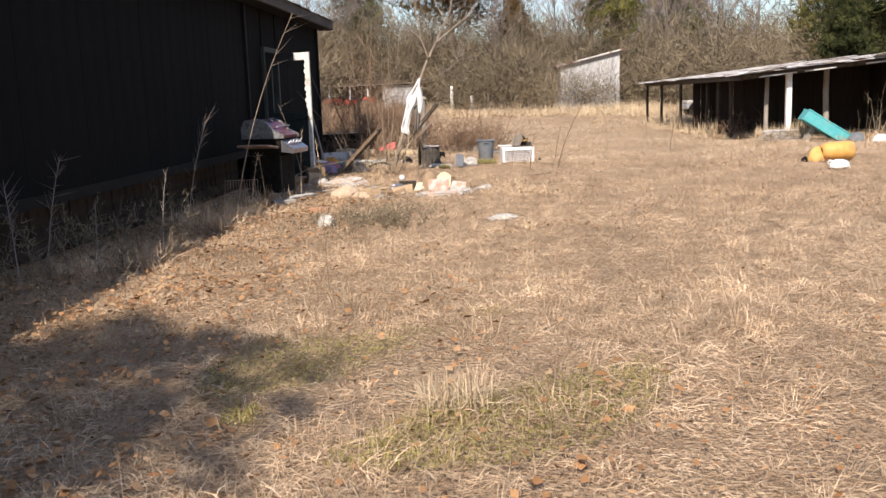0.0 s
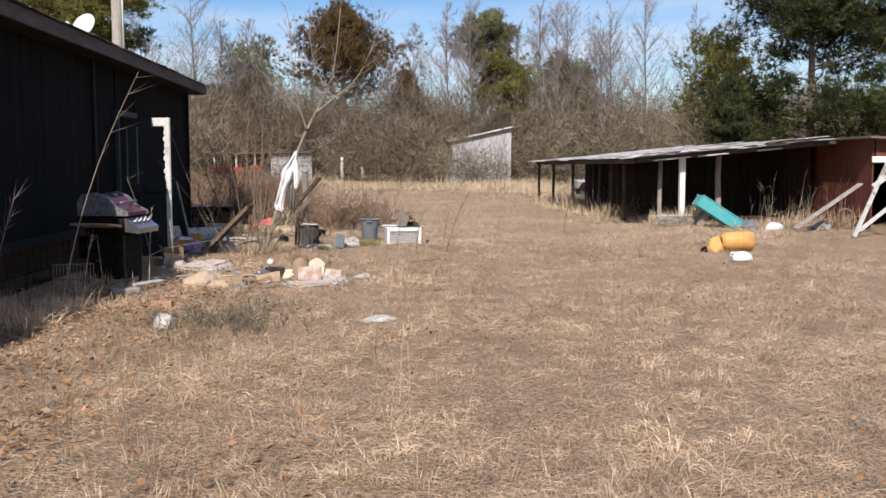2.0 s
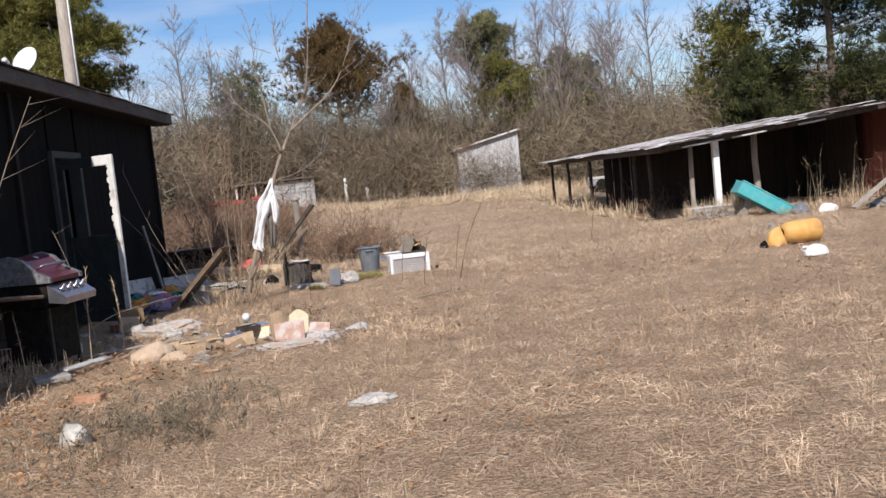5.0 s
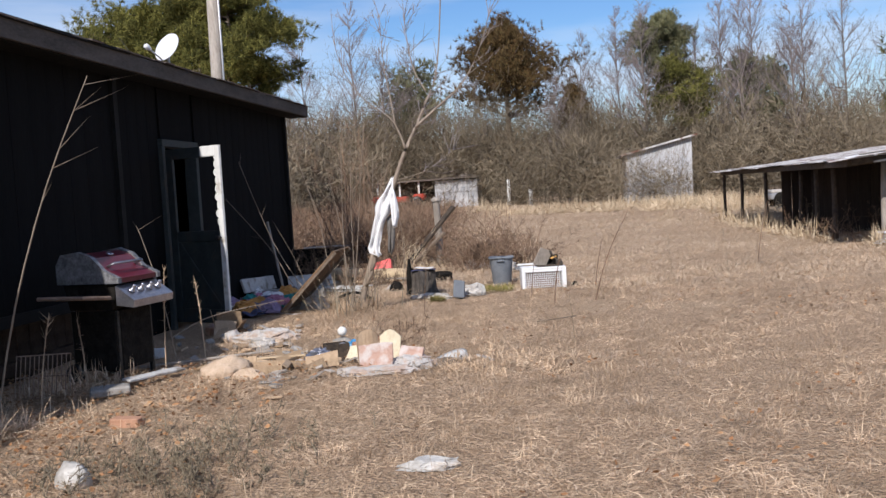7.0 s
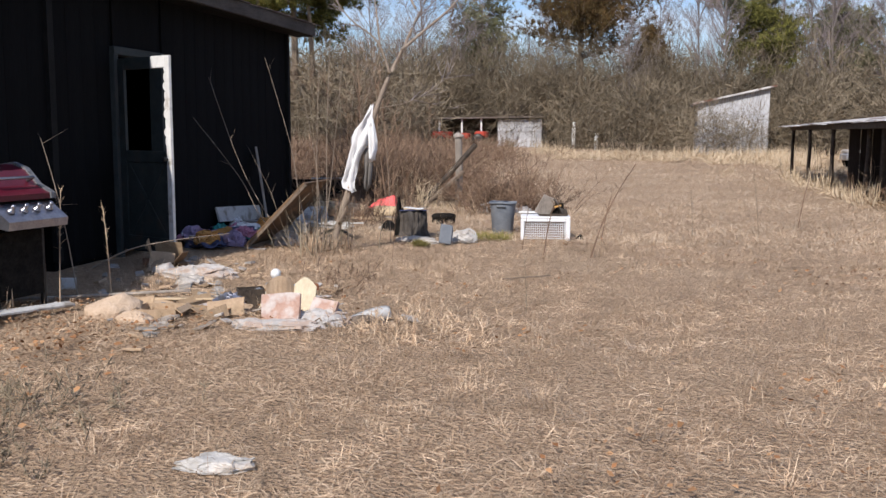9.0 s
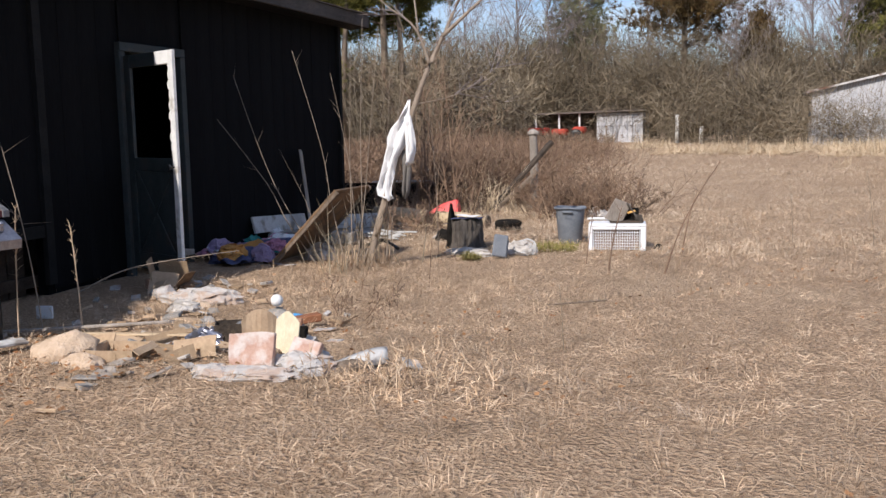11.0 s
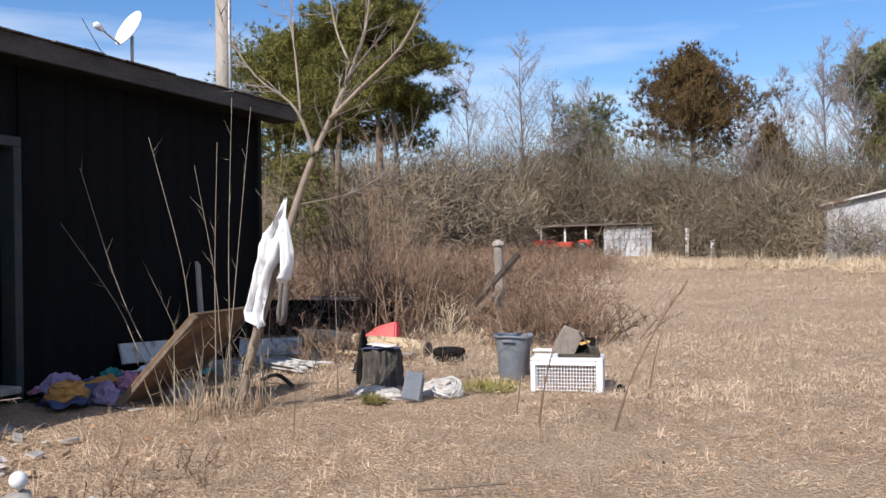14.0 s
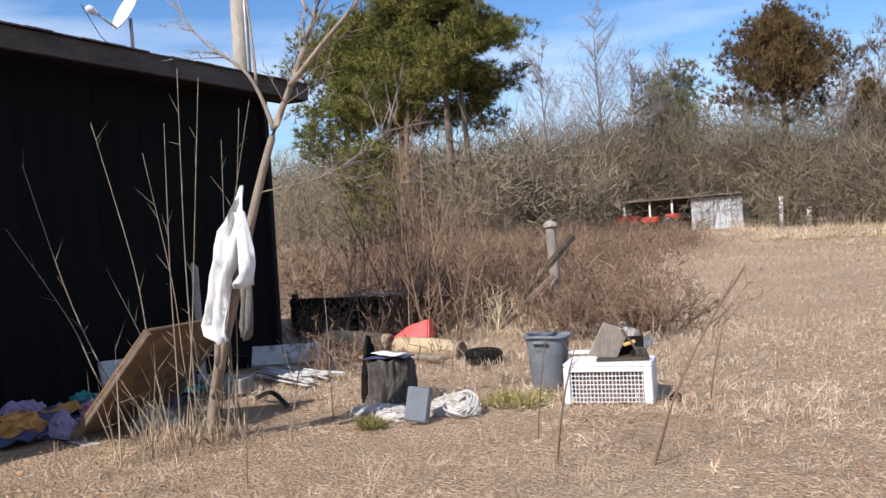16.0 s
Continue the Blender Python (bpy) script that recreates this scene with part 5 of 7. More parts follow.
M_TEALCLOTH = mat("teal_cloth", (0.03, 0.18, 0.17), (0.06, 0.30, 0.27), 7, 0.95, 0.4)
M_PINKCLOTH = mat("pink_cloth", (0.40, 0.16, 0.24), (0.56, 0.28, 0.36), 7, 0.95, 0.4)
M_ORANGE = mat("orange_cloth", (0.48, 0.22, 0.06), (0.60, 0.32, 0.10), 7, 0.95, 0.4)
M_REDWOOD = mat("red_brown_weathered_wood", (0.17, 0.066, 0.032), (0.31, 0.13, 0.065), 7, 0.85, 0.5, stretch=(0.3, 1, 1))
M_STUMP = mat("greyed_charred_wood", (0.035, 0.030, 0.026), (0.15, 0.128, 0.108), 11, 0.95, 0.8, stretch=(2, 2, 0.3))
M_VINE = mat("dead_vine_tangle", (0.05, 0.034, 0.024), (0.16, 0.105, 0.07), 14, 0.95, 0.9)
M_LOGEND = mat("cut_log", (0.42, 0.31, 0.19), (0.60, 0.47, 0.31), 9, 0.85, 0.4, stretch=(0.4, 2, 2))
M_WIRE = mat("galvanised_wire", (0.50, 0.50, 0.52), (0.72, 0.72, 0.74), 12, 0.5, 0.1, metal=0.2)


# ---- leaning tree with the hung shirt, and saplings ----
def twigs_on(points, n, length, r, seed_dir=0.6):
    pts = np.array(points, float)
    seg = rng.integers(0, len(pts) - 1, n)
    f = rng.random(n)[:, None]
    p = pts[seg] * (1 - f) + pts[seg + 1] * f
    d = (pts[seg + 1] - pts[seg])
    d /= np.linalg.norm(d, axis=1, keepdims=True)
    d = d + rng.normal(0, seed_dir, (n, 3))
    d /= np.linalg.norm(d, axis=1, keepdims=True)
    q = p + d * (length * rng.uniform(0.4, 1.2, n))[:, None]
    return p, q, np.full(n, r)


def smooth_path(points, steps=4):
    """A finer run of points through the given ones."""
    pts = [Vector(p) for p in points]
    out = []
    for i in range(len(pts) - 1):
        p0, p1, p2, p3 = pts[max(i - 1, 0)], pts[i], pts[i + 1], pts[min(i + 2, len(pts) - 1)]
        for k in range(steps):
            t = k / steps
            out.append(0.5 * ((2 * p1) + (p2 - p0) * t + (2 * p0 - 5 * p1 + 4 * p2 - p3) * t * t + (3 * p1 - p0 - 3 * p2 + p3) * t ** 3))
    out.append(pts[-1])
    return out


def build_tree():
    tree = thing("leaning_tree", pose(0.05, 0.06, 0), "slender leafless tree leaning beside the house, pale bark", "tree")
    Y = 16.74
    limbs = [
        ([(-1.18, Y + 0.05, -0.05), (-1.0, Y, 0.52), (-0.82, Y, 1.02), (-0.64, Y, 1.53), (-0.47, Y, 1.95), (-0.31, Y, 2.25), (-0.17, Y + 0.02, 2.55), (-0.03, Y + 0.02, 2.85), (0.05, Y, 3.3), (0.12, Y - 0.1, 3.9)], 0.043, 0.008),
        ([(-0.45, Y, 2.0), (-0.52, Y - 0.02, 2.22), (-0.62, Y - 0.06, 2.40), (-0.90, Y - 0.1, 2.62), (-1.15, Y - 0.12, 3.0), (-1.25, Y - 0.15, 3.4)], 0.022, 0.005),
        ([(-0.56, Y, 2.30), (-0.62, Y + 0.05, 2.7), (-0.68, Y + 0.08, 3.1), (-0.70, Y + 0.1, 3.7)], 0.014, 0.005),
        ([(-0.31, Y, 2.26), (-0.02, Y - 0.04, 2.48), (0.30, Y - 0.06, 2.74), (0.52, Y - 0.1, 3.08), (0.72, Y - 0.15, 3.6)], 0.026, 0.006),
        ([(-0.15, Y, 2.70), (-0.32, Y + 0.1, 3.05), (-0.40, Y + 0.12, 3.7)], 0.015, 0.005),
        ([(-1.06, Y, 0.30), (-0.92, Y - 0.12, 0.55), (-0.88, Y - 0.15, 0.80)], 0.032, 0.026),
        ([(-0.58, Y, 1.62), (-0.25, Y + 0.3, 1.72), (0.10, Y + 0.5, 1.98)], 0.007, 0.003),
    ]
    for i, (pts, r0, r1) in enumerate(limbs):
        sp = smooth_path(pts)
        n = len(sp)
        part("trunk" if i == 0 else "branch", bm_tube(sp, [(1.0 if i == 0 else 0.75) * (r0 + (r1 - r0) * min(1.0, 1.25 * k / (n - 1))) for k in range(n)], 9), M_BARK_PALE, tree)
        if i != 5:
            upper = sp[n // 3:] if i else sp[n // 2:]
            P, Q, R = twigs_on(upper, 12 if i else 22, 0.45, 0.006, 0.5)
            p2, q2, r2 = grow(P, Q - P, np.linalg.norm(Q - P, axis=1), R, (4,), (0.5,), (0.5,), 2)
            tagged(part("twig_spray", spikes("twig_spray", p2, q2, np.maximum(r2, 0.0025), M_TWIG_GREY), M_TWIG_GREY, tree), kind="stuff")
    # old bark shreds and roots at the foot
    bm = bmesh.new()
    for k in range(7):
        a = 0.9 * k + rng.uniform(-0.2, 0.2)
        bm_tube([(-1.17 + 0.03 * math.cos(a), Y + 0.05 + 0.03 * math.sin(a), 0.16), (-1.18 + 0.06 * math.cos(a), Y + 0.05 + 0.06 * math.sin(a), 0.05), (-1.19 + 0.12 * math.cos(a), Y + 0.05 + 0.12 * math.sin(a), -0.02)], [0.014, 0.018, 0.009], 6, bm)
    part("root_flare", bm, M_BARK_PALE, tree)


build_tree()


def sapling(x, y, tx, ty, tz, r, bend=0.15, bare=True):
    mx, my = (x + tx) / 2 + bend * (x - tx), (y + ty) / 2
    sp = smooth_path([(0, 0, -0.03), ((mx - x) * 0.6, (my - y) * 0.6, tz * 0.28), (mx - x, my - y, tz * 0.55), (tx - x, ty - y, tz)], 4)
    ob = thing("sapling", pose(x, y, 0), "thin bare sapling against the dark house wall", "sapling", "saplings by the house")
    n = len(sp)
    part("stem", bm_tube(sp, [0.52 * r * (1 - 0.7 * k / (n - 1)) for k in range(n)], 6), M_BARK_PALE, ob)
    P, Q, R = twigs_on(sp[n // 3:], 5, 0.16, 0.0022, 0.5)
    tagged(part("twig_spray", spikes("twig_spray", P, Q, R, M_BARK_PALE), M_BARK_PALE, ob), kind="stuff")


for sx, sy, tx, ty, tz, sr, sb in ((-1.66, 16.75, -2.76, 16.7, 1.51, 0.0125, 0.0), (-1.58, 16.75, -2.55, 16.7, 1.97, 0.0125, -0.18), (-1.32, 16.72, -1.85, 16.7, 2.19, 0.0125, 0.05),
                                   (-1.18, 16.80, -1.45, 16.75, 1.95, 0.010, 0.1), (-1.25, 16.72, -1.20, 16.7, 2.12, 0.0125, 0.3), (-1.16, 16.78, -1.06, 16.7, 2.46, 0.012, 0.2),
                                   (-1.20, 16.70, -0.89, 16.7, 2.38, 0.012, -0.1), (-0.94, 16.9, -0.82, 16.8, 1.98, 0.010, 0.1), (-0.90, 16.86, -0.66, 16.8, 2.17, 0.010, 0.05),
                                   (-0.92, 16.8, -0.50, 16.7, 2.19, 0.010, 0.2), (-1.80, 17.3, -2.30, 17.2, 1.15, 0.008, 0.0), (-0.62, 17.6, -0.72, 17.7, 1.45, 0.008, 0.1)):
    sapling(sx, sy, tx, ty, tz, sr, sb)


def build_shirt():
    """A white shirt snagged on the trunk: body, hanging tail and one sleeve."""
    ob = thing("hanging_shirt", pose(0.10, 16.70, 0), "white shirt snagged and hanging on the leaning tree", "shirt")

    def drape(name, rows, material, ph, depth=0.028):
        bm = bmesh.new()
        nx = 11
        grid = []
        for j, (c, hw, z) in enumerate(rows):
            row = []
            for i in range(nx):
                u = i / (nx - 1) * 2 - 1
                fold = depth * (0.3 + min(1, j / 4)) * math.sin(u * 5.2 + ph + j * 0.35) + 0.008 * math.sin(u * 9 + j * 0.8)
                row.append(bm.verts.new((c + 0.70 * u * hw + 0.006 * math.sin(j * 2.1 + u * 3), fold - 0.06, z + 0.012 * math.sin(u * 4 + j))))
            grid.append(row)
        for a, b in zip(grid, grid[1:]):
            for i in range(nx - 1):
                bm.faces.new((a[i], a[i + 1], b[i + 1], b[i])).smooth = True
        bm.normal_update()
        bmesh.ops.solidify(bm, geom=bm.faces[:], thickness=0.006)
        return part(name, bm, material, ob)
    drape("shirt_body", [(-0.655, 0.015, 1.65), (-0.675, 0.045, 1.58), (-0.72, 0.085, 1.48), (-0.775, 0.125, 1.38), (-0.80, 0.140, 1.29), (-0.82, 0.120, 1.20), (-0.865, 0.080, 1.10),
                         (-0.885, 0.082, 1.01), (-0.915, 0.092, 0.91), (-0.94, 0.100, 0.81), (-0.93, 0.092, 0.73), (-0.885, 0.05, 0.68)], M_CLOTH, 0.4)
    drape("sleeve", [(-0.68, 0.04, 1.50), (-0.66, 0.06, 1.38), (-0.655, 0.065, 1.26), (-0.65, 0.06, 1.16), (-0.655, 0.04, 1.07), (-0.66, 0.035, 1.03)], M_CLOTH, 1.9, 0.035)
    low = drape("lining", [(-0.73, 0.06, 1.18), (-0.72, 0.07, 1.05), (-0.73, 0.06, 0.92), (-0.74, 0.05, 0.78), (-0.745, 0.03, 0.70)], M_CLOTHDARK, 0.9, 0.03)
    low.location = (0, 0.07, 0)
    tagged(low, "grey inner cloth")


build_shirt()


# ---- grill by the wall ----
def build_grill():
    g = thing("gas_grill", pose(-2.31, 12.68, 0, 0, 0, -9), "worn gas grill with maroon lid beside the dark wall", "grill")
    # x towards the yard, y along the grill
    def prof_extrude(profile, y0, y1):
        bm = bmesh.new()
        a = [bm.verts.new((x, y0, z)) for x, z in profile]
        b = [bm.verts.new((x, y1, z)) for x, z in profile]
        bm.faces.new(a)
        bm.faces.new(b[::-1])
        for i in range(len(profile)):
            j = (i + 1) % len(profile)
            bm.faces.new((a[i], b[i], b[j], a[j]))
        bmesh.ops.recalc_face_normals(bm, faces=bm.faces[:])
        return bm
    lid = [(-0.27, 0.84), (-0.27, 0.99), (-0.22, 1.07), (-0.06, 1.09), (0.06, 1.05), (0.17, 0.94), (0.30, 0.88), (0.30, 0.84)]
    cap = [(x * 1.05, 0.83 + (z - 0.83) * 1.07) for x, z in lid]
    lidp = part("lid", prof_extrude(lid, -0.25, 0.25), M_GRILLRED, g, "maroon enamel lid")
    for y in (-0.295, 0.25):
        part("end_cap", prof_extrude(cap, y, y + 0.045), M_GRILLGREY, g, "worn grey cast end")
    part("lid_handle", bm_tube([(0.14, -0.19, 0.97), (0.21, -0.19, 1.0), (0.21, 0.19, 1.0), (0.14, 0.19, 0.97)], 0.012, 8), M_CHROME, lidp)
    gauge = bm_lathe([(0.03, 0), (0.034, 0.01), (0.028, 0.018)], 16)
    bmesh.ops.transform(gauge, matrix=Matrix.Translation((0.03, 0, 1.065)) @ Matrix.Rotation(0.35, 4, 'Y'), verts=gauge.verts[:])
    part("thermometer", gauge, M_CHROME, lidp)
    part("firebox", prof_extrude([(-0.25, 0.83), (0.27, 0.83), (0.22, 0.62), (-0.20, 0.62)], -0.26, 0.26), M_SOOT, g)
    pan = part("control_panel", prof_extrude([(0.27, 0.82), (0.44, 0.70), (0.43, 0.64), (0.27, 0.66)], -0.28, 0.28), M_CHROME, g, "dented chrome control panel")
    for ky in (-0.18, -0.06, 0.06, 0.18):
        kn = bm_lathe([(0.030, 0), (0.030, 0.012), (0.013, 0.018), (0.016, 0.05), (0.012, 0.06)], 14)
        bmesh.ops.transform(kn, matrix=Matrix.Translation((0.352, ky, 0.768)) @ Matrix.Rotation(0.62, 4, 'Y'), verts=kn.verts[:])
        part("knob", kn, M_CHROME, pan)
    part("side_shelf", bm_box((0.44, 0.36, 0.03), (0.02, -0.47, 0.745), Euler((radians(-7), 0, 0)).to_matrix(), bevel=0.008, rough=0.004, cuts=2), M_RUSTSHELF, g, "rusty folding side shelf")
    for lx in (-0.2, 0.22):
        for ly in (-0.22, 0.22):
            part("leg", bm_box((0.035, 0.035, 0.62), (lx, ly, 0.30), bevel=0.004), M_DARKMETAL, g)
    part("cart_panel", bm_box((0.02, 0.42, 0.50), (0.235, 0, 0.36), bevel=0.004), M_SOOT, g, "black cart front panel")
    for ly in (-0.245, 0.245):
        part("cart_side", bm_box((0.42, 0.02, 0.50), (0.01, ly, 0.36), bevel=0.004), M_SOOT, g, "black cart side panel")
    part("bottom_shelf", bm_box((0.42, 0.46, 0.02), (0, 0, 0.12)), M_DARKMETAL, g)
    for ly in (-0.25, 0.25):
        w = bm_lathe([(0.03, -0.02), (0.085, -0.02), (0.085, 0.02), (0.03, 0.02)], 18)
        bmesh.ops.transform(w, matrix=Matrix.Translation((-0.2, ly, 0.085)) @ Matrix.Rotation(math.pi / 2, 4, 'X'), verts=w.verts[:])
        part("wheel", w, M_DARKMETAL, g)
    solo("metal_grate", grate_mesh(0.42, 0.34, 12, 0.004), M_RUSTSHELF, pose(-2.55, 11.95, 0.0, 72, 0, 12), "rusty wire grill grate leaning by the grill", "grate")
    solo("white_tag", bm_box((0.13, 0.02, 0.10), (0, 0, 0.05), bevel=0.006), M_WHITEPLASTIC, pose(-2.35, 13.6, 0.0, 0, 0, 15), "small white plastic tub by the grill", "tub")


def grate_mesh(w, h, n, r):
    bm = bmesh.new()
    for i in range(n + 1):
        x = -w / 2 + w * i / n
        bm_tube([(x, 0, 0), (x, h, 0)], r, 5, bm)
    for y in (0, h / 2, h):
        bm_tube([(-w / 2, y, 0.004), (w / 2, y, 0.004)], r * 1.3, 5, bm)
    return bm


build_grill()


# ---- junk by the door and in the yard ----
def carton(x, y, rz, w, d, h, label, flaps=True, material=None, tilt=0.0):
    """An open cardboard box with walls, base and bent flaps."""
    material = material or M_CARD
    c = thing("cardboard_box", pose(x, y, gz(x, y) + 0.005, 0, tilt, rz), label, "box")
    t = 0.006
    part("base", bm_box((w, d, t), (0, 0, t / 2)), material, c)
    for sx in (-1, 1):
        part("side", bm_box((t, d, h), (sx * (w / 2 - t / 2), 0, h / 2 + t), rough=0.004, cuts=2), material, c)
        part("side", bm_box((w - 2 * t, t, h), (0, sx * (d / 2 - t / 2), h / 2 + t), rough=0.004, cuts=2), material, c)
        if flaps:
            part("flap", bm_box((h * 0.8, d, t), (sx * (w / 2 + h * 0.34), 0, h * 0.92), Euler((0, sx * radians(35), 0)).to_matrix(), rough=0.005, cuts=2), material, c)
    return c


def lump(name, x, y, size, material, label, category, seed, rz=0.0, amount=0.25, z=0.0, tilt=0.0, cuts=3, freq=1.6):
    return solo(name, bm_lump(size, seed, cuts, amount, True, freq), material, pose(x, y, gz(x, y) + z - 0.01, tilt, 0, rz), label, category)


def plank(name, a, b, w, t, material, label, spin=0.0, category="plank", bevel=0.004, rough=0.0):
    m4, L = board_between(a, b, w, t, spin)
    return solo(name, bm_box((L, w, t), bevel=bevel, rough=rough, cuts=3 if rough else 0), material, m4, label, category)


def crumple(w, d, h, seed):
    """A crumpled, many-folded wad, wide and low."""
    bm = bm_lump((w, d, h), seed, 4, 0.34, True, 2.2)
    for v in bm.verts:
        n = noise.noise_vector(v.co * 22 + Vector((seed, 0, 0)))
        v.co += n * 0.09 * h
        v.co.z = max(v.co.z, 0.0)
    for f in bm.faces:
        f.smooth = False
    return bm


def sheet(name, x, y, w, d, fold, material, label, category, seed, rz=0.0, z=0.0, group=""):
    if material in (M_FOAM, M_FILM, M_CHROME, M_BLUE, M_BAGWHITE) and fold > 0.03:
        return solo(name, crumple(w, d, fold * 1.1, seed), material, pose(x, y, gz(x, y) + z, 0, 0, rz), label, category, group)
    return solo(name, bm_sheet(w, d, 12, 10, fold, seed), material, pose(x, y, gz(x, y) + z, 0, 0, rz), label, category, group)


# front heap: plaster slab, foam, cartons
slab_t = solo("plaster_slab", bm_box((0.27, 0.035, 0.22), (0, 0, 0.108), bevel=0.003, rough=0.018, cuts=7), M_PINK, pose(-0.02, 12.64, 0.0, -16, 0, 6), "broken pink plaster slab standing on foam scraps", "slab")
solo("plaster_slab", bm_box((0.20, 0.03, 0.18), (0, 0, 0.09), bevel=0.003, rough=0.009, cuts=4), M_PINK, pose(0.22, 12.76, 0.0, -30, 8, -12), "smaller broken pink plaster slab", "slab")
sheet("foam_sheet", 0.05, 12.54, 0.54, 0.26, 0.05, M_FOAM, "torn white foam sheet on dry grass", "foam", 1, 5)
sheet("foam_sheet", 0.24, 12.80, 0.34, 0.26, 0.09, M_FOAM, "crumpled white foam sheet beside the slab", "foam", 2, 30)
sheet("foam_sheet", -0.16, 12.50, 0.34, 0.22, 0.05, M_FOAM, "flat torn foam before the plaster slab", "foam", 3, -20)
sheet("foam_sheet", 0.36, 12.70, 0.30, 0.20, 0.06, M_FOAM, "ragged white foam piece on the grass", "foam", 4, 50)
lump("foam_scrap", -0.52, 12.9, (0.13, 0.10, 0.06), M_FOAM, "small white foam scrap", "foam", 5)


def build_bent_carton():
    c = thing("bent_carton", pose(-0.07, 12.98, 0.0, 0, 0, -8), "bent piece of tan cardboard standing upright", "cardboard")
    # shade put into the colours: left panel faces away, so darker card
    for nm, cx, rz, w, material in (("panel", -0.075, 50, 0.22, M_CARD), ("panel", 0.095, -14, 0.21, M_CREAM)):
        bm = bmesh.new()
        n = 7
        low = [bm.verts.new((-w / 2 + w * i / n, 0, 0)) for i in range(n + 1)]
        top = [bm.verts.new((-w / 2 + w * i / n, 0.01 * math.sin(i), 0.16 + 0.13 * math.sin(math.pi * (0.18 + 0.64 * i / n)))) for i in range(n + 1)]
        for i in range(n):
            bm.faces.new((low[i], low[i + 1], top[i + 1], top[i]))
        bm.normal_update()
        bmesh.ops.solidify(bm, geom=bm.faces[:], thickness=0.007)
        bmesh.ops.transform(bm, matrix=pose(cx, 0, 0, -8, 0, rz), verts=bm.verts[:])
        part(nm, bm, material, c)


build_bent_carton()
lump("insulation_wad", -0.06, 12.88, (0.20, 0.14, 0.12), M_WOOL, "yellow-brown insulation wad under the carton", "insulation", 9)
carton(-0.98, 12.72, 10, 0.30, 0.26, 0.065, "flattened open cardboard box on the ground", True)
carton(-0.72, 12.98, -14, 0.26, 0.22, 0.055, "small open cardboard box with bent flaps", True, M_CARDSHADE)
lump("insulation_wad", -1.30, 12.62, (0.42, 0.30, 0.17), M_WOOL, "heap of tan insulation wool on grass", "insulation", 6, 20)
lump("insulation_wad", -1.05, 12.48, (0.30, 0.18, 0.09), M_WOOL, "thin tan insulation wool beside boxes", "insulation", 7)
plank("lath", (-1.55, 13.05, 0.05), (-0.75, 13.12, 0.07), 0.05, 0.015, M_PALEWOOD, "pale split lath lying on boxes")
sheet("crumpled_foil", -0.62, 13.10, 0.26, 0.20, 0.11, M_CHROME, "crumpled silvery foil among trash", "foil", 8)
lump("tin_can", -0.45, 13.25, (0.16, 0.13, 0.16), M_GRILLGREY, "crushed grey metal tin among trash", "can", 10, 0, 0.12)
carton(-0.50, 13.22, 30, 0.2, 0.16, 0.14, "dark damp cardboard carton in the heap", False, M_DARKWOOD)
lump("foam_scrap", -0.75, 13.30, (0.12, 0.10, 0.07), M_FOAM, "white foam scrap among boxes", "foam", 11)
for bx, by, brz, bz in ((-0.35, 13.68, 24, 0.02), (-1.35, 10.97, -6, 0.0)):
    bk = bm_box((0.21, 0.10, 0.062), (0, 0, 0.031), bevel=0.006, rough=0.003, cuts=2)
    solo("brick", bk, M_BRICK, pose(bx, by, bz, 0, 0, brz), "orange clay brick lying on dry grass", "brick", "loose bricks")
bk = bm_box((0.30, 0.10, 0.055), (0, 0, 0.028), bevel=0.008, rough=0.007, cuts=3)
solo("wood_block", bk, M_REDWOOD, pose(-0.33, 13.84, 0.02, 0, -4, 42), "reddish wooden block beside blue plastic", "block")
sheet("blue_bag", -0.50, 14.0, 0.24, 0.16, 0.06, M_BLUE, "crumpled bright blue plastic bag", "bag", 12, 15)
ball = bmesh.new()
bmesh.ops.create_uvsphere(ball, u_segments=24, v_segments=16, radius=0.046)
for f in ball.faces:
    f.smooth = True
solo("ball", ball, M_BALL, pose(-0.67, 14.12, 0.122), "dirty white ball on a scrap heap", "ball")
lump("concrete_chunk", -0.68, 14.13, (0.20, 0.16, 0.085), M_CONC, "grey concrete lump under the ball", "rubble", 13)
carton(-0.15, 13.35, 20, 0.22, 0.16, 0.09, "charred dark carton in the grass", False, M_SOOT)
sheet("paper_scrap", -0.12, 13.80, 0.14, 0.09, 0.02, M_FOAM, "white paper scrap on the grass", "paper", 14)
sheet("paper_scrap", 0.10, 13.5, 0.10, 0.09, 0.02, M_FOAM, "small white paper scrap", "paper", 15)


def build_bent_flaps():
    for x, y, rz, w, h, mm in ((-0.55, 12.95, 12, 0.30, 0.13, M_CARD), (-0.38, 13.30, -25, 0.34, 0.12, M_CREAM), (-0.95, 13.15, 40, 0.26, 0.10, M_CARDSHADE), (-1.22, 12.95, -10, 0.30, 0.11, M_CARD), (-0.62, 12.78, 55, 0.20, 0.09, M_CARDSHADE)):
        c = thing("folded_cardboard", pose(x, y, 0.004, 0, 0, rz), "torn folded cardboard lying in the heap", "cardboard", "torn cardboard")
        part("panel", bm_box((w, 0.20, 0.006), (0, 0.02, 0.03), Euler((radians(9), radians(5), 0)).to_matrix(), rough=0.014, cuts=4), mm, c)
        part("flap", bm_box((w * 0.9, h, 0.006), (0, -0.10, h * 0.42), Euler((radians(62), radians(-6), 0)).to_matrix(), rough=0.014, cuts=4), mm, c)


build_bent_flaps()


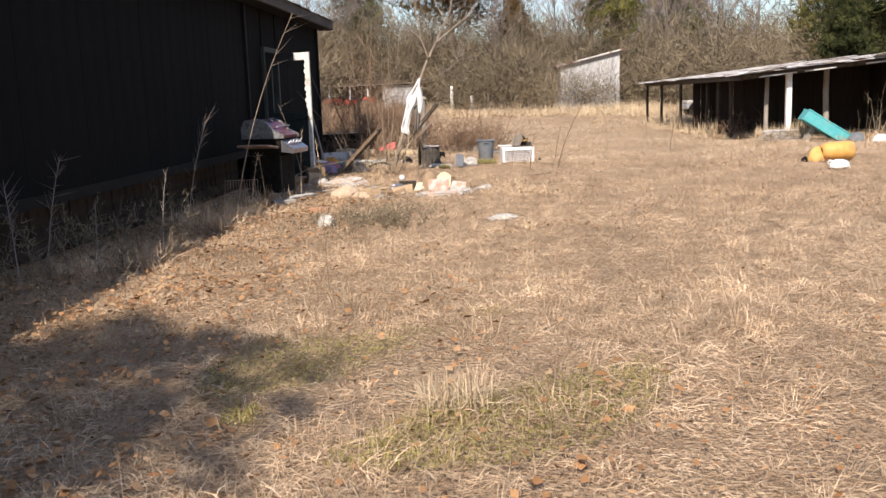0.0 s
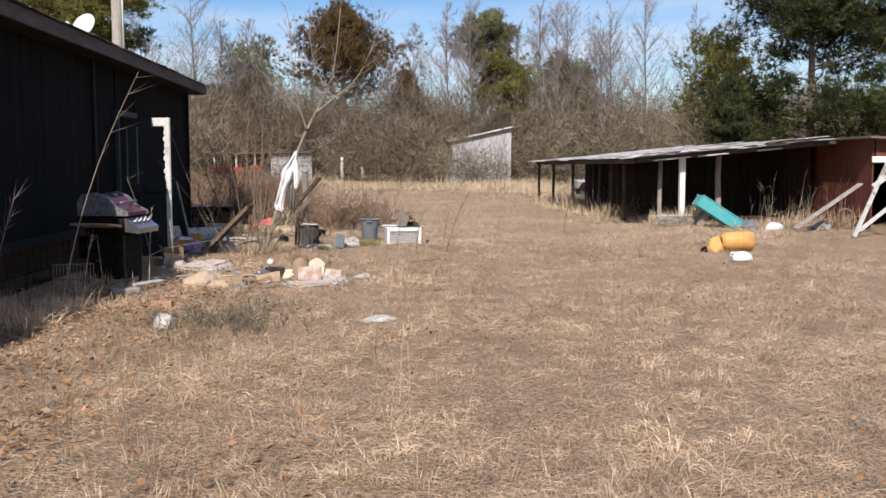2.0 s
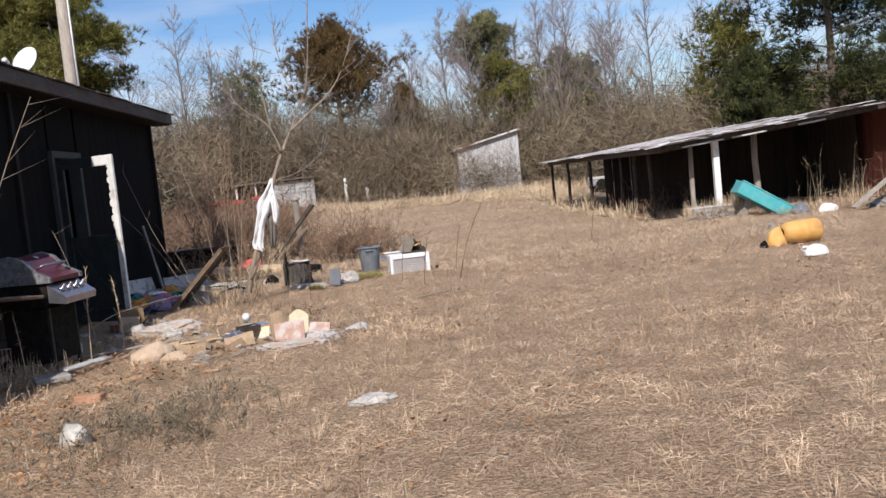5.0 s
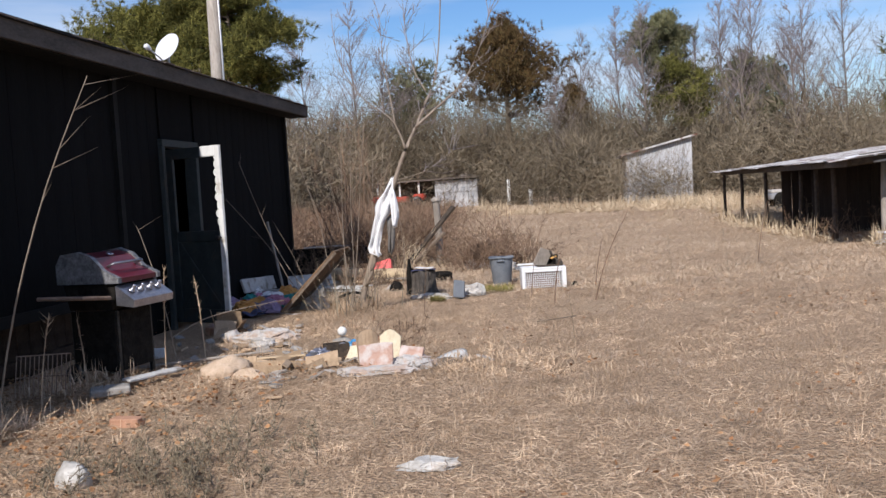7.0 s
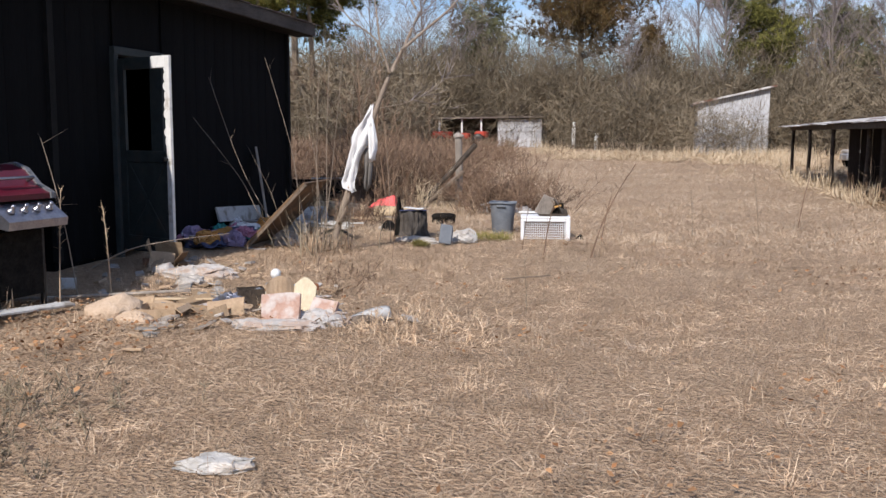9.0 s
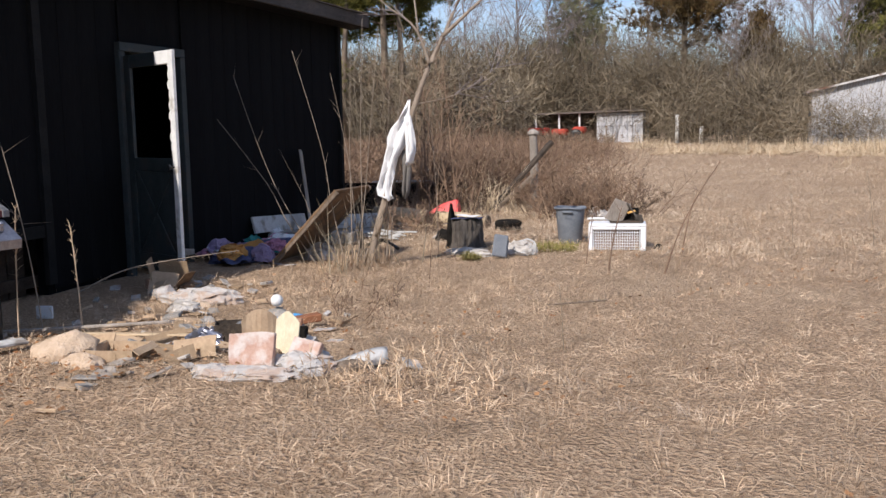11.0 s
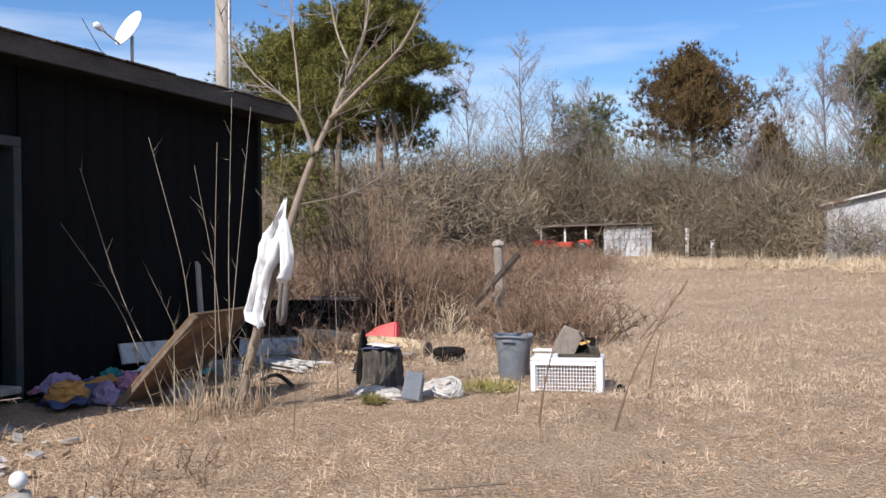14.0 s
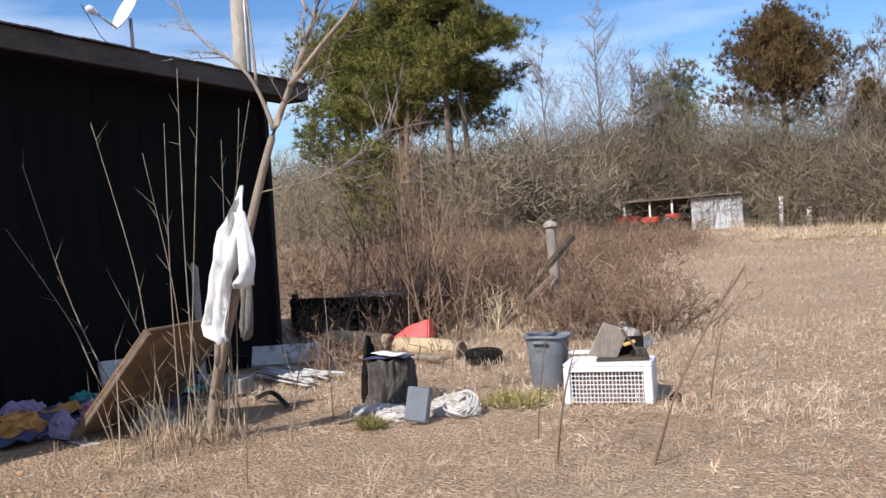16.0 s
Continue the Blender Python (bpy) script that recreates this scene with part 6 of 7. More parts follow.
def build_curved_metal():
    bm = bmesh.new()
    n = 14
    rows = []
    for i in range(n + 1):
        u = i / n
        x, lift = -0.19 + 0.38 * u, 0.015 + 0.075 * math.sin(u * math.pi * 0.58) ** 1.3
        rows.append([bm.verts.new((x, -0.07 + 0.02 * math.sin(u * 7), lift * 0.35)), bm.verts.new((x, -0.01, lift)), bm.verts.new((x + 0.02, 0.06 + 0.01 * math.cos(u * 6), lift * 1.08))])
    for a, b in zip(rows, rows[1:]):
        for k in (0, 1):
            bm.faces.new((a[k], b[k], b[k + 1], a[k + 1])).smooth = True
    bm.normal_update()
    bmesh.ops.solidify(bm, geom=bm.faces[:], thickness=0.008)
    solo("curved_sheet", bm, M_GATE, pose(0.53, 12.88, 0.0, 0, 0, 36), "curved pale sheet of siding propped in grass", "sheet")


build_curved_metal()
lump("dark_clod", 0.54, 12.86, (0.34, 0.18, 0.065), M_BARK, "dark earth clod under the curved sheet", "clod", 16, 40)
# white sheets and rubble near the doorway
sheet("plastic_sheet", -1.58, 14.52, 0.66, 0.34, 0.11, M_FOAM, "crumpled white plastic sheet on the ground", "plastic sheet", 17, 6)
sheet("plastic_sheet", -1.50, 14.15, 0.30, 0.22, 0.07, M_FILM, "cloudy plastic film on rubble", "plastic sheet", 18, -10)
lump("insulation_wad", -1.50, 14.30, (0.30, 0.16, 0.07), M_WOOL, "tan wool under the plastic sheet", "insulation", 19)
lump("foam_scrap", -1.98, 14.55, (0.24, 0.18, 0.12), M_FOAM, "white foam lump by the doorway rubble", "foam", 20)
for i, (bx, by, rz_, ty, hh) in enumerate(((-2.18, 15.08, 20, 28, 0.0), (-2.08, 14.95, -30, 12, 0.0), (-2.28, 14.92, 50, 8, 0.0))):
    bk = bm_box((0.26, 0.10, 0.09), (0, 0, 0.05), bevel=0.008, rough=0.005, cuts=2)
    solo("brick", bk, M_BROWNWOOD if i < 2 else M_BRICK, pose(bx, by, hh, 0, ty, rz_), "brown block tipped on the rubble by the door", "block", "rubble blocks")
lump("foam_scrap", -2.33, 14.98, (0.20, 0.15, 0.12), M_PINK, "pinkish broken tile lump by the door", "rubble", 21)
lump("concrete_chunk", -1.25, 14.15, (0.12, 0.10, 0.05), M_CONC, "small concrete crumb in the grass", "rubble", 22)
sheet("foam_sheet", -1.15, 13.75, 0.40, 0.26, 0.04, M_CARD, "flattened tan cardboard sheet on grass", "cardboard", 23, 12)
rc = thing("torn_carton", pose(-2.16, 14.82, 0.0, 0, 0, 18), "torn brown carton standing open by the doorway", "cardboard")
for at, size, rot, mm in (((-0.09, 0.0, 0.15), (0.007, 0.20, 0.30), (0, -14, 8), M_CARDSHADE), ((0.06, 0.09, 0.14), (0.26, 0.007, 0.26), (12, 0, -6), M_CARDSHADE), ((0.02, -0.08, 0.10), (0.22, 0.007, 0.18), (-26, 10, 10), M_CARD),
                          ((0.16, 0.0, 0.09), (0.007, 0.20, 0.22), (0, 38, -12), M_BROWNWOOD), ((-0.02, -0.16, 0.07), (0.18, 0.007, 0.13), (-48, -12, -28), M_CARD)):
    part("panel", bm_box(size, at, Euler([radians(v) for v in rot]).to_matrix(), rough=0.012, cuts=4), mm, rc)
sheet("flat_carton", -1.92, 14.86, 0.34, 0.26, 0.03, M_CARD, "flattened tan carton lying by the doorway", "cardboard", 27, -20)
lump("clothes_mound", -2.62, 17.3, (0.85, 1.9, 0.17), M_NAVY, "mound of dark damp clothes on the ground", "clothes", 28, 0, 0.25)
scrap_mats = ((M_FOAM, "white foam"), (M_CARD, "tan cardboard"), (M_FILM, "cloudy plastic"), (M_CONC, "grey plaster"), (M_GREYWOOD, "grey wood"), (M_CARDSHADE, "brown cardboard"))
for i in range(150):
    mm, word = scrap_mats[int(rng.integers(0, 6))]
    if i < 108:
        sx, sy = rng.normal(-0.80, 0.50), rng.normal(13.25, 0.55)
    else:
        sx, sy = rng.normal(-1.9, 0.35), rng.normal(14.75, 0.3)
    s = rng.uniform(0.035, 0.16)
    solo("litter_scrap", bm_box((s, s * rng.uniform(0.4, 0.9), rng.uniform(0.008, 0.03)), (0, 0, 0.012), bevel=0.003, rough=0.006, cuts=2), mm, pose(sx, sy, 0.012, rng.uniform(-18, 18), rng.uniform(-18, 18), rng.uniform(0, 180)),
         word + " scrap lying in trampled grass", "scrap", "scattered litter")
# slab and plank by the wall foot
solo("stone_slab", bm_box((0.30, 0.20, 0.06), (0, 0, 0.03), bevel=0.012, rough=0.008, cuts=2), M_CONC, pose(-2.02, 12.02, 0.0, 0, 0, 30), "grey-green stone slab at the wall foot", "slab")
plank("white_board", (-2.0, 12.25, 0.06), (-1.76, 12.78, 0.05), 0.10, 0.02, M_GATE, "white painted board lying in grass", 0.1)
plank("lath", (-2.4, 12.9, 0.03), (-1.2, 13.6, 0.04), 0.035, 0.02, M_GREYWOOD, "grey stick lying by the shadow edge")
# lone things in the grass
lump("clear_bag", -1.04, 9.74, (0.20, 0.16, 0.14), M_BAGWHITE, "crumpled white plastic bag among grey weeds", "bag", 24, 0, 0.22)
sheet("clear_bag", 0.84, 9.93, 0.30, 0.15, 0.05, M_BAGWHITE, "crumpled clear plastic bag on grass", "bag", 25, 10)

# ---- junk beyond the tree ----
tb = thing("plywood_top", pose(0, 0, 0), "brown plywood tabletop leaning on its edge", "tabletop")
tilt_m = Matrix.Translation((-1.72, 17.0, 0.405)) @ axis_rot((0, 0, 0), (0.71, 0.02, 0.72))
bm = bm_box((1.04, 0.92, 0.025), bevel=0.004)
bmesh.ops.transform(bm, matrix=tilt_m, verts=bm.verts[:])
part("top", bm, M_BROWNWOOD, tb)
for yy in (-0.44, 0.44):
    bm = bm_box((1.04, 0.035, 0.05), (0, yy, -0.02), bevel=0.005, rough=0.004, cuts=2)
    bmesh.ops.transform(bm, matrix=tilt_m, verts=bm.verts[:])
    part("apron", bm, M_BARK, tb, "weathered brown edge strip")
cl = (("navy", M_NAVY), ("lav", M_LAV), ("pink", M_PINKCLOTH), ("teal", M_TEALCLOTH), ("white", M_CLOTH), ("orange", M_ORANGE))
words = {"navy": "crumpled navy cloth in a clothes heap", "lav": "crumpled lavender cloth in a clothes heap", "pink": "crumpled pink cloth in a clothes heap",
         "teal": "crumpled teal cloth in a clothes heap", "white": "crumpled pale cloth in a clothes heap", "orange": "crumpled orange cloth in a clothes heap"}
for i in range(36):
    key, mm = cl[(i * 5 + i // 6) % 6] if i % 3 else cl[i % 2]
    px, py = rng.uniform(-2.95, -2.25), 16.45 + 1.8 * (i / 35) + rng.uniform(-0.1, 0.1)
    pw, pd, ph, pz = rng.uniform(0.2, 0.44), rng.uniform(0.16, 0.32), rng.uniform(0.07, 0.16), 0.03 + 0.025 * (i % 3)
    body = crumple(pw, pd, ph, 30 + i) if i % 2 else bm_sheet(pw, pd, 14, 12, ph, 30 + i, 0.004, 6.0)
    solo("clothing", body, mm, pose(px, py, pz, 0, 0, rng.uniform(0, 180)), words[key], "clothes", "heap of old clothes")
plank("white_board", (-2.98, 17.7, 0.28), (-2.92, 18.9, 0.22), 0.20, 0.03, M_GATE, "white board lying against the house wall", 1.3)
plank("white_board", (-2.66, 18.6, 0.0), (-2.98, 18.95, 1.12), 0.13, 0.03, M_GREYWOOD, "pale plank leaning on the house wall", 1.2)
plank("white_board", (-2.95, 19.7, 0.12), (-2.3, 20.0, 0.13), 0.22, 0.04, M_GATE, "white painted board on the ground behind the tree", 1.0)
plank("concrete_step", (-2.9, 18.2, 0.10), (-2.0, 18.4, 0.08), 0.26, 0.14, M_CONC, "low grey concrete step by the wall", 0.0, "step", 0.01, 0.006)
for i in range(18):
    a0 = 0.55 + 0.06 * rng.normal()
    x0, y0 = -2.42 + 0.07 * rng.normal(), 19.08 + 0.028 * i
    LL = rng.uniform(0.75, 1.05)
    plank("lath", (x0, y0, 0.03 + 0.012 * (i % 5)), (x0 + LL * math.cos(-a0), y0 + LL * math.sin(-a0), 0.05 + 0.012 * (i % 4)), 0.032, 0.016, M_GATE, "grey weathered lath in a loose bundle", rng.uniform(-0.4, 0.4))
bm = bm_tube(smooth_path([(-1.72, 18.15, 0.02), (-1.45, 18.0, 0.10), (-1.2, 17.85, 0.03)], 4), 0.02, 6)
solo("bent_hose", bm, M_DARKMETAL, pose(0, 0, 0), "short dark bent hose by the tree foot", "hose")
sheet("clear_bag", -1.78, 17.05, 0.34, 0.24, 0.14, M_FILM, "crumpled clear plastic by the tabletop", "bag", 60)
sheet("paper_scrap", -1.95, 16.55, 0.26, 0.10, 0.02, M_FOAM, "white paper strip at the tabletop's foot", "paper", 61, -8)


def build_stump():
    st = thing("tree_stump", pose(-0.53, 18.3, 0), "charred hollow tree stump with a splintered side", "stump")
    bm = bmesh.new()
    n = 40
    prof = [(1.25, -0.03), (1.12, 0.03), (1.02, 0.09), (1.03, 0.15), (0.98, 0.21), (1.01, 0.27), (0.96, 0.32), (0.88, 0.337), (0.4, 0.322)]
    rings = []
    for r, z in prof:
        rings.append([bm.verts.new(((0.185 * r * (1 + 0.06 * math.sin(k * 1.9) + 0.06 * math.sin(k * 3.1 + z * 9) + 0.05 * math.sin(k * 0.7))) * math.cos(2 * math.pi * k / n),
                                    (0.185 * r * (1 + 0.06 * math.sin(k * 1.9) + 0.06 * math.sin(k * 3.1 + z * 9) + 0.05 * math.sin(k * 0.7))) * math.sin(2 * math.pi * k / n), z + 0.012 * math.sin(k * 1.3))) for k in range(n)])
    for a, b in zip(rings, rings[1:]):
        for k in range(n):
            bm.faces.new((a[k], a[(k + 1) % n], b[(k + 1) % n], b[k]))
    bm.faces.new(rings[-1])
    part("trunk", bm, M_STUMP, st)
    bm = bmesh.new()
    for k in range(9):
        a = math.pi * (0.82 + 0.045 * k)
        h = 0.34 + 0.17 * math.exp(-((k - 4) / 2.0) ** 2) + 0.05 * rng.random()
        bm_tube([(0.20 * math.cos(a), 0.20 * math.sin(a), -0.02), (0.19 * math.cos(a), 0.19 * math.sin(a), h * 0.6), (0.18 * math.cos(a), 0.18 * math.sin(a), h)], [0.042, 0.036, 0.008], 5, bm)
    part("splinter_ridge", bm, M_SOOT, st, "charred black splinters")
    sheet("frosted_cloth", -0.50, 18.27, 0.34, 0.24, 0.045, M_NAVY, "navy cloth lying on the stump", "cloth", 62, 10, 0.335)
    sheet("frosted_cloth", -0.48, 18.22, 0.26, 0.14, 0.03, M_CLOTH, "pale cloth lying on the stump", "cloth", 63, -15, 0.375)


build_stump()
sheet("plastic_sheet", -0.38, 17.85, 0.46, 0.26, 0.06, M_FILM, "dirty pale plastic sheet before the stump", "plastic sheet", 64, 8)
vt = bmesh.new()
bm_box((0.155, 0.03, 0.24), (0, 0, 0.13), bevel=0.012, bm=vt)
bm_box((0.06, 0.10, 0.20), (0.06, 0.05, 0.11), bevel=0.012, bm=vt)
solo("plastic_duct", vt, M_BIN, pose(0.07, 17.55, 0.0, -14, 10, 24), "bluish grey plastic duct piece standing in grass", "duct")


def build_netting():
    bm = bmesh.new()
    for k in range(4):
        pts = [(0.12 * math.cos(a) * (1 - 0.14 * k) + 0.012 * math.sin(3 * a + k), 0.09 * math.sin(a) + 0.02 * k, 0.085 + 0.065 * math.sin(a + 0.3 * k) + 0.012 * math.sin(2 * a)) for a in [2 * math.pi * j / 20 for j in range(21)]]
        bm_tube(pts, 0.0055, 5, bm, False)
    solo("coiled_cord", bm, M_GATE, pose(0.28, 17.85, 0.0, 0, 0, 20), "loose coil of white cord on the grass", "cord")
    sheet("clear_bag", 0.20, 17.92, 0.40, 0.22, 0.13, M_FILM, "crumpled pale plastic film by the cord", "bag", 65)
    sheet("plastic_sheet", -0.22, 17.72, 0.36, 0.20, 0.06, M_FILM, "trampled pale plastic film before the stump", "plastic sheet", 66, -12)


build_netting()


def build_logs():
    for x0, y0, x1, y1, z, r in ((-2.82, 20.98, -1.95, 20.84, 0.12, 0.12), (-1.68, 20.52, -0.90, 20.40, 0.11, 0.11)):
        c = thing("cut_log", pose(x0, y0, 0), "pale split log lying on the ground", "log", "split logs")
        d = Vector((x1 - x0, y1 - y0, -0.02))
        part("wood", bm_tube([Vector((0, 0, z)), Vector((0, 0, z)) + d * 0.5 + Vector((0, 0, 0.01)), Vector((0, 0, z)) + d], [r, r * 0.96, r * 0.9], 11), M_LOGEND, c)
        part("end_bark", bm_tube([Vector((0, 0, z)) + d * 0.97, Vector((0, 0, z)) + d * 1.03], [r * 0.93, r * 0.8], 11), M_BARK, c)
    bm = bmesh.new()
    vs = [bm.verts.new(v) for v in ((-0.30, -0.1, 0), (0.30, -0.1, 0), (0.30, 0.2, 0), (-0.3, 0.2, 0), (-0.08, 0.0, 0.17), (0.27, 0.0, 0.27), (0.27, 0.12, 0.27), (-0.08, 0.12, 0.17))]
    for q in ((0, 1, 5, 4), (1, 2, 6, 5), (2, 3, 7, 6), (3, 0, 4, 7), (4, 5, 6, 7), (3, 2, 1, 0)):
        bm.faces.new([vs[k] for k in q])
    bmesh.ops.bevel(bm, geom=bm.edges[:], offset=0.025, segments=2, affect='EDGES')
    bmesh.ops.scale(bm, vec=(0.75, 0.75, 0.75), verts=bm.verts[:])
    solo("red_tub", bm, M_RED, pose(-1.70, 20.90, 0.16, 0, 0, 0), "bright red plastic tub resting on logs", "tub")
    plank("lath", (-2.2, 20.3, 0.04), (-1.3, 20.2, 0.05), 0.09, 0.03, M_PALEWOOD, "pale lumber offcut by the logs")
    plank("lath", (-1.5, 20.3, 0.06), (-0.9, 20.0, 0.08), 0.07, 0.03, M_GREYWOOD, "grey lumber offcut by the logs")
    t = bmesh.new()
    for j in range(2):
        bm_tube([(0.14 * math.cos(a), 0.14 * math.sin(a), 0.05 + 0.06 * j) for a in [2 * math.pi * k / 20 for k in range(21)]], 0.045, 8, t, False)
    solo("small_tyre", t, M_SOOT, pose(-0.51, 20.08, 0), "small black tyre lying by the logs", "tyre")
    lump("dark_scrap", -1.05, 19.0, (0.22, 0.18, 0.14), M_SOOT, "black plastic scrap by the stump", "scrap", 66)
    lump("dark_scrap", -1.15, 19.15, (0.20, 0.12, 0.08), M_FILM, "shiny film scrap by the stump", "scrap", 67)


build_logs()


def build_bin():
    b = thing("trash_bin", pose(0.56, 18.93, 0), "grey plastic waste bin standing in grass", "bin")
    part("bucket", bm_lathe([(0.125, 0.0), (0.135, 0.02), (0.170, 0.40), (0.172, 0.435), (0.158, 0.435), (0.155, 0.40), (0.118, 0.03)], 30), M_BIN, b)
    bm = bmesh.new()
    bm_tube([(0.178 * math.cos(a), 0.178 * math.sin(a), 0.425 + 0.006 * math.sin(a * 3)) for a in [2 * math.pi * k / 28 for k in range(29)]], 0.014, 6, bm, False)
    part("rim", bm, M_BIN, b)
    part("grip", bm_box((0.12, 0.03, 0.025), (0.0, -0.178, 0.385), bevel=0.008), M_BIN, b)


build_bin()


def build_crate():
    c = thing("air_conditioner", pose(1.20, 18.35, 0.0, 0, 0, 8), "white boxy air conditioner shell with a wire grille", "air conditioner")
    w, h, d, t = 0.625, 0.30, 0.36, 0.045
    part("top", bm_box((w, d, 0.03), (0, d / 2, h - 0.015), bevel=0.008), M_WHITEPLASTIC, c)
    part("side", bm_box((t, d, h - 0.03), (-w / 2 + t / 2, d / 2, (h - 0.03) / 2), bevel=0.008), M_WHITEPLASTIC, c)
    part("side", bm_box((0.06, d, h - 0.03), (w / 2 - 0.03, d / 2, (h - 0.03) / 2), bevel=0.008), M_WHITEPLASTIC, c)
    part("front_rail", bm_box((w - 0.105, 0.03, 0.035), (-0.008, 0.016, h - 0.048), bevel=0.006), M_WHITEPLASTIC, c)
    part("back", bm_box((w - 0.105, 0.02, h - 0.03), (-0.008, d - 0.02, (h - 0.03) / 2)), M_BIN, c)
    gr = bmesh.new()
    for i in range(20):
        x = -w / 2 + t + 0.01 + (w - 0.125) * i / 19
        bm_tube([(x, 0.02, 0.01), (x, 0.02, h - 0.06)], 0.0035, 5, gr)
    for j in range(8):
        z = 0.02 + (h - 0.085) * j / 7
        bm_tube([(-w / 2 + t, 0.024, z), (w / 2 - 0.06, 0.024, z)], 0.0035, 5, gr)
    part("grille", gr, M_WHITEPLASTIC, c, "white wire grille")
    part("coil", bm_box((w - 0.14, 0.02, h - 0.08), (-0.008, 0.10, (h - 0.08) / 2 + 0.01)), M_RUSTSHELF, c)
    k = thing("broken_box", pose(1.24, 18.52, h, 0, 0, 8), "broken dark wooden box on the air conditioner", "box")
    for nm, at, size, rot, mm in (("side", (-0.06, -0.02, 0.125), (0.20, 0.016, 0.26), (16, 24, 24), M_GREYWOOD), ("side", (0.09, 0.05, 0.11), (0.016, 0.22, 0.25), (0, -32, 14), M_STUMP),
                                  ("base", (0.03, 0.02, 0.012), (0.36, 0.22, 0.016), (0, 0, 5), M_DARKWOOD), ("side", (0.04, 0.10, 0.08), (0.26, 0.014, 0.15), (-8, 0, 6), M_SOOT), ("side", (0.17, -0.03, 0.05), (0.10, 0.014, 0.09), (24, 0, -30), M_STUMP)):
        part(nm, bm_box(size, at, Euler([radians(v) for v in rot]).to_matrix(), bevel=0.003, rough=0.006, cuts=2), mm, k)
    part("yellow_strip", bm_box((0.09, 0.03, 0.022), (0.09, -0.05, 0.125), Euler((0, radians(-15), radians(20))).to_matrix(), bevel=0.004), M_YELLOW, k, "yellow plastic strip")
    plank("white_board", (0.80, 18.78, 0.315), (1.28, 18.76, 0.325), 0.10, 0.02, M_WHITEPAINT, "white board lying across the air conditioner")
    lump("dark_scrap", 1.62, 18.6, (0.10, 0.10, 0.07), M_SOOT, "dark lump beside the air conditioner", "scrap", 68)


build_crate()


def build_post():
    solo("fence_post", bm_tube([(0, 0, -0.1), (0.01, 0, 0.7), (-0.01, 0, 1.20), (-0.01, 0, 1.30)], [0.075, 0.07, 0.068, 0.07], 9), M_GREYWOOD, pose(-1.06, 23.8, 0), "grey weathered fence post standing in brush", "post")
    lump("post_cap", -1.07, 23.8, (0.20, 0.18, 0.09), M_GREYWOOD, "pale splintered lump resting on the fence post", "cap", 69, 0, 0.2, 1.28)
    plank("dark_beam", (-1.72, 23.2, -0.05), (-0.70, 23.6, 1.14), 0.11, 0.06, M_DARKWOOD, "dark rotten beam leaning in the brush", 0.4, "beam", 0.01, 0.012)
    plank("dark_beam", (-1.55, 23.0, 0.0), (-0.85, 23.2, 0.66), 0.10, 0.06, M_BARK, "brown fallen branch leaning in the brush", 0.2, "branch", 0.01, 0.012)
    # heap of scrap covered in dead vines
    lump("overgrown_mound", 0.0, 22.6, (0.60, 0.5, 0.46), M_VINE, "dark scrap heap overgrown with dead vines", "heap", 70, 0, 0.4, 0, 0, 4, 2.5)
    for i, (sx, sy, mm) in enumerate(((-0.25, 22.2, M_FILM), (0.05, 22.15, M_FILM), (0.30, 22.1, M_FILM), (0.50, 21.6, M_FILM), (0.75, 21.3, M_BIN))):
        sheet("plastic_sheet", sx, sy, 0.28, 0.2, 0.14, mm, "glinting plastic scrap on the overgrown heap", "plastic sheet", 71 + i, 20 * i, 0.0)


build_post()
def build_low_fence():
    f = thing("low_board_fence", pose(0, 0, 0), "low dark rotten board fence behind the logs", "fence")
    for k in range(4):
        for x in (-3.75, -2.68):
            part("board", bm_box((1.06, 0.025, 0.128), (x, 22.3 + 0.008 * rng.normal(), 0.06 + 0.13 * k), Euler((0, 0.008 * rng.normal(), 0)).to_matrix(), bevel=0.004, rough=0.003, cuts=1), M_SOOT, f)
    for x in (-4.25, -3.25, -2.3):
        part("post", bm_box((0.07, 0.07, 0.6), (x, 22.37, 0.27), bevel=0.006), M_DARKWOOD, f)


build_low_fence()
plank("white_board", (-3.4, 22.27, 0.535), (-2.45, 22.3, 0.55), 0.16, 0.02, M_GATE, "pale board lying along the low fence")
thicket("fence_brush", 26, (-4.3, -1.8), (21.5, 22.2), (0.4, 0.9), M_BRUSH, "dead brush before the low fence", 5, (6, 3), 0.5, 0.006)
straw("brush_grass", 3000, -2.6, 0.8, 21.6, 24.2, (0.15, 0.42), (0.004, 0.009), 1.2, M_STRAW_PALE, "tan dead grass among the brush", lambda x, y: patch(x, y, 1.6, 1.0) > 0.1, 1.0)
thicket("tree_foot_stems", 6, (-1.5, -0.95), (16.6, 17.0), (0.4, 1.0), M_TWIG, "dry broken stems round the tree's foot", 5, (3,), 0.22, 0.008)
thicket("foot_brush", 12, (-2.0, -1.0), (19.2, 20.2), (0.35, 0.8), M_BRUSH, "dead brush between the tree and the logs", 5, (6, 3), 0.5, 0.006)
straw("tree_foot_grass", 600, -1.5, -0.85, 16.5, 17.0, (0.10, 0.30), (0.003, 0.006), 1.5, M_STRAW, "dry grass round the tree's foot", None, 1.0)
thicket("heap_vines", 34, (-0.45, 0.7), (21.9, 23.0), (0.5, 0.95), M_BRUSH, "dead vines over the scrap heap", 6, (7, 4), 0.7, 0.009)
thicket("dead_leaves_bush", 7, (-2.6, -1.7), (22.6, 23.6), (0.6, 1.0), M_STRAW_PALE, "tan dead grass clumps in the brush", 10, (4,), 0.4, 0.008)
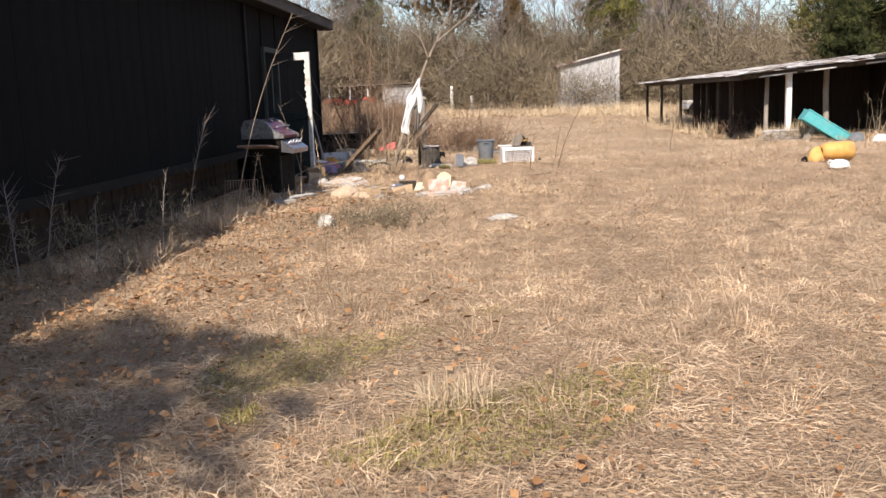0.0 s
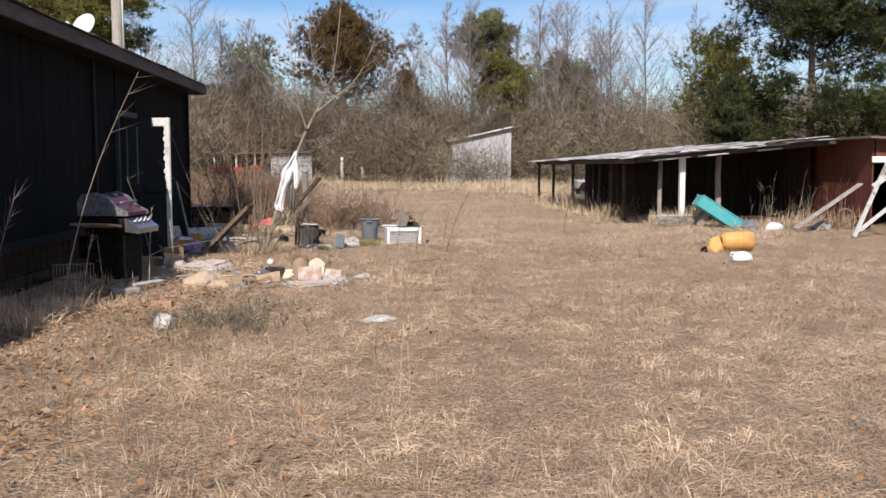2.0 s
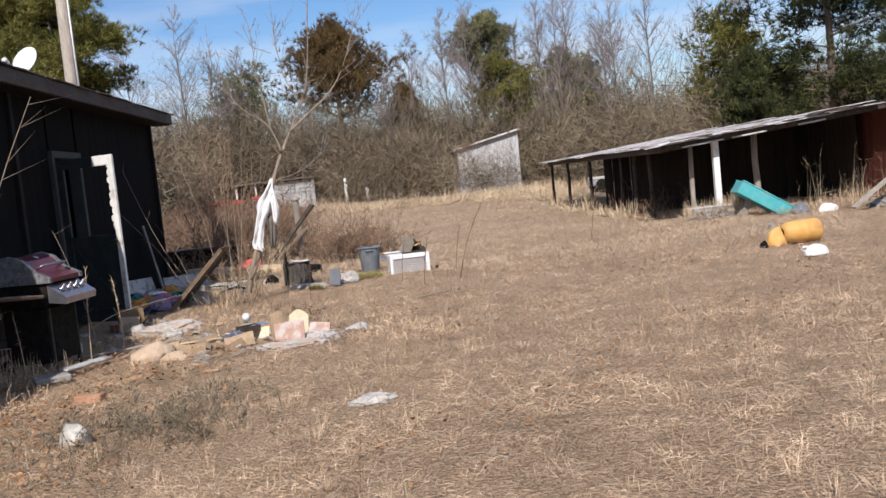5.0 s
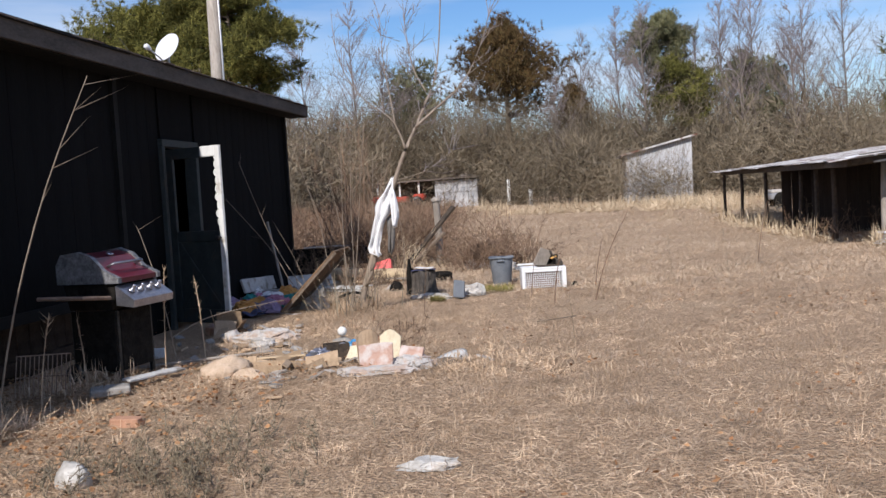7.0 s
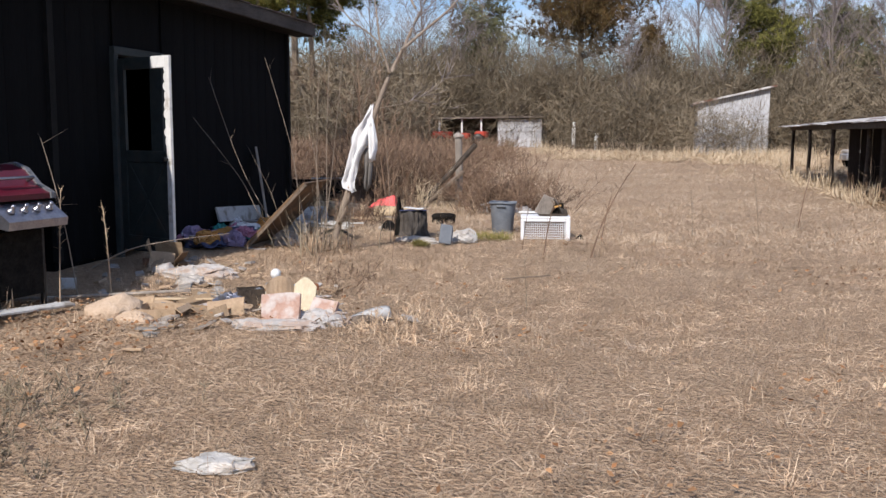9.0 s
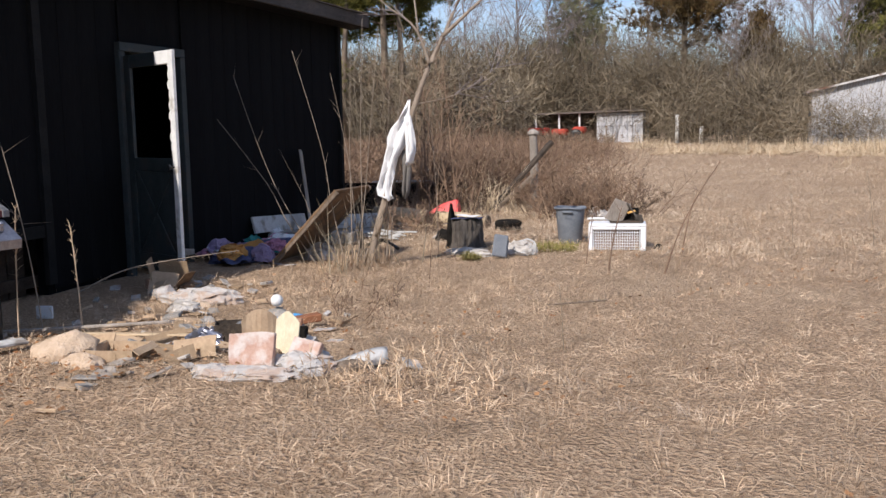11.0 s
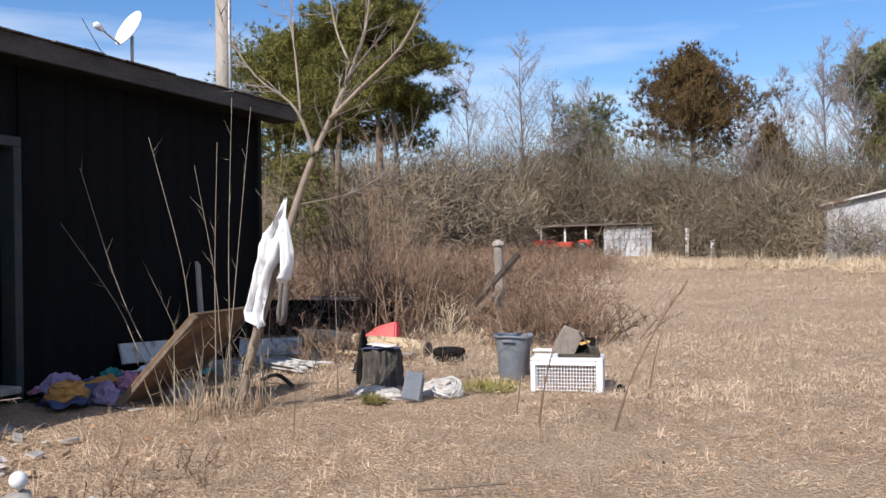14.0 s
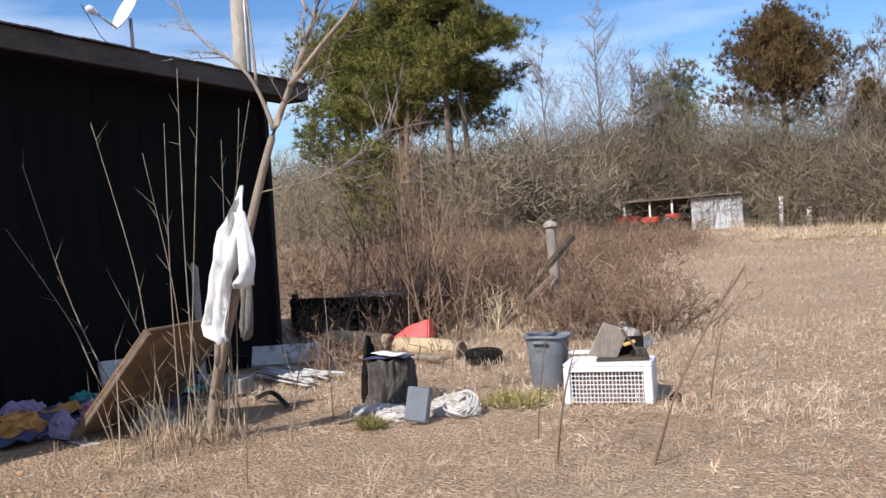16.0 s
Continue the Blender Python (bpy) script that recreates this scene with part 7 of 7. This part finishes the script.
thicket("grey_weeds", 30, (-1.05, 0.0), (9.4, 10.4), (0.15, 0.32), M_TWIG, "low grey dried weeds in the grass", 8, (5, 3), 0.6, 0.0028)
thicket("brown_weeds", 4, (-0.2, 0.3), (14.0, 14.8), (0.15, 0.32), M_BRUSH, "brown dried weed clumps in the grass", 6, (5, 3), 0.5, 0.003)
thicket("grey_weeds", 12, (0.6, 1.1), (12.5, 13.0), (0.15, 0.35), M_STRAW, "tangled dead grass clump by the curved sheet", 12, (5,), 0.9, 0.004)
thicket("wall_weeds", 30, (-2.95, -2.25), (4.8, 11.2), (0.3, 0.75), M_TWIG, "dried brown weeds along the house wall", 4, (5, 3), 0.35, 0.0028)
straw("wall_grass", 9000, -2.7, -2.0, 6.5, 12.5, (0.15, 0.45), (0.003, 0.006), 1.1, M_STRAW, "uncut dead grass along the house wall", lambda x, y: patch(x, y, 2.2, 1.0) > 0.0, 1.0)
straw("green_tuft", 500, -0.28, -0.12, 17.35, 17.5, (0.08, 0.18), (0.004, 0.007), 1.3, M_GREENGRASS, "small green grass tuft before the stump", None, 1.0)
straw("green_tuft", 900, 0.3, 0.75, 18.1, 18.45, (0.08, 0.2), (0.004, 0.007), 1.2, M_GREENGRASS, "green grass tuft at the bin's foot", None, 1.0)
straw("green_tuft", 170, -0.40, -0.24, 3.6, 3.8, (0.05, 0.14), (0.003, 0.005), 1.3, M_GREENGRASS, "green grass tuft in the shade", None, 1.0)
straw("pale_tuft", 380, 0.45, 0.75, 3.65, 3.95, (0.12, 0.30), (0.003, 0.005), 1.2, M_STRAW_PALE, "pale grass tuft in the field", None, 1.0)


def weed(x, y, tx, ty, h, r, label, material=None, twigs=7, twl=0.18):
    material = material or M_BARK_PALE
    ob = thing("weed_stalk", pose(x, y, gz(x, y)), label, "weed", "dry weed stalks")
    sp = smooth_path([(0, 0, -0.03), (tx * 0.25, ty * 0.25, h * 0.35), (tx * 0.6, ty * 0.6, h * 0.7), (tx, ty, h)], 3)
    n = len(sp)
    part("stem", bm_tube(sp, [r * (1 - 0.65 * k / (n - 1)) for k in range(n)], 5), material, ob)
    P, Q, R = twigs_on(sp[n // 3:], twigs, twl, r * 0.4, 0.6)
    tagged(part("twig_spray", spikes("twig_spray", P, Q, R, material), material, ob), kind="stuff")


# the tall pale stalk before the wall and others along it
weed(-2.42, 11.15, 0.82, 0.12, 2.38, 0.0087, "tall pale leaning stalk before the dark wall", M_BARK_PALE, 6, 0.4)
weed(-1.95, 13.15, -0.35, 0.1, 1.3, 0.0056, "thin pale dry stalk beside the grill", M_BARK_PALE, 6, 0.25)
weed(-1.75, 13.3, -0.05, 0.0, 0.75, 0.0062, "hairy dry weed stalk beside the grill", M_STRAW, 40, 0.06)
weed(-1.98, 12.95, 0.05, 0.0, 0.9, 0.0062, "hairy dry weed stalk by the wall", M_STRAW, 40, 0.07)
weed(-2.32, 11.55, 0.12, 0.0, 0.7, 0.0056, "curled dry weed stalk by the wall", M_STRAW, 30, 0.10)
weed(-2.3, 12.2, -0.05, 0.0, 0.6, 0.0050, "curled dry weed stalk near the grate", M_STRAW, 26, 0.08)
weed(-2.1, 7.75, 0.05, 0.1, 0.75, 0.0050, "pale dry weed at the wall", M_TWIG_GREY, 22, 0.14)
weed(-2.4, 7.15, 0.0, 0.05, 0.6, 0.0056, "broken pale weed stalk at the wall", M_TWIG_GREY, 8, 0.10)
weed(-2.55, 5.6, 0.1, 0.1, 0.8, 0.006, "twiggy pale weed at the wall foot", M_TWIG_GREY, 34, 0.2)
weed(-2.85, 5.9, 0.2, 0.1, 1.0, 0.006, "twiggy pale weed beside the siding", M_TWIG_GREY, 34, 0.2)
weed(-2.65, 6.4, -0.1, 0.1, 0.8, 0.006, "twiggy pale weed close to the wall", M_TWIG_GREY, 34, 0.2)
weed(-2.75, 7.0, 0.15, 0.1, 0.95, 0.0056, "twiggy dry weed against the wall", M_TWIG_GREY, 34, 0.2)
weed(-2.5, 9.6, 0.28, 0.0, 1.15, 0.0056, "twiggy dry weed against the dark siding", M_TWIG_GREY, 30, 0.22)
weed(-0.36, 6.1, -0.02, 0.0, 0.62, 0.0031, "thin upright dry weed in the field", M_TWIG, 6, 0.10)
weed(1.86, 16.85, 0.46, 0.55, 1.02, 0.0105, "tall bent dry weed beside the air conditioner", M_BRUSH, 14, 0.2)
weed(1.36, 16.75, 0.10, 0.10, 0.60, 0.009, "dark upright dry weed in the grass", M_BRUSH, 10, 0.12)
weed(4.6, 21.0, 0.25, 0.3, 1.0, 0.009, "bent dry weed in the far field", M_BRUSH, 10, 0.15)
weed(1.90, 18.3, 0.14, 0.2, 0.68, 0.0080, "bent dry weed in the field", M_BRUSH, 8, 0.15)
weed(1.05, 17.3, 0.12, 0.0, 0.75, 0.0050, "dark dry weed before the air conditioner", M_BRUSH, 8, 0.12)
weed(3.04, 19.2, -0.05, 0.0, 0.72, 0.0037, "thin dry weed in the field", M_TWIG, 8, 0.12)
weed(3.9, 19.5, -0.10, 0.0, 0.85, 0.0037, "thin dry weed in the open field", M_TWIG, 8, 0.12)
weed(1.6, 13.6, -0.03, 0.0, 0.45, 0.0031, "thin dry weed stem in the grass", M_TWIG, 8, 0.08)
weed(-0.15, 16.0, 0.05, 0.0, 0.55, 0.0037, "dark dry weed in the grass", M_BRUSH, 14, 0.10)
weed(0.99, 7.05, 0.02, 0.02, 0.42, 0.0030, "pale upright dry stalk in the field", M_STRAW_PALE, 10, 0.08)
weed(1.06, 7.4, -0.02, 0.03, 0.36, 0.0028, "pale feathery dry stalk in the field", M_STRAW_PALE, 12, 0.08)
weed(0.82, 8.1, 0.03, 0.0, 0.30, 0.0026, "thin brown dry stalk in the field", M_BRUSH, 8, 0.07)
plank("dead_branch", (1.2, 14.9, 0.03), (1.62, 15.1, 0.05), 0.012, 0.012, M_BARK, "dead branch lying in the grass", 0.0, "branch")
br = thing("dead_branch", pose(-2.42, 14.05, 0.0), "thin pale seeded branch lying over rubble", "branch")
sp = smooth_path([(0, 0, 0.12), (0.25, 0.25, 0.27), (0.55, 0.55, 0.33), (0.9, 0.95, 0.36)], 4)
part("stem", bm_tube(sp, [0.007 * (1 - 0.04 * k) for k in range(len(sp))], 5), M_BARK_PALE, br)
P, Q, R = twigs_on(sp, 34, 0.12, 0.002, 0.7)
Q[:, 2] -= 0.05
tagged(part("twig_spray", spikes("twig_spray", P, Q, R, M_BARK_PALE), M_BARK_PALE, br), kind="stuff")

# ---- things by the long shed ----
def build_trough():
    c = thing("teal_trough", pose(8.10, 22.45, 0.74, 0, 33, -4), "teal plastic trough tipped against the long shed", "trough")
    L, W, D, t = 1.28, 0.5, 0.27, 0.03
    part("bottom", bm_box((L, W, t), (L / 2, W / 2, -D + t / 2), bevel=0.01), M_TEAL, c)
    for y in (0, W):
        part("side", bm_box((L, t, D), (L / 2, y, -D / 2), bevel=0.01), M_TEAL, c)
        part("rim", bm_box((L + 0.05, 0.06, 0.03), (L / 2, y, 0.0), bevel=0.01), M_TEAL, c)
    for x in (0, L):
        part("end", bm_box((t, W, D), (x, W / 2, -D / 2), bevel=0.01), M_TEAL, c)
    plank("prop_log", (8.1, 22.75, 0.0), (8.35, 22.8, 0.42), 0.12, 0.12, M_GREYWOOD, "short log propping the teal trough", 0.0, "log")


build_trough()


def build_barrel():
    b = thing("yellow_drum", pose(7.02, 16.9, 0.155, 0, -90, 8), "faded yellow plastic drum lying cut open", "drum")
    part("shell", bm_lathe([(0.155, 0.0), (0.165, 0.03), (0.160, 0.22), (0.166, 0.24), (0.158, 0.26), (0.150, 0.46), (0.115, 0.53), (0.065, 0.555), (0.055, 0.55), (0.140, 0.45), (0.15, 0.05)], 26), M_YELLOW, b)
    # black disc across the neck stands for the drum's unlit hollow
    part("dark_mouth", bm_lathe([(0.060, 0.552), (0.02, 0.545)], 20), M_SOOT, b)
    lump("yellow_scrap", 6.40, 16.85, (0.30, 0.22, 0.24), M_YELLOW, "crumpled yellow plastic scrap by the drum", "scrap", 80)
    lump("dark_scrap", 6.16, 16.72, (0.12, 0.12, 0.10), M_SOOT, "dark scrap inside the cut drum", "scrap", 81)
    j = thing("white_jug", pose(6.22, 15.2, 0.0, 0, 0, 10), "white plastic jug lying in the grass", "jug")
    part("body", bm_lump((0.34, 0.2, 0.14), 82, 3, 0.12), M_WHITEPLASTIC, j)
    part("handle", bm_tube([(-0.16, 0, 0.05), (-0.22, 0, 0.09), (-0.17, 0, 0.12), (-0.1, 0, 0.11)], 0.015, 6), M_WHITEPLASTIC, j)


build_barrel()


def build_springs():
    bm = bmesh.new()
    for i in range(5):
        for j in range(3):
            cx, cy = 7.30 + 0.17 * i + 0.02 * j, 23.05 + 0.16 * j
            bm_tube([(cx + 0.06 * math.cos(a), cy + 0.06 * math.sin(a), 0.02 + 0.022 * a / 1.6) for a in [0.7 * k for k in range(28)]], 0.006, 4, bm, False)
    for j in range(26):
        cx, cy, cz = rng.uniform(7.2, 8.2), rng.uniform(22.95, 23.4), rng.uniform(0.03, 0.24)
        ra, tilt = rng.uniform(0.07, 0.22), rng.uniform(-0.5, 0.5)
        bm_tube([(cx + ra * math.cos(a), cy + 0.6 * ra * math.sin(a), max(0.01, cz + tilt * ra * math.cos(a + j))) for a in [0.55 * k for k in range(11)]], 0.005, 4, bm, False)
    for j in range(4):
        bm_tube([(7.2, 23.0 + 0.12 * j, 0.24), (8.1, 23.0 + 0.12 * j, 0.26)], 0.006, 4, bm)
    solo("bed_springs", bm, M_WIRE, pose(0, 0, 0), "pile of galvanised bed springs by the white post", "springs")


build_springs()
lump("white_toy", 9.55, 21.95, (0.42, 0.22, 0.18), M_WHITEPLASTIC, "white plastic housing lying before the shed", "scrap", 83, 5, 0.12)
lump("grey_scrap", 9.05, 22.1, (0.35, 0.3, 0.22), M_BIN, "grey scrap among weeds before the shed", "scrap", 84)
lump("rubble_heap", 10.6, 21.9, (0.5, 0.4, 0.18), M_CONC, "grey rubble heap by the red barn", "rubble", 85, 0, 0.45, 0, 0, 4, 3.2)
lump("concrete_chunk", 7.4, 19.5, (0.12, 0.10, 0.10), M_CONC, "pale lump in the grass before the trough", "rubble", 86)
solo("curved_pipe", bm_tube([(0.16 * math.cos(a), 0, 0.35 + 0.12 * math.sin(a)) if a > 0 else (0.16, 0, 0.0) for a in (0, 0.3, 0.8, 1.4, 2.0, 2.6, 3.1)] + [(-0.16, 0, 0.0)], 0.014, 6), M_RUSTSHELF, pose(11.0, 21.6, 0), "bent rusty pipe hoop by the barn", "pipe")
straw("golden_weeds", 700, 7.1, 8.3, 23.0, 23.5, (0.45, 0.95), (0.007, 0.013), 1.7, M_STRAW_PALE, "golden dry weeds bent under the shed eave", None, 1.0)
straw("barn_weeds", 1400, 8.6, 11.6, 21.9, 23.2, (0.3, 0.8), (0.005, 0.010), 1.4, M_STRAW, "dry weeds standing before the shed", None, 1.0)
straw("barn_weeds", 900, 6.2, 7.0, 24.5, 37.0, (0.3, 0.7), (0.01, 0.02), 1.2, M_STRAW_PALE, "dry weeds along the long shed", None, 1.0)
thicket("shed_brush", 9, (6.7, 7.6), (25.0, 28.5), (0.5, 1.0), M_BRUSH, "twiggy dead brush before the dark shed", 5, (6, 3), 0.5, 0.008)
thicket("shed_stems", 12, (9.4, 11.3), (22.6, 23.8), (0.7, 1.4), M_TWIG, "bare weed stems standing in the shed opening", 3, (3,), 0.12, 0.008)


def build_trailer():
    c = thing("covered_trailer", pose(9.6, 44.5, gz(9, 44), 0, 0, 5), "small grey trailer with a pale cover beyond the open shed", "trailer")
    part("body", bm_box((0.8, 1.0, 0.26), (0.3, 0, 0.44), bevel=0.05), M_GREYMETAL, c)
    part("cover", bm_box((0.74, 0.9, 0.14), (0.3, 0, 0.64), bevel=0.05, rough=0.02, cuts=3), M_FILM, c)
    for y in (-0.75, 0.75):
        w = bm_lathe([(0.12, -0.09), (0.30, -0.09), (0.30, 0.09), (0.12, 0.09)], 18)
        bmesh.ops.transform(w, matrix=Matrix.Translation((0.3, 0.6 * y, 0.31)) @ Matrix.Rotation(math.pi / 2, 4, 'X'), verts=w.verts[:])
        part("wheel", w, M_SOOT, c)


build_trailer()
